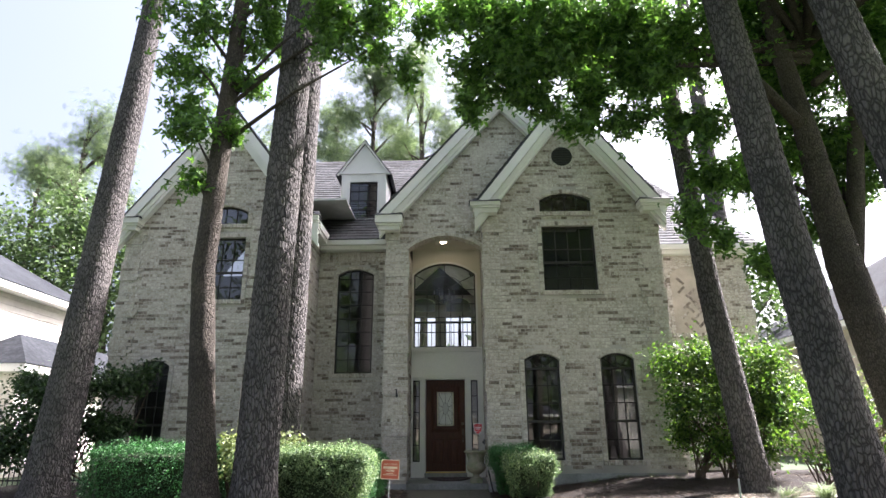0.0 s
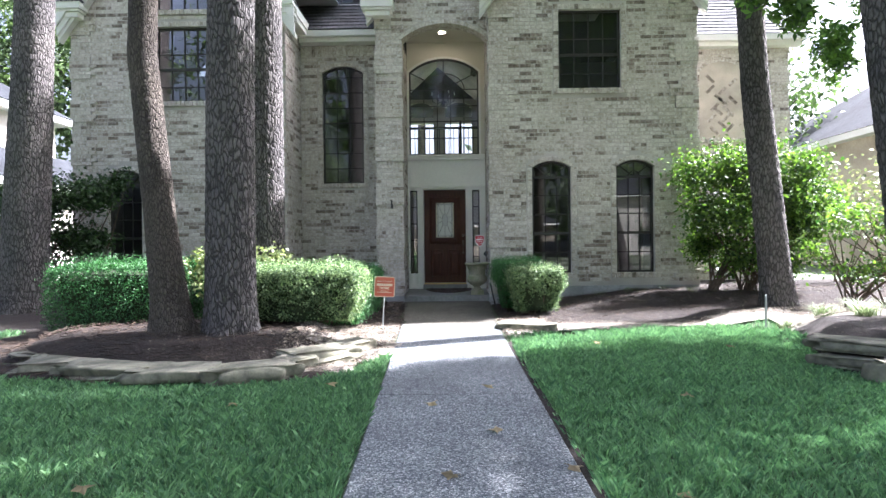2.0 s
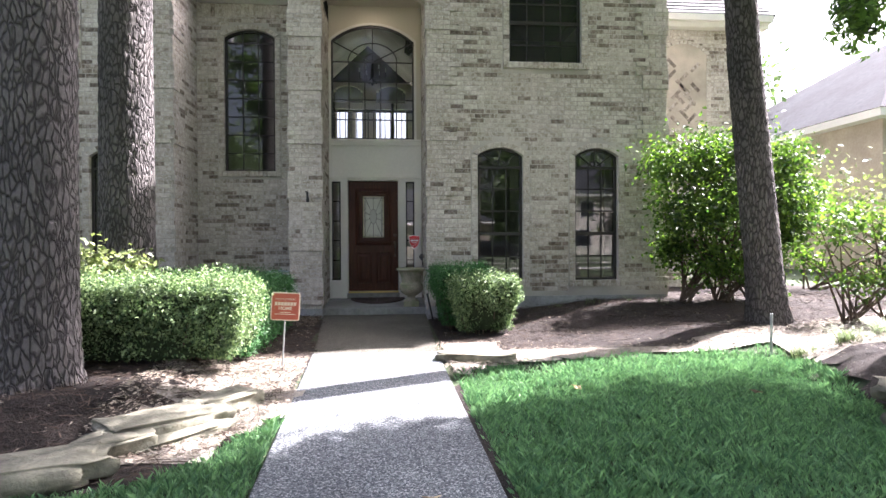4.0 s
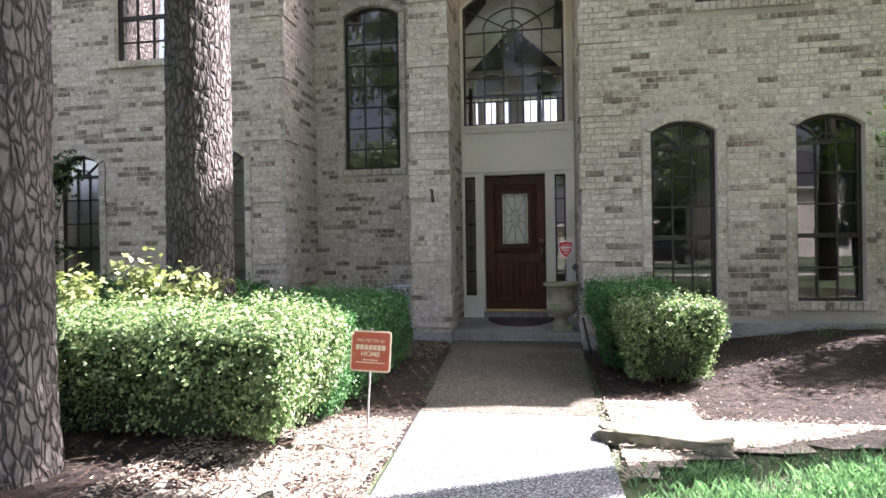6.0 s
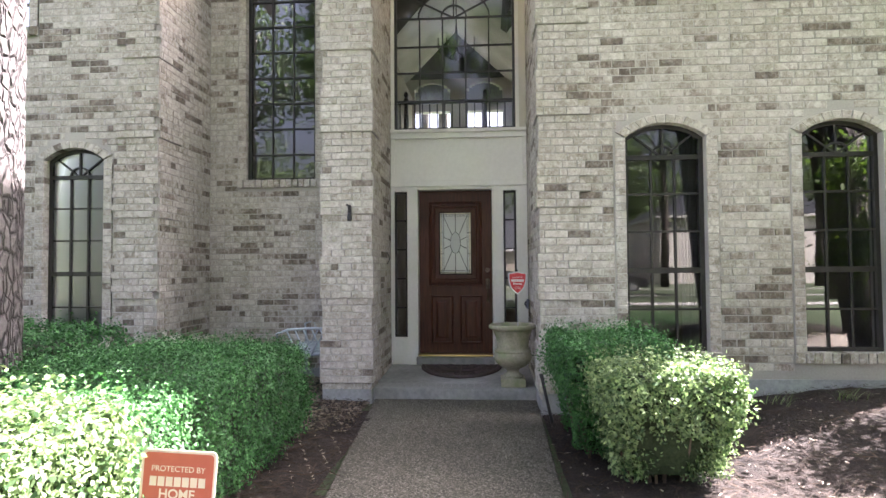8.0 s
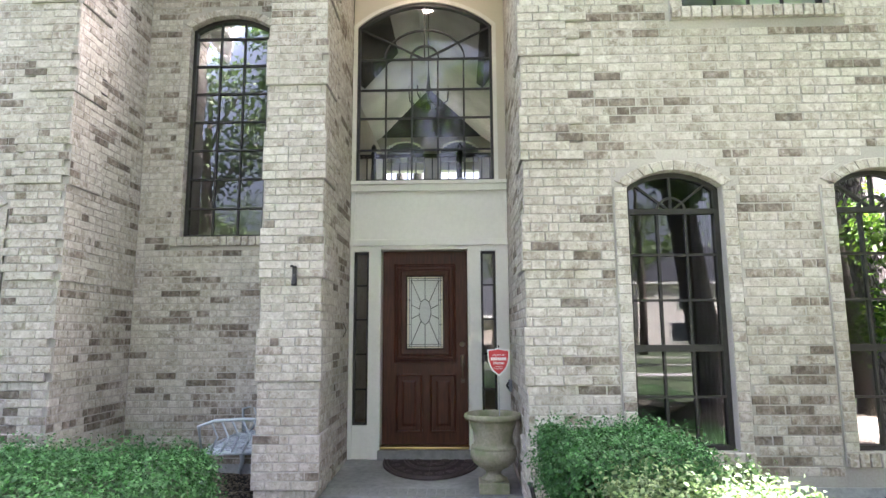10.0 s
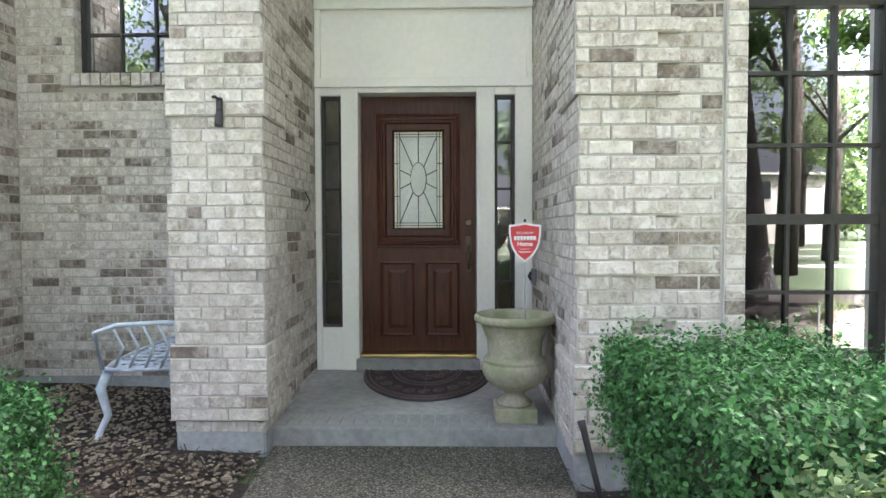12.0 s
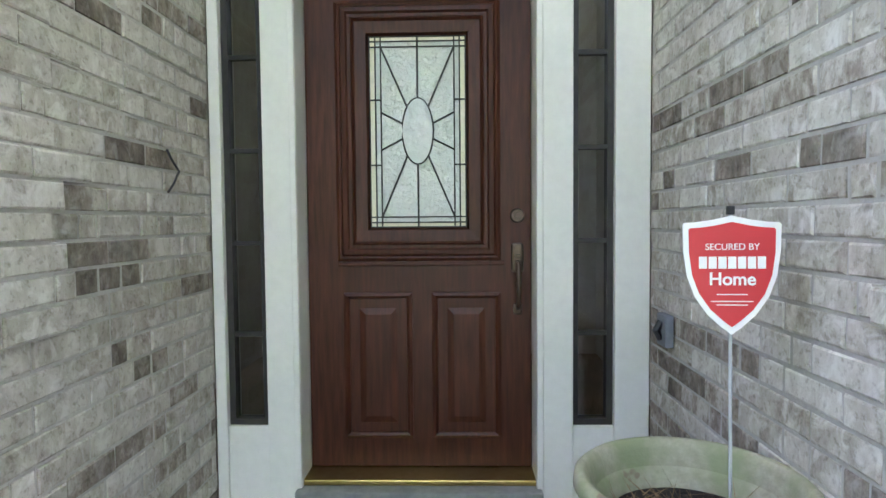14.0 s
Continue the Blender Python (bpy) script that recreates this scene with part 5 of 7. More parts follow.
for s in (0.97, 0.9, 0.55, 0.48):
    add_tube(bm, [(x * s, y * s - 0.006 * (1 - s), 0.013) for x, y in half], 0.009, 5)
add_tube(bm, [(0, -0.6, 0.012), (0, -0.01, 0.012)], 0.007, 5)
for ring_r, n in ((0.74, 11), (0.28, 5)):
    for k in range(n):
        a = math.pi + math.pi * (k + 0.5) / n
        cx, cy = R0 * ring_r * math.cos(a), RY * ring_r * math.sin(a)
        for sgn in (-1, 1):
            pts = []
            for t in range(14):
                rr = 0.045 * (1 - t / 16) * (1.0 if ring_r > 0.5 else 1.2)
                b = a + sgn * t * 0.55
                pts.append((cx + rr * math.cos(b), cy + rr * math.sin(b), 0.012))
            add_tube(bm, pts, 0.007, 5)
M["mat_worn"] = surfaced("worn_brown_rubber", (0.06, 0.043, 0.043), (0.11, 0.082, 0.08), 60, 0.7, 3.0, 0.3, 0.002)
part("scroll_relief", bm, M["mat_worn"], dm)

# ---- bench: painted cast metal ----
M["bench_paint"] = surfaced("chalky_blue_white_paint", (0.36, 0.41, 0.46), (0.55, 0.6, 0.64), 25, 0.6, 5.0, 0.2, 0.002, amount=0.3)
bench = thing("garden_bench", "chalky pale-blue cast metal garden bench with branch lattice", "bench", at=(-1.43, 12.74, 0.0))
bench.scale = (1.12, 1.12, 1.12)
bench.rotation_euler = (0, 0, radians(-87))
SZ = 0.40
def rod(name, pts, r, seg=7):
    bm = bmesh.new()
    add_tube(bm, pts, r, seg)
    return part(name, bm, M["bench_paint"], bench, "", True)


rod("seat_rim", [(-0.5, -0.2, SZ), (-0.35, -0.24, SZ), (0.0, -0.26, SZ), (0.35, -0.24, SZ), (0.5, -0.2, SZ), (0.5, 0.2, SZ), (-0.5, 0.2, SZ), (-0.5, -0.2, SZ)], 0.014)
bm = bmesh.new()
for k in range(17):
    x = -0.47 + 0.059 * k
    add_tube(bm, [(x, -0.23, SZ), (x + 0.05 * math.sin(k * 2.1), -0.08, SZ - 0.006), (x - 0.04 * math.sin(k * 1.3), 0.07, SZ - 0.006), (x + 0.01, 0.2, SZ)], 0.008, 6)
for k in range(9):
    y = -0.19 + 0.046 * k
    add_tube(bm, [(-0.49, y, SZ - 0.004), (-0.2, y + 0.03 * math.sin(k), SZ - 0.008), (0.2, y - 0.03 * math.sin(k * 1.7), SZ - 0.008), (0.49, y, SZ - 0.004)], 0.007, 6)
part("seat_lattice", bm, M["bench_paint"], bench, "", True)
rod("back_rim", [(-0.5, 0.2, SZ), (-0.5, 0.26, SZ + 0.3), (-0.42, 0.28, SZ + 0.42), (0.0, 0.29, SZ + 0.46), (0.42, 0.28, SZ + 0.42), (0.5, 0.26, SZ + 0.3), (0.5, 0.2, SZ)], 0.015)
bm = bmesh.new()
for k in range(13):
    x = -0.44 + 0.073 * k
    sway = 0.06 * math.sin(k * 1.9)
    add_tube(bm, [(x, 0.205, SZ), (x + sway, 0.24, SZ + 0.18), (x - sway * 0.6, 0.265, SZ + 0.32), (x + 0.02, 0.28, SZ + 0.43)], 0.008, 6)
    add_tube(bm, [(x + sway, 0.24, SZ + 0.18), (x + sway + 0.05, 0.255, SZ + 0.25), (x + 0.08, 0.26, SZ + 0.3)], 0.006, 6)
for h in (0.13, 0.27):
    add_tube(bm, [(-0.49, 0.24, SZ + h), (-0.2, 0.245, SZ + h + 0.04), (0.15, 0.245, SZ + h - 0.04), (0.49, 0.24, SZ + h)], 0.007, 6)
part("back_lattice", bm, M["bench_paint"], bench, "", True)
for s in (-1, 1):
    rod("arm_rest", [(s * 0.5, 0.255, SZ + 0.24), (s * 0.53, 0.1, SZ + 0.25), (s * 0.54, -0.12, SZ + 0.24), (s * 0.53, -0.24, SZ + 0.2), (s * 0.5, -0.22, SZ)], 0.014)
    bm = bmesh.new()
    for k in range(5):
        y = -0.16 + 0.08 * k
        add_tube(bm, [(s * 0.5, y, SZ), (s * 0.52, y + 0.06, SZ + 0.12), (s * 0.535, y + 0.01, SZ + 0.24)], 0.008, 6)
    part("arm_lattice", bm, M["bench_paint"], bench, "", True)
    for y, d in ((-0.2, -1), (0.18, 1)):
        rod("leg", [(s * 0.46, y, SZ), (s * 0.5, y + d * 0.03, SZ - 0.1), (s * 0.47, y + d * 0.01, SZ - 0.25), (s * 0.52, y + d * 0.05, 0.03), (s * 0.54, y + d * 0.07, 0.0)], [0.028, 0.026, 0.02, 0.016, 0.02], 9)

# ---- small fixtures ----
sconce = thing("wall_spotlight", "black wall-mounted security spotlight on the brick pier", "wall light", at=(-0.87, 12.03, 1.91))
sconce.scale = (0.68, 0.68, 0.68)
part("bracket", box_bm(-0.022, 0.022, -0.03, 0.012, -0.01, 0.13, 0.008), M["black"], sconce)
bm = bmesh.new()
add_tube(bm, [(0.0, -0.02, 0.11), (-0.02, -0.06, 0.13), (-0.035, -0.07, 0.12)], 0.013, 8)
part("sensor", bm, M["black"], sconce, "", True)
bm = bmesh.new()
add_tube(bm, [(0.01, -0.03, 0.02), (0.015, -0.06, -0.03), (0.018, -0.075, -0.1), (0.018, -0.078, -0.115)], [0.02, 0.032, 0.034, 0.03], 14)
part("lamp_head", bm, M["black"], sconce, "", True)
bell = thing("doorbell_box", "small grey weatherproof box on the brick", "outlet box", at=(1.02, 13.13, 0.92))
part("cover", box_bm(-0.03, 0.0, -0.045, 0.045, -0.055, 0.055, 0.006), surfaced("grey_plastic", (0.14, 0.15, 0.17), (0.19, 0.2, 0.22), 30, 0.6), bell)
bm = bmesh.new()
add_tube(bm, [(-0.03, 0, 0.03), (-0.048, 0, 0.0), (-0.03, 0, -0.03)], 0.012, 8)
part("latch", bm, M["black"], bell)
hook = thing("wall_bracket", "small black curved iron bracket on the porch wall", "bracket", at=(-0.645, 13.0, 1.47))
bm = bmesh.new()
add_tube(bm, [(0, 0, 0.07), (0.012, 0.01, 0.035), (0.03, 0.018, 0.0), (0.014, 0.012, -0.04), (0, 0, -0.07)], 0.004, 7)
part("hook_iron", bm, M["black"], hook, "", True)
stk = thing("garden_hook", "black metal hose guide leaning by the porch corner", "garden stake", at=(1.02, 11.36, 0.0))
bm = bmesh.new()
add_tube(bm, [(0.06, -0.12, 0.0), (0.02, -0.03, 0.2), (-0.01, 0.04, 0.36), (-0.02, 0.05, 0.40)], [0.014, 0.014, 0.016, 0.02], 8)
part("stake_rod", bm, M["black"], stk, "", True)

# ---- plant helpers ----
def leaf_mat(name, dark, light, through=0.35, rough=0.5):
    m = mat(name, dark, rough, 0, 0.4)
    g = nd(m, "ShaderNodeNewGeometry")
    r = ramp(m, g, "Random Per Island", [(0.0, dark), (0.75, light), (1.0, tuple(min(1, c * 1.35) for c in light))])
    base(m, r, "Color")
    t = m.node_tree
    tl = nd(m, "ShaderNodeBsdfTranslucent")
    hs = nd(m, "ShaderNodeHueSaturation", Saturation=1.15, Value=1.3)
    wire(m, r, "Color", hs, "Color")
    wire(m, hs, "Color", tl, "Color")
    mx = nd(m, "ShaderNodeMixShader")
    mx.inputs[0].default_value = through
    wire(m, t.nodes["Principled BSDF"], "BSDF", mx, 1)
    wire(m, tl, "BSDF", mx, 2)
    wire(m, mx, "Shader", t.nodes["Material Output"], "Surface")
    return m


M["leaf_gum"] = leaf_mat("broad_star_leaves", (0.045, 0.095, 0.024), (0.125, 0.225, 0.05), 0.5)
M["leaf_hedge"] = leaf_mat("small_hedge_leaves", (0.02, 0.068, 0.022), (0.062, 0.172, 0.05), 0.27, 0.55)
# lighter copy of the hedge leaf colour, standing in for direct sun
M["leaf_sunlit_hedge"] = leaf_mat("sunlit_hedge_leaves", (0.028, 0.07, 0.024), (0.2, 0.28, 0.12), 0.3, 0.5)
M["leaf_bush"] = leaf_mat("glossy_shrub_leaves", (0.022, 0.055, 0.014), (0.105, 0.175, 0.036), 0.5, 0.5)
M["leaf_dark"] = leaf_mat("dark_shrub_leaves", (0.018, 0.038, 0.012), (0.045, 0.085, 0.025), 0.25)
M["leaf_yellow"] = leaf_mat("yellow_green_leaves", (0.07, 0.1, 0.035), (0.21, 0.25, 0.095), 0.3)
M["leaf_pine"] = leaf_mat("pine_needles", (0.045, 0.08, 0.03), (0.1, 0.16, 0.06), 0.35)
M["grass"] = leaf_mat("st_augustine_grass", (0.055, 0.13, 0.062), (0.15, 0.27, 0.12), 0.3)
M["liriope"] = leaf_mat("grey_green_strap_leaves", (0.07, 0.1, 0.04), (0.18, 0.23, 0.11), 0.3)
M["twig"] = surfaced("grey_brown_twigs", (0.07, 0.05, 0.035), (0.15, 0.11, 0.08), 25, 0.9, 2.0, 0.3, 0.003)


def leaves_mesh(name, pts, normals, size, shape, material, parent, seed, spread=0.6, vary=0.35):
    """Many small leaves as one mesh. shape: 'diamond' (folded oval), 'star' (three lobes), 'needle' (thin sprays)."""
    r = np.random.default_rng(seed)
    n = len(pts)
    pts, nr = np.asarray(pts, float), np.asarray(normals, float)
    nr = nr + r.normal(0, spread, (n, 3))
    nr /= np.linalg.norm(nr, axis=1, keepdims=True) + 1e-9
    d = r.normal(0, 1, (n, 3))
    d -= nr * (d * nr).sum(1, keepdims=True)
    d /= np.linalg.norm(d, axis=1, keepdims=True) + 1e-9
    s = np.cross(nr, d)
    sz = size * (1 + r.uniform(-vary, vary, (n, 1)))
    if shape == "diamond":
        lobes = [(0.0, 1.0, 0.30)]
    elif shape == "star":
        lobes = [(0.0, 1.0, 0.2), (1.05, 0.8, 0.18), (-1.05, 0.8, 0.18)]
    else:
        lobes = [(0.0, 1.0, 0.03), (0.5, 0.9, 0.03), (-0.5, 0.9, 0.03), (1.0, 0.8, 0.03), (-1.0, 0.8, 0.03)]
    vs, fs, off = [], [], 0
    for ang, ln, wd in lobes:
        dd = d * math.cos(ang) + s * math.sin(ang)
        ss_ = s * math.cos(ang) - d * math.sin(ang)
        a = pts
        b = pts + dd * sz * ln * 0.45 + ss_ * sz * wd + nr * sz * 0.06
        c = pts + dd * sz * ln - nr * sz * 0.12
        e = pts + dd * sz * ln * 0.45 - ss_ * sz * wd + nr * sz * 0.06
        vs.append(np.stack([a, b, c, e], 1).reshape(-1, 3))
        i = np.arange(n) * 4 + off
        fs.append(np.stack([i, i + 1, i + 2, i + 3], 1))
        off += 4 * n
    v = np.concatenate(vs)
    f = np.concatenate(fs)
    me = bpy.data.meshes.new(name)
    me.vertices.add(len(v))
    me.vertices.foreach_set("co", v.ravel())
    me.loops.add(f.size)
    me.loops.foreach_set("vertex_index", f.ravel().astype(np.int32))
    me.polygons.add(len(f))
    me.polygons.foreach_set("loop_start", (np.arange(len(f)) * 4).astype(np.int32))
    me.polygons.foreach_set("loop_total", np.full(len(f), 4, np.int32))
    me.update(calc_edges=True)
    me.materials.append(material)
    ob = new(name, me)
    if parent is not None:
        ob.parent = parent
    return ob


def clump_points(clumps, per, seed, shell=0.45):
    """Points in ragged ellipsoids, thicker towards the outside."""
    r = np.random.default_rng(seed)
    P, N = [], []
    for cx, cy, cz, rad in clumps:
        n = int(per * rad * rad)
        sub = r.normal(0, 1, (max(3, int(9 * rad)), 3))
        sub /= np.linalg.norm(sub, axis=1, keepdims=True)
        k = r.integers(0, len(sub), n)
        c = sub[k] * rad * r.uniform(shell, 0.95, (n, 1)) * np.array([1, 1, 0.75])
        p = c + r.normal(0, 0.33 * rad, (n, 3))
        P.append(p + np.array([cx, cy, cz]))
        q = p / (np.linalg.norm(p, axis=1, keepdims=True) + 1e-9) * 0.5 + np.array([0, 0, 0.7])
        N.append(q)
    return np.concatenate(P), np.concatenate(N)


def bark_mat(name, c1, c2, c3, scale):
    m = mat(name, c1, 0.95, 0, 0.15)
    co = nd(m, "ShaderNodeTexCoord")
    mp = nd(m, "ShaderNodeMapping", Scale=(1, 1, 0.34))
    wire(m, co, "Object", mp, "Vector")
    warp = nd(m, "ShaderNodeTexNoise", Scale=6.0, Detail=3.0)
    wire(m, mp, "Vector", warp, "Vector")
    mv = nd(m, "ShaderNodeMix")
    mv.data_type, mv.blend_type = "RGBA", "LINEAR_LIGHT"
    mv.inputs[0].default_value = 0.05
    wire(m, mp, "Vector", mv, 6)
    wire(m, warp, "Color", mv, 7)
    v = nd(m, "ShaderNodeTexVoronoi", Scale=scale)
    v.feature = "DISTANCE_TO_EDGE"
    wire(m, mv, 2, v, "Vector")
    crack = ramp(m, v, "Distance", [(0.0, (0, 0, 0)), (0.2, (1, 1, 1))])
    f = noise_fac(m, 45, 6, 0.7, (1, 1, 0.5))
    plate = ramp(m, f, "Fac", [(0.3, c2), (0.7, c3)])
    x = mix(m, crack, "Color", c1, (plate, "Color"))
    b = noise_fac(m, 1.3, 3, 0.6)
    br = ramp(m, b, "Fac", [(0.35, (0.72, 0.7, 0.7)), (0.65, (1.05, 1.0, 0.96))])
    y = mix(m, None, None, (x, 2), (br, "Color"), "MULTIPLY", 1.0)
    base(m, y, 2)
    h = nd(m, "ShaderNodeMath")
    h.operation = "MULTIPLY_ADD"
    h.inputs[1].default_value = 0.25
    wire(m, f, "Fac", h, 0)
    wire(m, crack, "Color", h, 2)
    bump(m, h, 0, 0.85, 0.021)
    return m


M["pine_bark"] = bark_mat("plated_pine_bark", (0.052, 0.049, 0.048), (0.11, 0.105, 0.102), (0.19, 0.182, 0.177), 26.0)
M["gum_bark"] = bark_mat("grey_furrowed_bark", (0.06, 0.052, 0.044), (0.09, 0.08, 0.068), (0.15, 0.135, 0.115), 45.0)


def trunk_bm(path, radii, seg, step, rough, flare=0.0, seed=0.0):
    """A tapered trunk along a path, with plates pushed out between fissures and a flared foot."""
    bm = bmesh.new()
    pts = [Vector(p) for p in path]
    n = max(8, int(sum((b - a).length for a, b in zip(pts, pts[1:])) / step))
    rings = []
    for i in range(n + 1):
        t = i / n * (len(pts) - 1)
        k = min(int(t), len(pts) - 2)
        f = t - k
        f2 = f * f * (3 - 2 * f) * 0.5 + f * 0.5
        c = pts[k].lerp(pts[k + 1], f2)
        r = radii[k] + (radii[k + 1] - radii[k]) * f
        h = c.z - pts[0].z
        ring = []
        for j in range(seg):
            a = 2 * math.pi * j / seg
            rr = r + flare * math.exp(-max(h, 0) / 0.22) * (1 + 0.5 * math.sin(a * 4 + seed))
            if rough:
                q = Vector((math.cos(a) * r * 19, math.sin(a) * r * 19, (c.z + seed) * 6.5))
                d, _ = noise.voronoi(q)
                e = min(max((d[1] - d[0] - 0.05) / 0.25, 0), 1)
                rr += rough * (e - 0.5) + rough * 0.6 * noise.noise(q * 2.2)
            ring.append(bm.verts.new((c.x + rr * math.cos(a), c.y + rr * math.sin(a), c.z)))
        rings.append(ring)
    for a, b in zip(rings, rings[1:]):
        for j in range(seg):
            bm.faces.new((a[j], a[(j + 1) % seg], b[(j + 1) % seg], b[j]))
    bm.faces.new(rings[-1])
    return bm


def limb(parent, pts, radii, material, name="limb"):
    bm = bmesh.new()
    add_tube(bm, pts, radii, 8)
    return part(name, bm, material, parent, "", True)


# ---- the tall trees of the front yard ----
def pine(label, path, radii, seg=64, step=0.035, rough=0.009, flare=0.07, crown=(), seed=0.0):
    t = thing("pine_tree", label, "tree", group="front yard trees")
    part("trunk", trunk_bm(path, radii, seg, step, rough, flare, seed), M["pine_bark"], t, "", True)
    top = Vector(path[-1])
    cl = []
    for k, (dx, dy, dz, r) in enumerate(crown):
        c = top + Vector((dx, dy, dz))
        limb(t, [top + Vector((0, 0, dz * 0.3 - 0.5)), top.lerp(c, 0.5) + Vector((0, 0, 0.2)), c], [0.09, 0.06, 0.02], M["pine_bark"])
        cl.append((c.x, c.y, c.z, r))
    if cl:
        P, N = clump_points(cl, 260, int(seed * 10) + 3)
        leaves_mesh("crown", P, N, 0.24, "needle", M["leaf_pine"], t, int(seed * 10) + 4, 0.9)
    return t


CROWN = [(-1.5, 0.5, 0.5, 1.3), (1.2, -0.8, 0.8, 1.3), (0.2, 1.4, 1.5, 1.4), (0.0, -1.3, 2.2, 1.3), (0.3, 0.2, 3.4, 1.3)]
pine("tall pine with grey-brown plated bark beside the brick house", [(-6.95, 10.3, -0.05), (-6.7, 10.25, 3.5), (-6.42, 10.2, 8.5), (-6.2, 10.2, 14.0)], [0.38, 0.31, 0.25, 0.19], crown=CROWN, seed=1.0)
pine("thick pine with deeply plated bark in the stone-edged bed", [(-2.055, 6.76, 0.1), (-2.025, 6.76, 3.0), (-1.93, 6.76, 7.0), (-1.68, 6.5, 13.0)], [0.265, 0.245, 0.22, 0.17], 110, 0.022, crown=CROWN, seed=2.0)
pine("straight pine with plated bark behind the clipped hedge", [(-2.45, 9.2, 0.0), (-2.44, 9.2, 4.0), (-2.43, 9.25, 8.0), (-2.35, 9.3, 13.5)], [0.29, 0.262, 0.24, 0.18], 110, 0.024, crown=CROWN, seed=3.0)
pine("leaning pine with reddish plated bark by the house corner", [(5.3, 9.6, 0.0), (4.95, 9.6, 3.5), (4.72, 9.6, 7.5), (4.5, 9.6, 13.0)], [0.235, 0.195, 0.17, 0.14], seed=4.0, crown=CROWN[2::2])
pine("leaning pine with grey plated bark in a raised bed", [(4.77, 5.95, 0.1), (4.4, 5.95, 3.2), (4.1, 5.95, 6.5), (3.65, 5.95, 13.0)], [0.265, 0.235, 0.205, 0.16], seed=5.0, crown=CROWN)
pine("large leaning pine at the edge of the yard", [(5.53, 4.6, 0.1), (4.96, 4.55, 2.9), (4.46, 4.5, 5.7), (3.68, 4.5, 11.5)], [0.25, 0.21, 0.18, 0.14], seed=6.0, crown=CROWN)

# added out of view: dense crown keeps sun off the left wing's upper wall
shade_pine = pine("unseen tall pine added behind the roof to shade the left wing", [(9.8, 19.2, -0.05), (9.6, 19.0, 10.0), (9.5, 18.9, 21.5)], [0.4, 0.3, 0.18], 24, 0.3, 0.0, 0.0, [(-0.9, 0.2, 0.4, 1.0), (0.9, 0.1, 0.6, 1.0), (0.0, 0.6, 1.6, 1.0), (0.2, -0.8, 0.9, 1.0)], 9.0)
P, N = clump_points([(9.0, 18.6, 21.4, 1.2), (9.8, 19.1, 21.9, 1.2), (9.4, 18.9, 22.9, 1.2), (10.2, 19.5, 22.4, 1.1), (9.6, 18.4, 21.0, 1.1)], 700, 61)
leaves_mesh("needle_mass", P, N, 0.3, "star", M["leaf_pine"], shade_pine, 62, 0.9)

# broad-leaved tree in the left bed: slender trunk, leaves all the way up
gum = thing("sweetgum_tree", "slender broad-leaved tree with furrowed grey bark and star leaves", "tree", group="front yard trees")
part("trunk", trunk_bm([(-2.78, 6.72, 0.1), (-2.92, 6.75, 1.3), (-3.13, 6.8, 3.2), (-3.08, 6.85, 6.0), (-2.98, 6.9, 10.5)], [0.2, 0.165, 0.15, 0.13, 0.07], 40, 0.04, 0.005, 0.08, 7.0), M["gum_bark"], gum, "", True)
B_CL = [(-3.85, 6.8, 7.3, 0.5), (-3.68, 6.8, 6.5, 0.42), (-3.48, 6.75, 5.75, 0.38), (-3.42, 6.7, 5.15, 0.34), (-3.34, 6.7, 4.55, 0.26), (-2.8, 6.9, 7.0, 0.45), (-2.78, 6.8, 6.1, 0.3), (-2.82, 6.8, 5.35, 0.26), (-2.55, 6.9, 7.4, 0.45)]
B_TOP = [(-1.6, 6.2, 6.85, 0.4), (-1.12, 6.1, 6.65, 0.42), (-0.57, 6.0, 6.8, 0.4), (-0.86, 6.0, 6.05, 0.33), (-0.46, 6.0, 5.65, 0.24), (-1.34, 6.1, 6.25, 0.3), (-0.12, 6.0, 6.6, 0.36), (-3.6, 6.6, 8.6, 0.9), (-2.2, 7.2, 8.9, 1.0), (-1.0, 6.4, 8.2, 0.9)]
for x, y, z, r in B_CL[:6] + B_TOP[:4] + B_TOP[7:]:
    zt = max(3.6, z - 0.9)
    o = Vector((-3.05, 6.85, zt))
    limb(gum, [o, o.lerp(Vector((x, y, z)), 0.5) + Vector((0, 0, 0.1)), (x, y, z)], [0.035, 0.022, 0.008], M["gum_bark"])
P, N = clump_points(B_CL + B_TOP, 2000, 21)
leaves_mesh("crown", P, N, 0.105, "star", M["leaf_gum"], gum, 22, 0.7)
gum.location.x = 0.13

# big forked tree behind the right pines, its crown hanging over the yard
oak = thing("forked_tree", "large dark forked shade tree with a spreading leafy crown", "tree", group="front yard trees")
part("trunk", trunk_bm([(6.45, 7.4, 0.1), (6.05, 7.4, 2.0), (5.85, 7.4, 3.3), (5.7, 7.4, 5.5), (5.3, 7.3, 9.0)], [0.3, 0.25, 0.24, 0.16, 0.1], 40, 0.05, 0.006, 0.1, 8.0), M["gum_bark"], oak, "", True)
limb(oak, [(5.88, 7.4, 3.0), (6.25, 7.5, 4.2), (6.8, 7.6, 6.5), (7.2, 7.7, 9.0)], [0.15, 0.13, 0.1, 0.06], M["gum_bark"])
limb(oak, [(5.75, 7.4, 5.4), (4.9, 7.1, 6.2), (3.8, 6.9, 6.7), (2.4, 6.7, 7.0)], [0.1, 0.08, 0.06, 0.025], M["gum_bark"])
limb(oak, [(4.4, 7.0, 6.4), (3.6, 6.7, 6.2), (3.0, 6.5, 5.7)], [0.05, 0.035, 0.012], M["gum_bark"])
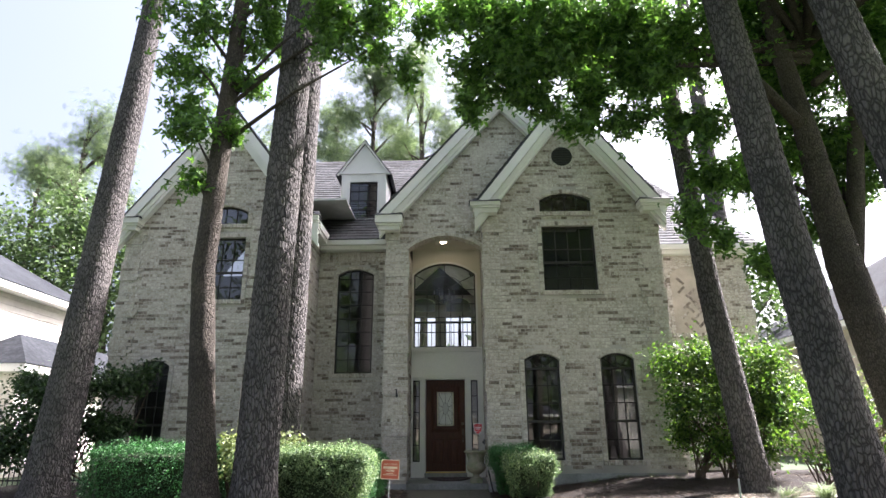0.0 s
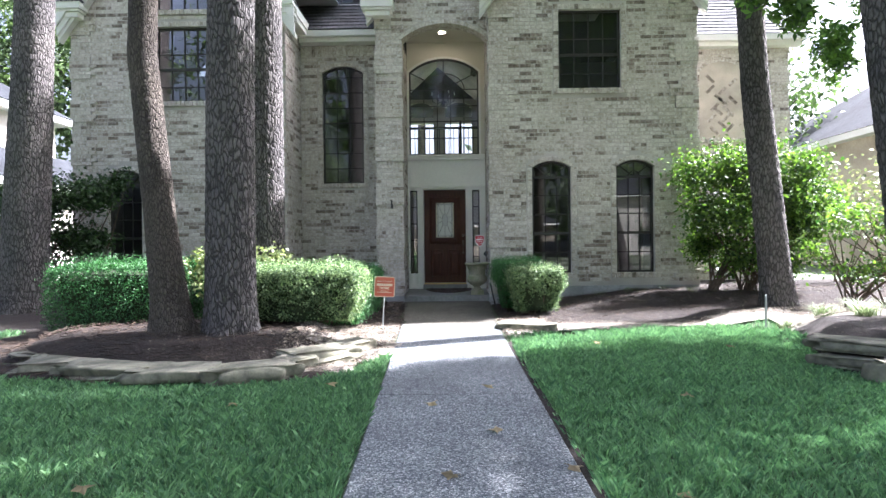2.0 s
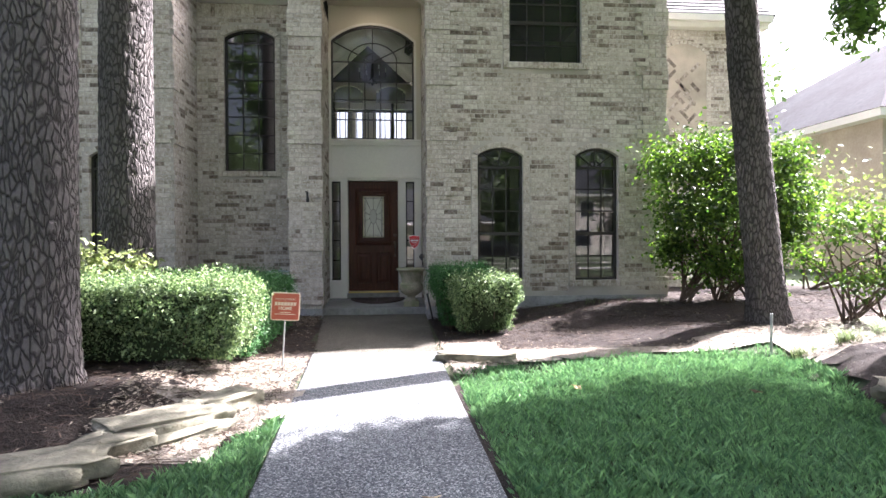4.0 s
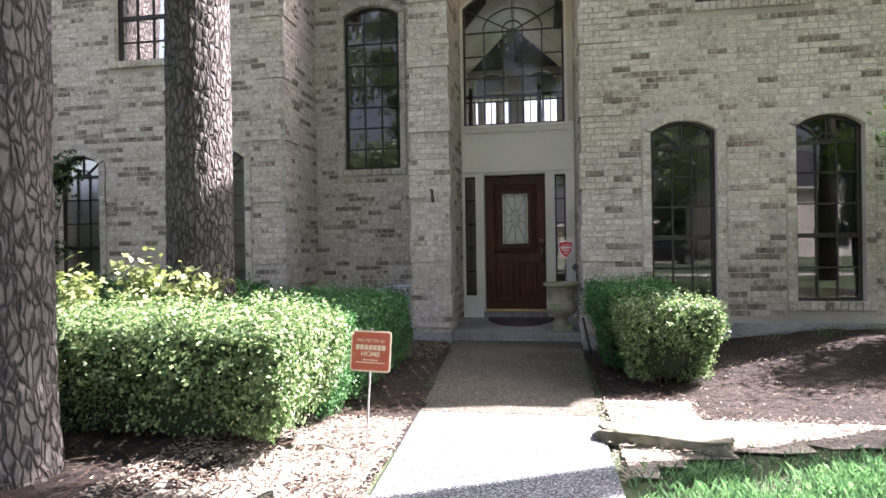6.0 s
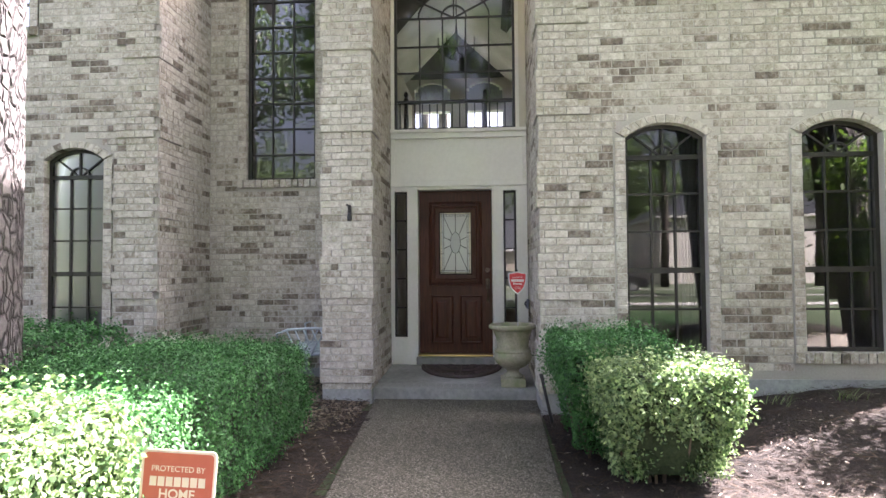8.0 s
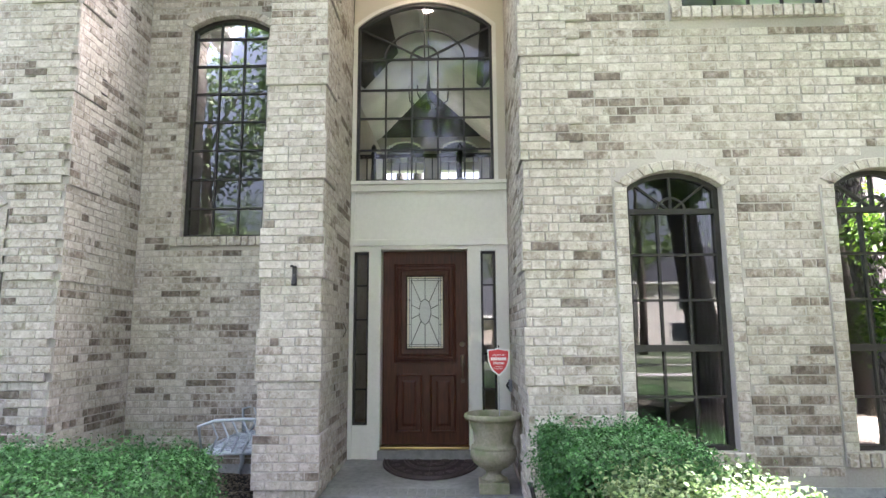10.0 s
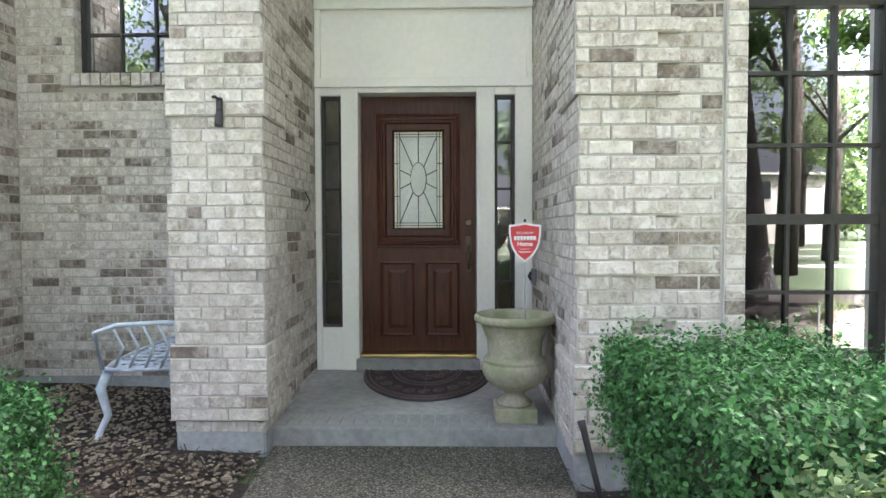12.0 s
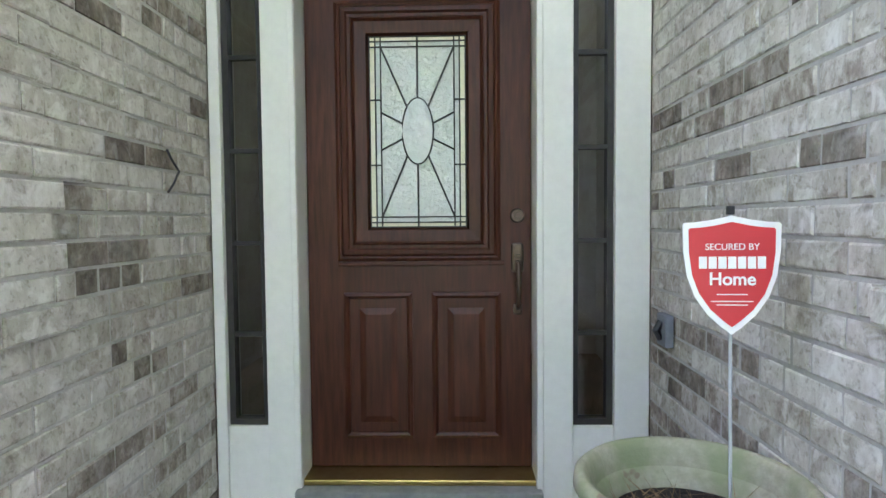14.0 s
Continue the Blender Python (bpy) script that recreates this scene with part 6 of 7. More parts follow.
limb(oak, [(5.4, 7.3, 8.0), (3.4, 6.8, 8.0), (1.2, 6.5, 7.3)], [0.09, 0.06, 0.02], M["gum_bark"])
F_LOW = [(0.55, 6.5, 7.05, 0.42), (1.13, 6.5, 6.9, 0.5), (1.81, 6.5, 6.95, 0.5), (0.70, 6.5, 6.25, 0.4), (1.34, 6.5, 6.05, 0.4), (1.92, 6.5, 6.2, 0.45), (0.92, 6.5, 5.65, 0.3), (0.52, 6.5, 5.4, 0.2), (1.5, 6.5, 5.6, 0.28),
         (2.46, 6.5, 6.8, 0.5), (2.73, 6.5, 6.05, 0.45), (2.35, 6.5, 5.45, 0.32), (2.0, 6.5, 5.15, 0.22), (3.21, 6.6, 6.75, 0.5), (3.36, 6.6, 5.85, 0.45), (2.79, 6.5, 5.2, 0.3), (3.88, 6.8, 6.7, 0.5), (3.7, 6.8, 5.2, 0.36), (3.9, 6.9, 4.5, 0.3), (3.7, 6.9, 3.95, 0.24), (4.0, 7.0, 3.7, 0.2)]
F_HIGH = [(5.32, 8.0, 7.8, 0.7), (5.64, 8.0, 6.8, 0.6), (6.31, 8.0, 7.8, 0.75), (5.9, 8.2, 5.7, 0.5), (5.25, 8.0, 5.1, 0.4), (6.4, 8.2, 5.7, 0.55), (7.2, 8.0, 7.3, 0.8), (7.7, 8.0, 7.8, 0.8), (6.5, 8.0, 4.85, 0.45), (5.84, 8.0, 4.2, 0.35), (4.95, 7.8, 3.5, 0.28), (7.3, 8.0, 5.7, 0.6)]
# clumps added along the sun's path to shade the left bed, pine trunk and walk
F_SHADE = [(2.1, 8.3, 8.0, 0.6), (2.9, 8.5, 8.1, 0.75), (3.7, 8.5, 8.1, 0.8), (4.4, 8.7, 8.0, 0.8), (1.6, 7.6, 7.8, 0.5), (3.25, 9.4, 8.25, 0.55), (2.55, 9.15, 8.25, 0.55), (1.85, 8.8, 8.2, 0.45)]
F_WALK_SHADE = [(2.3, 8.9, 7.7, 0.5), (3.0, 9.2, 7.9, 0.6), (3.6, 9.3, 8.1, 0.6), (2.8, 8.7, 7.3, 0.42), (5.6, 8.2, 8.6, 0.75), (6.6, 8.7, 8.9, 0.8), (7.6, 8.9, 8.6, 0.8), (8.7, 9.6, 8.8, 0.85), (6.2, 7.4, 8.8, 0.8), (7.3, 7.9, 9.0, 0.85), (8.4, 8.5, 8.6, 0.8), (9.5, 9.0, 8.8, 0.85), (5.0, 7.4, 8.4, 0.6), (9.9, 10.1, 8.7, 0.7)]
# further crown above the view, added to shade the lawn
F_LAWN_SHADE = [(3.0, 5.5, 8.6, 1.3), (5.0, 4.5, 8.8, 1.4), (7.0, 4.0, 8.4, 1.5), (8.5, 6.0, 8.8, 1.5), (6.2, 6.0, 9.6, 1.5), (4.6, 2.5, 8.6, 1.3), (7.0, 1.5, 8.4, 1.5), (9.5, 3.5, 8.6, 1.5), (2.6, 3.4, 8.9, 1.1), (6.6, 7.6, 9.8, 1.4), (8.2, 8.0, 9.2, 1.4), (10.2, 6.2, 9.0, 1.4), (6.0, 0.2, 8.2, 1.4), (9.0, 0.5, 8.6, 1.4), (3.4, 0.8, 8.6, 1.2)]
for x, y, z, r in F_HIGH[:9:2] + F_LAWN_SHADE + F_SHADE[::2] + F_WALK_SHADE[::2]:
    limb(oak, [(6.0, 7.4, min(z - 1.0, 7.0)), ((6.0 + x) / 2, (7.4 + y) / 2, z - 0.5), (x, y, z)], [0.07, 0.045, 0.012], M["gum_bark"])
P, N = clump_points([(x, y, z, r * 1.15) for x, y, z, r in F_LOW], 2900, 31)
P2, N2 = clump_points([(x, y, z, r * 1.2) for x, y, z, r in F_HIGH], 2700, 32)
P3, N3 = clump_points(F_LAWN_SHADE + F_SHADE + F_WALK_SHADE, 1000, 33)
leaves_mesh("crown", np.concatenate([P, P2, P3]), np.concatenate([N, N2, N3]), 0.11, "star", M["leaf_gum"], oak, 34, 0.7)
oak.location.x = 0.12


# ---- hedges and shrubs ----
def hedge(label, x0, x1, y0, y1, top, seed, density=2600, size=0.034, material="leaf_hedge", name="clipped_hedge", rag=0.05, undercut=0.1, group="clipped hedges"):
    """A clipped block of foliage with rounded shoulders: a core coloured dark for the shade inside, and a skin of small
    leaves.
    """
    gz = ground_z((x0 + x1) / 2, (y0 + y1) / 2)
    h = thing(name, label, "hedge", group=group, at=((x0 + x1) / 2, (y0 + y1) / 2, gz))
    hx, hy, hz = (x1 - x0) / 2, (y1 - y0) / 2, top - gz
    r = np.random.default_rng(seed)
    bm = bmesh.new()
    bmesh.ops.create_cube(bm, size=2.0)
    bmesh.ops.subdivide_edges(bm, edges=bm.edges[:], cuts=7, use_grid_fill=True)
    for v in bm.verts:
        c = v.co
        p = 9.0
        k = (abs(c.x) ** p + abs(c.y) ** p + max(c.z, 0) ** p) ** (1 / p)
        s = 0.86 / max(k, 0.01) if max(abs(c.x), abs(c.y), c.z) > 0.99 else 0.86
        q = Vector((c.x * s * hx, c.y * s * hy, (c.z * min(s, 1) * 0.5 + 0.5) * hz * 0.94))
        v.co = q + Vector((1, 1, 0.5)) * 0.05 * noise.noise(q * 4 + Vector((seed, 0, 0)))
        taper = 1.0 - min(0.6, undercut * 1.6) * min(1, max(0, 0.75 - v.co.z / hz))
        v.co.x, v.co.y = v.co.x * taper, v.co.y * taper
        if c.z < -0.9:
            v.co.z = 0.0
    part("core", bm, M["inner_shade"], h)
    areas = [("t", 4 * hx * hy), ("x", 2 * hy * hz), ("X", 2 * hy * hz), ("y", 2 * hx * hz), ("Y", 2 * hx * hz)]
    P, N = [], []
    for f, a in areas:
        n = int(a * density)
        u, v = r.uniform(-1, 1, n), r.uniform(0.06 if f != "t" else -1, 1, n)
        o = np.ones(n)
        if f == "t":
            q = np.stack([u, v, o], 1)
        elif f in "xX":
            q = np.stack([o * (1 if f == "X" else -1), u, v], 1)
        else:
            q = np.stack([u, o * (1 if f == "Y" else -1), v], 1)
        p = 13.0
        k = (np.abs(q[:, 0]) ** p + np.abs(q[:, 1]) ** p + np.abs(q[:, 2]) ** p) ** (1 / p)
        nrm = np.sign(q) * np.abs(q / k[:, None]) ** (p - 1)
        q = q / k[:, None]
        w = q * np.array([hx, hy, hz])
        lump = np.array([noise.noise(Vector((float(a_[0]) * 3.1 + seed, float(a_[1]) * 3.1, float(a_[2]) * 3.1))) for a_ in w])
        lump2 = np.array([noise.noise(Vector((float(a_[0]) * 11 + seed, float(a_[1]) * 11, float(a_[2]) * 11))) for a_ in w])
        keep = lump2 > -0.42
        depth = -np.abs(r.normal(0, rag, n)) + 0.065 * lump + 0.05 * lump2
        tall = r.random(n) < 0.18
        depth[tall] += r.uniform(0.02, 0.11, tall.sum())
        reach = 0.3 if undercut < 0.15 else 0.62
        under = np.clip((reach - q[:, 2]) / reach, 0, 1) if f != "t" else np.zeros(n)
        depth -= undercut * under
        P.append((w + nrm * depth[:, None])[keep])
        N.append((nrm + np.array([0, 0, 0.35]))[keep])
    P, N = np.concatenate(P), np.concatenate(N)
    leaves_mesh("foliage", P, N, size, "diamond", M[material], h, seed + 1, 0.75)
    bm = bmesh.new()
    rr = random.Random(seed)
    for k in range(int(24 * hx * hy * 4) + 8):
        x, y = rr.uniform(-0.75, 0.75) * hx, rr.uniform(-0.75, 0.75) * hy
        add_tube(bm, [(x * 0.7, y * 0.7, -0.02), (x, y, hz * 0.3), (x * 1.1, y * 1.1, hz * 0.55)], [0.011, 0.009, 0.005], 5)
    part("understory", bm, M["twig"], h)
    return h


# near-black green of the hedge core: shade behind the leaves put into the colour
M["inner_shade"] = surfaced("shaded_inner_foliage", (0.012, 0.024, 0.008), (0.04, 0.06, 0.022), 40, 0.95, 3.0, 0.8, 0.02)
hedge("dense green clipped hedge block in the stone-edged bed", -4.75, -3.1, 7.6, 8.9, 0.93, 41, 4200, 0.026)
hedge("dense clipped hedge beside the walk, leaves coloured pale as sunlit", -2.5, -0.74, 7.15, 8.18, 0.86, 42, 9000, 0.027, "leaf_sunlit_hedge", undercut=0.2)
hedge("low wide clipped hedge in shade between walk and house", -2.35, -0.88, 8.25, 10.75, 0.78, 43, 11000, 0.02)
hedge("dark clipped hedge along the brick wing wall", -5.6, -2.9, 10.4, 11.6, 0.85, 44, 2000)
hedge("rounded clipped green hedge in shade beside the porch", 1.04, 1.78, 10.05, 11.2, 0.84, 45, 14000, 0.021, undercut=0.36)
hedge("lower rounded hedge near the porch, leaves coloured pale as sunlit", 1.2, 2.05, 9.6, 10.4, 0.74, 46, 10000, 0.027, "leaf_sunlit_hedge", undercut=0.3)


def shrub(name, label, clumps, base_pts, size, material, seed, per=1800, shape="diamond", cat="shrub"):
    """A loose shrub: bare stems from the ground into ragged leafy clumps."""
    s = thing(name, label, cat, at=(0, 0, 0))
    rr = random.Random(seed)
    bm = bmesh.new()
    for c in clumps:
        for k in range(4):
            b = rr.choice(base_pts)
            p0 = Vector((b[0] + rr.uniform(-0.12, 0.12), b[1] + rr.uniform(-0.12, 0.12), ground_z(*b) - 0.03))
            p2 = Vector(c[:3]) + Vector((rr.uniform(-0.5, 0.5), rr.uniform(-0.5, 0.5), rr.uniform(-0.3, 0.4))) * c[3]
            mid = p0.lerp(p2, 0.5) + Vector((rr.uniform(-0.1, 0.1), rr.uniform(-0.1, 0.1), 0.12))
            add_tube(bm, [p0, mid, p2], [0.018, 0.012, 0.004], 5)
    part("understory", bm, M["twig"], s)
    P, N = clump_points(clumps, per, seed, 0.35)
    keep = P[:, 2] > 0.06
    leaves_mesh("foliage", P[keep], N[keep], size, shape, M[material], s, seed + 1, 0.8)
    return s


BR = [(4.75, 10.9, 2.3, 0.5), (5.3, 11.1, 2.45, 0.5), (5.9, 11.1, 2.45, 0.5), (6.4, 11.0, 2.25, 0.48), (4.65, 10.8, 1.6, 0.5), (5.25, 10.8, 1.7, 0.55), (5.9, 10.9, 1.7, 0.55), (6.4, 10.9, 1.5, 0.5), (4.8, 10.9, 0.9, 0.42), (5.4, 11.0, 0.9, 0.45), (6.1, 11.0, 0.9, 0.45), (6.8, 11.3, 1.9, 0.4)]
shrub("large_shrub", "tall leafy shrub with bright sunlit top at the house corner", BR, [(4.9, 11.0), (5.5, 11.0), (6.1, 11.1)], 0.07, "leaf_bush", 51, 8000)
shrub("lilac_shrub", "loose backlit shrub with thin stems in the mulched bed", [(6.1, 9.4, 1.3, 0.4), (6.6, 9.5, 1.4, 0.42), (7.1, 9.4, 1.35, 0.42), (6.3, 9.3, 0.8, 0.35), (6.9, 9.3, 0.8, 0.38), (7.6, 9.3, 1.3, 0.45), (8.2, 9.2, 1.3, 0.45), (7.6, 9.3, 0.7, 0.4), (5.8, 9.7, 0.9, 0.3)], [(6.3, 9.5), (6.9, 9.5), (7.6, 9.4)], 0.07, "leaf_bush", 53, 2600)
shrub("back_shrub", "sunlit yellow-green shrubs along the side yard", [(8.3, 13.0, 1.7, 0.9), (9.6, 13.0, 1.9, 1.0), (7.6, 13.2, 2.1, 0.8), (10.8, 12.0, 1.5, 0.9), (9.0, 11.0, 1.2, 0.7), (11.5, 10.0, 1.4, 0.9)], [(8.3, 13), (9.6, 13), (10.8, 12)], 0.1, "leaf_yellow", 55, 500)
shrub("evergreen_shrub", "dark spreading evergreen shrub by the house corner", [(-7.9, 11.2, 1.5, 0.55), (-7.4, 11.0, 2.05, 0.5), (-6.9, 11.1, 2.1, 0.5), (-6.4, 11.3, 2.2, 0.42), (-8.2, 11.2, 0.9, 0.5), (-7.6, 11.1, 0.9, 0.5), (-6.9, 11.2, 1.3, 0.45), (-6.4, 11.3, 1.3, 0.35), (-8.0, 11.2, 2.0, 0.4), (-5.95, 11.5, 2.35, 0.25)], [(-7.8, 11.2), (-7.2, 11.2), (-6.6, 11.3)], 0.08, "leaf_dark", 57, 8500)
shrub("variegated_shrub", "low shrub with pale yellow-green leaves behind the hedge", [(-2.95, 8.35, 0.85, 0.26), (-2.5, 8.5, 0.95, 0.26), (-2.05, 8.55, 0.95, 0.26), (-3.3, 8.3, 0.8, 0.22), (-2.3, 8.25, 0.7, 0.25), (-2.8, 8.2, 0.65, 0.25)], [(-2.8, 8.4), (-2.3, 8.45)], 0.065, "leaf_yellow", 59, 5500)


def strap_tuft(x, y, n, seed, length=0.32):
    t = thing("liriope_tuft", "tuft of grey-green strap-leaved border grass", "plant", group="border grass tufts", at=(x, y, ground_z(x, y) - 0.03))
    rr = random.Random(seed)
    bm = bmesh.new()
    for k in range(n):
        a = rr.uniform(0, 6.28)
        L_ = length * rr.uniform(0.6, 1.1)
        o = Vector((rr.gauss(0, 0.05), rr.gauss(0, 0.05), 0))
        d = Vector((math.cos(a), math.sin(a), 0))
        s = Vector((-d.y, d.x, 0)) * 0.005
        prev = None
        for i in range(5):
            f = i / 4
            p = o + d * L_ * 0.75 * f + Vector((0, 0, L_ * (f * 1.25 - f * f * 0.85)))
            w = s * (1 - f * 0.85)
            cur = (bm.verts.new(p - w), bm.verts.new(p + w))
            if prev:
                bm.faces.new((prev[0], prev[1], cur[1], cur[0]))
            prev = cur
    part("foliage", bm, M["liriope"], t)
    return t


for k, (x, y, n) in enumerate(((4.75, 7.6, 150), (5.05, 7.3, 140), (4.55, 7.95, 120), (5.3, 7.8, 150), (5.6, 7.2, 120), (3.5, 11.2, 24), (4.1, 11.25, 26), (2.95, 11.25, 20), (4.45, 10.9, 40))):
    strap_tuft(x, y, n, 70 + k, 0.34 if n > 60 else 0.24)

# ---- beds, stones, litter, lawn ----
def in_left_bed(x, y):
    edge = 5.15 + 0.35 * abs(x + 2.0) ** 1.4 * 0.42
    return (x < 0 and y > 8.3) or (x < walk_edges(y)[0] + 0.1 - max(0, (6.7 - y)) * 0.45 and y > edge and x > -5.4)


def right_bed_edge(x):
    return 7.5 + 0.95 * (1 - math.exp(-max(0, x - 0.95) / 0.9))


def in_right_bed(x, y):
    near = 3.68 + 0.34 * max(0, y - 5.6) + 0.8 * max(0, 4.3 - y)
    return (x > 0.79 and y > right_bed_edge(x)) or (x > near and y > 3.2)


def sun_pale_bed(x, y):
    """The dry bare strip between lawn and mulch, bounded to follow the sunlit ground."""
    far = 9.2 if x < 1.7 else 8.75 + 0.35 * max(0, x - 3.5)
    return x < 7.4 and 7.3 < y < far + 0.18 * noise.noise(Vector((x * 2.2, y * 2.2, 4)))


def on_walk(x, y):
    wl, wr = walk_edges(y)
    return wl < x < wr


# dry tan litter, its colour raised towards white where the sun strikes
M["sun_pale_litter"] = surfaced("sun_pale_leaf_litter", (0.2, 0.18, 0.15), (0.48, 0.44, 0.37), 40, 0.95, 1.6, 0.9, 0.02, detail=8, amount=0.4)


def sheet(name, test, x0, x1, y0, y1, lift, material, label, cell=0.16, rough=0.025):
    """A bed laid over the ground where test holds."""
    bm = bmesh.new()
    made = {}

    def vert(i, j):
        if (i, j) not in made:
            x, y = x0 + i * cell, y0 + j * cell
            made[i, j] = bm.verts.new((x, y, ground_z(x, y) + lift + rough * noise.noise(Vector((x * 5, y * 5, 3)))))
        return made[i, j]
    for i in range(int((x1 - x0) / cell)):
        for j in range(int((y1 - y0) / cell)):
            x, y = x0 + (i + 0.5) * cell, y0 + (j + 0.5) * cell
            if test(x, y) and not on_walk(x, y):
                bm.faces.new((vert(i, j), vert(i + 1, j), vert(i + 1, j + 1), vert(i, j + 1)))
    return tagged(part(name, bm, material, None, "", True), label, "garden bed", kind="structure")


sheet("ground_bed_left", in_left_bed, -9.0, -0.2, 4.6, 13.3, -0.005, M["mulch"], "mulched garden bed with pine straw and stones")
sheet("ground_bed_right", lambda x, y: in_right_bed(x, y) and sun_pale_bed(x, y), 0.7, 10.0, 3.8, 14.0, -0.005, M["sun_pale_litter"], "garden bed of sandy soil and leaf litter, coloured paler for sunlight")
sheet("ground_bed_house", lambda x, y: in_right_bed(x, y) and not sun_pale_bed(x, y), 0.7, 10.0, 3.8, 14.0, -0.005, M["mulch"], "dark mulched bed along the house wall")
sheet("ground_bed_walk", lambda x, y: in_left_bed(x, y) and y < 8.5 and x > -1.12 + 0.2 * noise.noise(Vector((x * 3, y * 3, 1))), -2.0, -0.08, 5.6, 9.0, 0.004, M["sun_pale_litter"], "strip of dry litter beside the walk, coloured paler for sunlight")


def scatter_strips(name, test, n, x0, x1, y0, y1, ln, wd, material, seed, label, cat):
    """Loose pine straw and bark chips as one mesh."""
    r = random.Random(seed)
    verts, faces = [], []
    while len(faces) < n:
        x, y = r.uniform(x0, x1), r.uniform(y0, y1)
        if not test(x, y) or on_walk(x, y):
            continue
        a = r.uniform(0, 6.28)
        l_, w_ = ln * r.uniform(0.4, 1.3), wd * r.uniform(0.5, 1.6)
        d, s = Vector((math.cos(a), math.sin(a), 0)) * l_ / 2, Vector((-math.sin(a), math.cos(a), r.uniform(-0.6, 0.6))) * w_ / 2
        c = Vector((x, y, ground_z(x, y) + 0.012 + r.uniform(0, 0.02)))
        t = Vector((0, 0, r.uniform(-0.35, 0.35) * l_ * 0.4))
        i = len(verts)
        verts += [tuple(c - d - s - t), tuple(c + d - s + t), tuple(c + d + s + t), tuple(c - d + s - t)]
        faces.append((i, i + 1, i + 2, i + 3))
    me = bpy.data.meshes.new(name)
    me.from_pydata(verts, [], faces)
    me.materials.append(material)
    return tagged(new(name, me), label, cat, kind="stuff")


M["pine_straw"] = surfaced("pine_straw", (0.032, 0.021, 0.014), (0.085, 0.056, 0.036), 20, 0.9, 2.0, 0.2, 0.002, vary="island")
M["chips"] = surfaced("bark_chips", (0.16, 0.135, 0.105), (0.42, 0.37, 0.295), 30, 0.9, 2.0, 0.4, 0.003, vary="island")
scatter_strips("pine_straw", in_left_bed, 16000, -5.2, -0.4, 5.0, 12.0, 0.13, 0.005, M["pine_straw"], 81, "scattered brown pine straw over the bed", "pine straw")
scatter_strips("bark_chips", lambda x, y: in_right_bed(x, y) and (sun_pale_bed(x, y) or (x * 7.3 + y * 3.1) % 1.0 < 0.04), 20000, 0.8, 7.5, 5.0, 11.5, 0.026, 0.007, M["chips"], 82, "scattered pale bark chips and dry leaves", "mulch")
scatter_strips("leaf_litter", lambda x, y: in_left_bed(x, y) and (x > -1.4 and y < 8.5 or (x * 7.3 + y * 3.1) % 1.0 < 0.03), 12000, -2.6, -0.2, 5.6, 12.0, 0.026, 0.007, M["chips"], 83, "dry leaves and chips on the bed", "leaf litter")


def stone_mesh(seed, sx, sy, sz, rough=0.3, sub=4):
    bm = bmesh.new()
    bmesh.ops.create_icosphere(bm, subdivisions=sub, radius=1.0)
    o = Vector((seed * 3.7, seed * 1.3, 0))
    for v in bm.verts:
        c = v.co.copy()
        q = Vector([math.copysign(abs(k) ** 0.34, k) for k in c])
        q *= 1 + rough * noise.noise(c * 1.7 + o) + 0.09 * noise.noise(c * 4 + o) + 0.04 * noise.noise(c * 11 + o)
        v.co = Vector((q.x * sx, q.y * sy, q.z * sz * (1 + 0.25 * noise.noise(Vector((c.x * 2, c.y * 2, 0)) + o))))
    return bm


M["flagstone"] = surfaced("lichened_sandstone", (0.1, 0.1, 0.072), (0.3, 0.285, 0.21), 7, 0.95, 2.5, 1.0, 0.03, detail=7, amount=0.45)
STONES = [(-3.75, 6.35, 0.3, 0.2, 0.045, 62), (-3.25, 5.9, 0.4, 0.28, 0.045, 14), (-2.62, 5.55, 0.5, 0.2, 0.05, -12), (-2.0, 5.33, 0.38, 0.19, 0.055, 8), (-1.36, 5.36, 0.38, 0.17, 0.06, 24), (-1.12, 5.78, 0.2, 0.14, 0.05, 45), (-0.98, 6.15, 0.36, 0.2, 0.06, 38), (-0.74, 6.62, 0.24, 0.14, 0.06, 56)]
for k, (x, y, sx, sy, sz, rot) in enumerate(STONES):
    o = part("edging_stone", stone_mesh(k + 1, sx, sy, sz), M["flagstone"], None, "", True)
    o.matrix_world = pose(x, y, sz * 0.8 + 0.015, 0, 0, rot)
    tagged(o, "flat lichened sandstone edging the mulched bed", "stone", group="bed edging stones")
    if k in (2, 6):
        o = part("edging_stone", stone_mesh(k + 30, sx * 0.85, sy * 0.75, sz * 0.6), M["flagstone"], None, "", True)
        o.matrix_world = pose(x + 0.12, y - 0.13, sz * 0.5 - 0.01, 4, -3, rot + 8)
        tagged(o, "flat lichened sandstone edging the mulched bed", "stone", group="bed edging stones")
for k, (x, y, sx, sy, sz, rot, z) in enumerate(((4.0, 5.74, 0.42, 0.23, 0.05, -45, 0.18), (3.94, 5.66, 0.36, 0.22, 0.055, -42, 0.06), (3.92, 5.08, 0.26, 0.2, 0.09, -60, 0.07), (3.95, 4.5, 0.32, 0.2, 0.08, -84, 0.06), (4.1, 3.9, 0.3, 0.2, 0.07, -118, 0.06))):
    o = part("edging_stone", stone_mesh(k + 50, sx, sy, sz), M["flagstone"], None, "", True)
    o.matrix_world = pose(x, y, z, 0, 0, rot)
    tagged(o, "thick stacked sandstone edging the raised bed", "stone", group="bed edging stones")
o = part("stepping_stone", stone_mesh(77, 0.38, 0.13, 0.045), M["flagstone"], None, "", True)
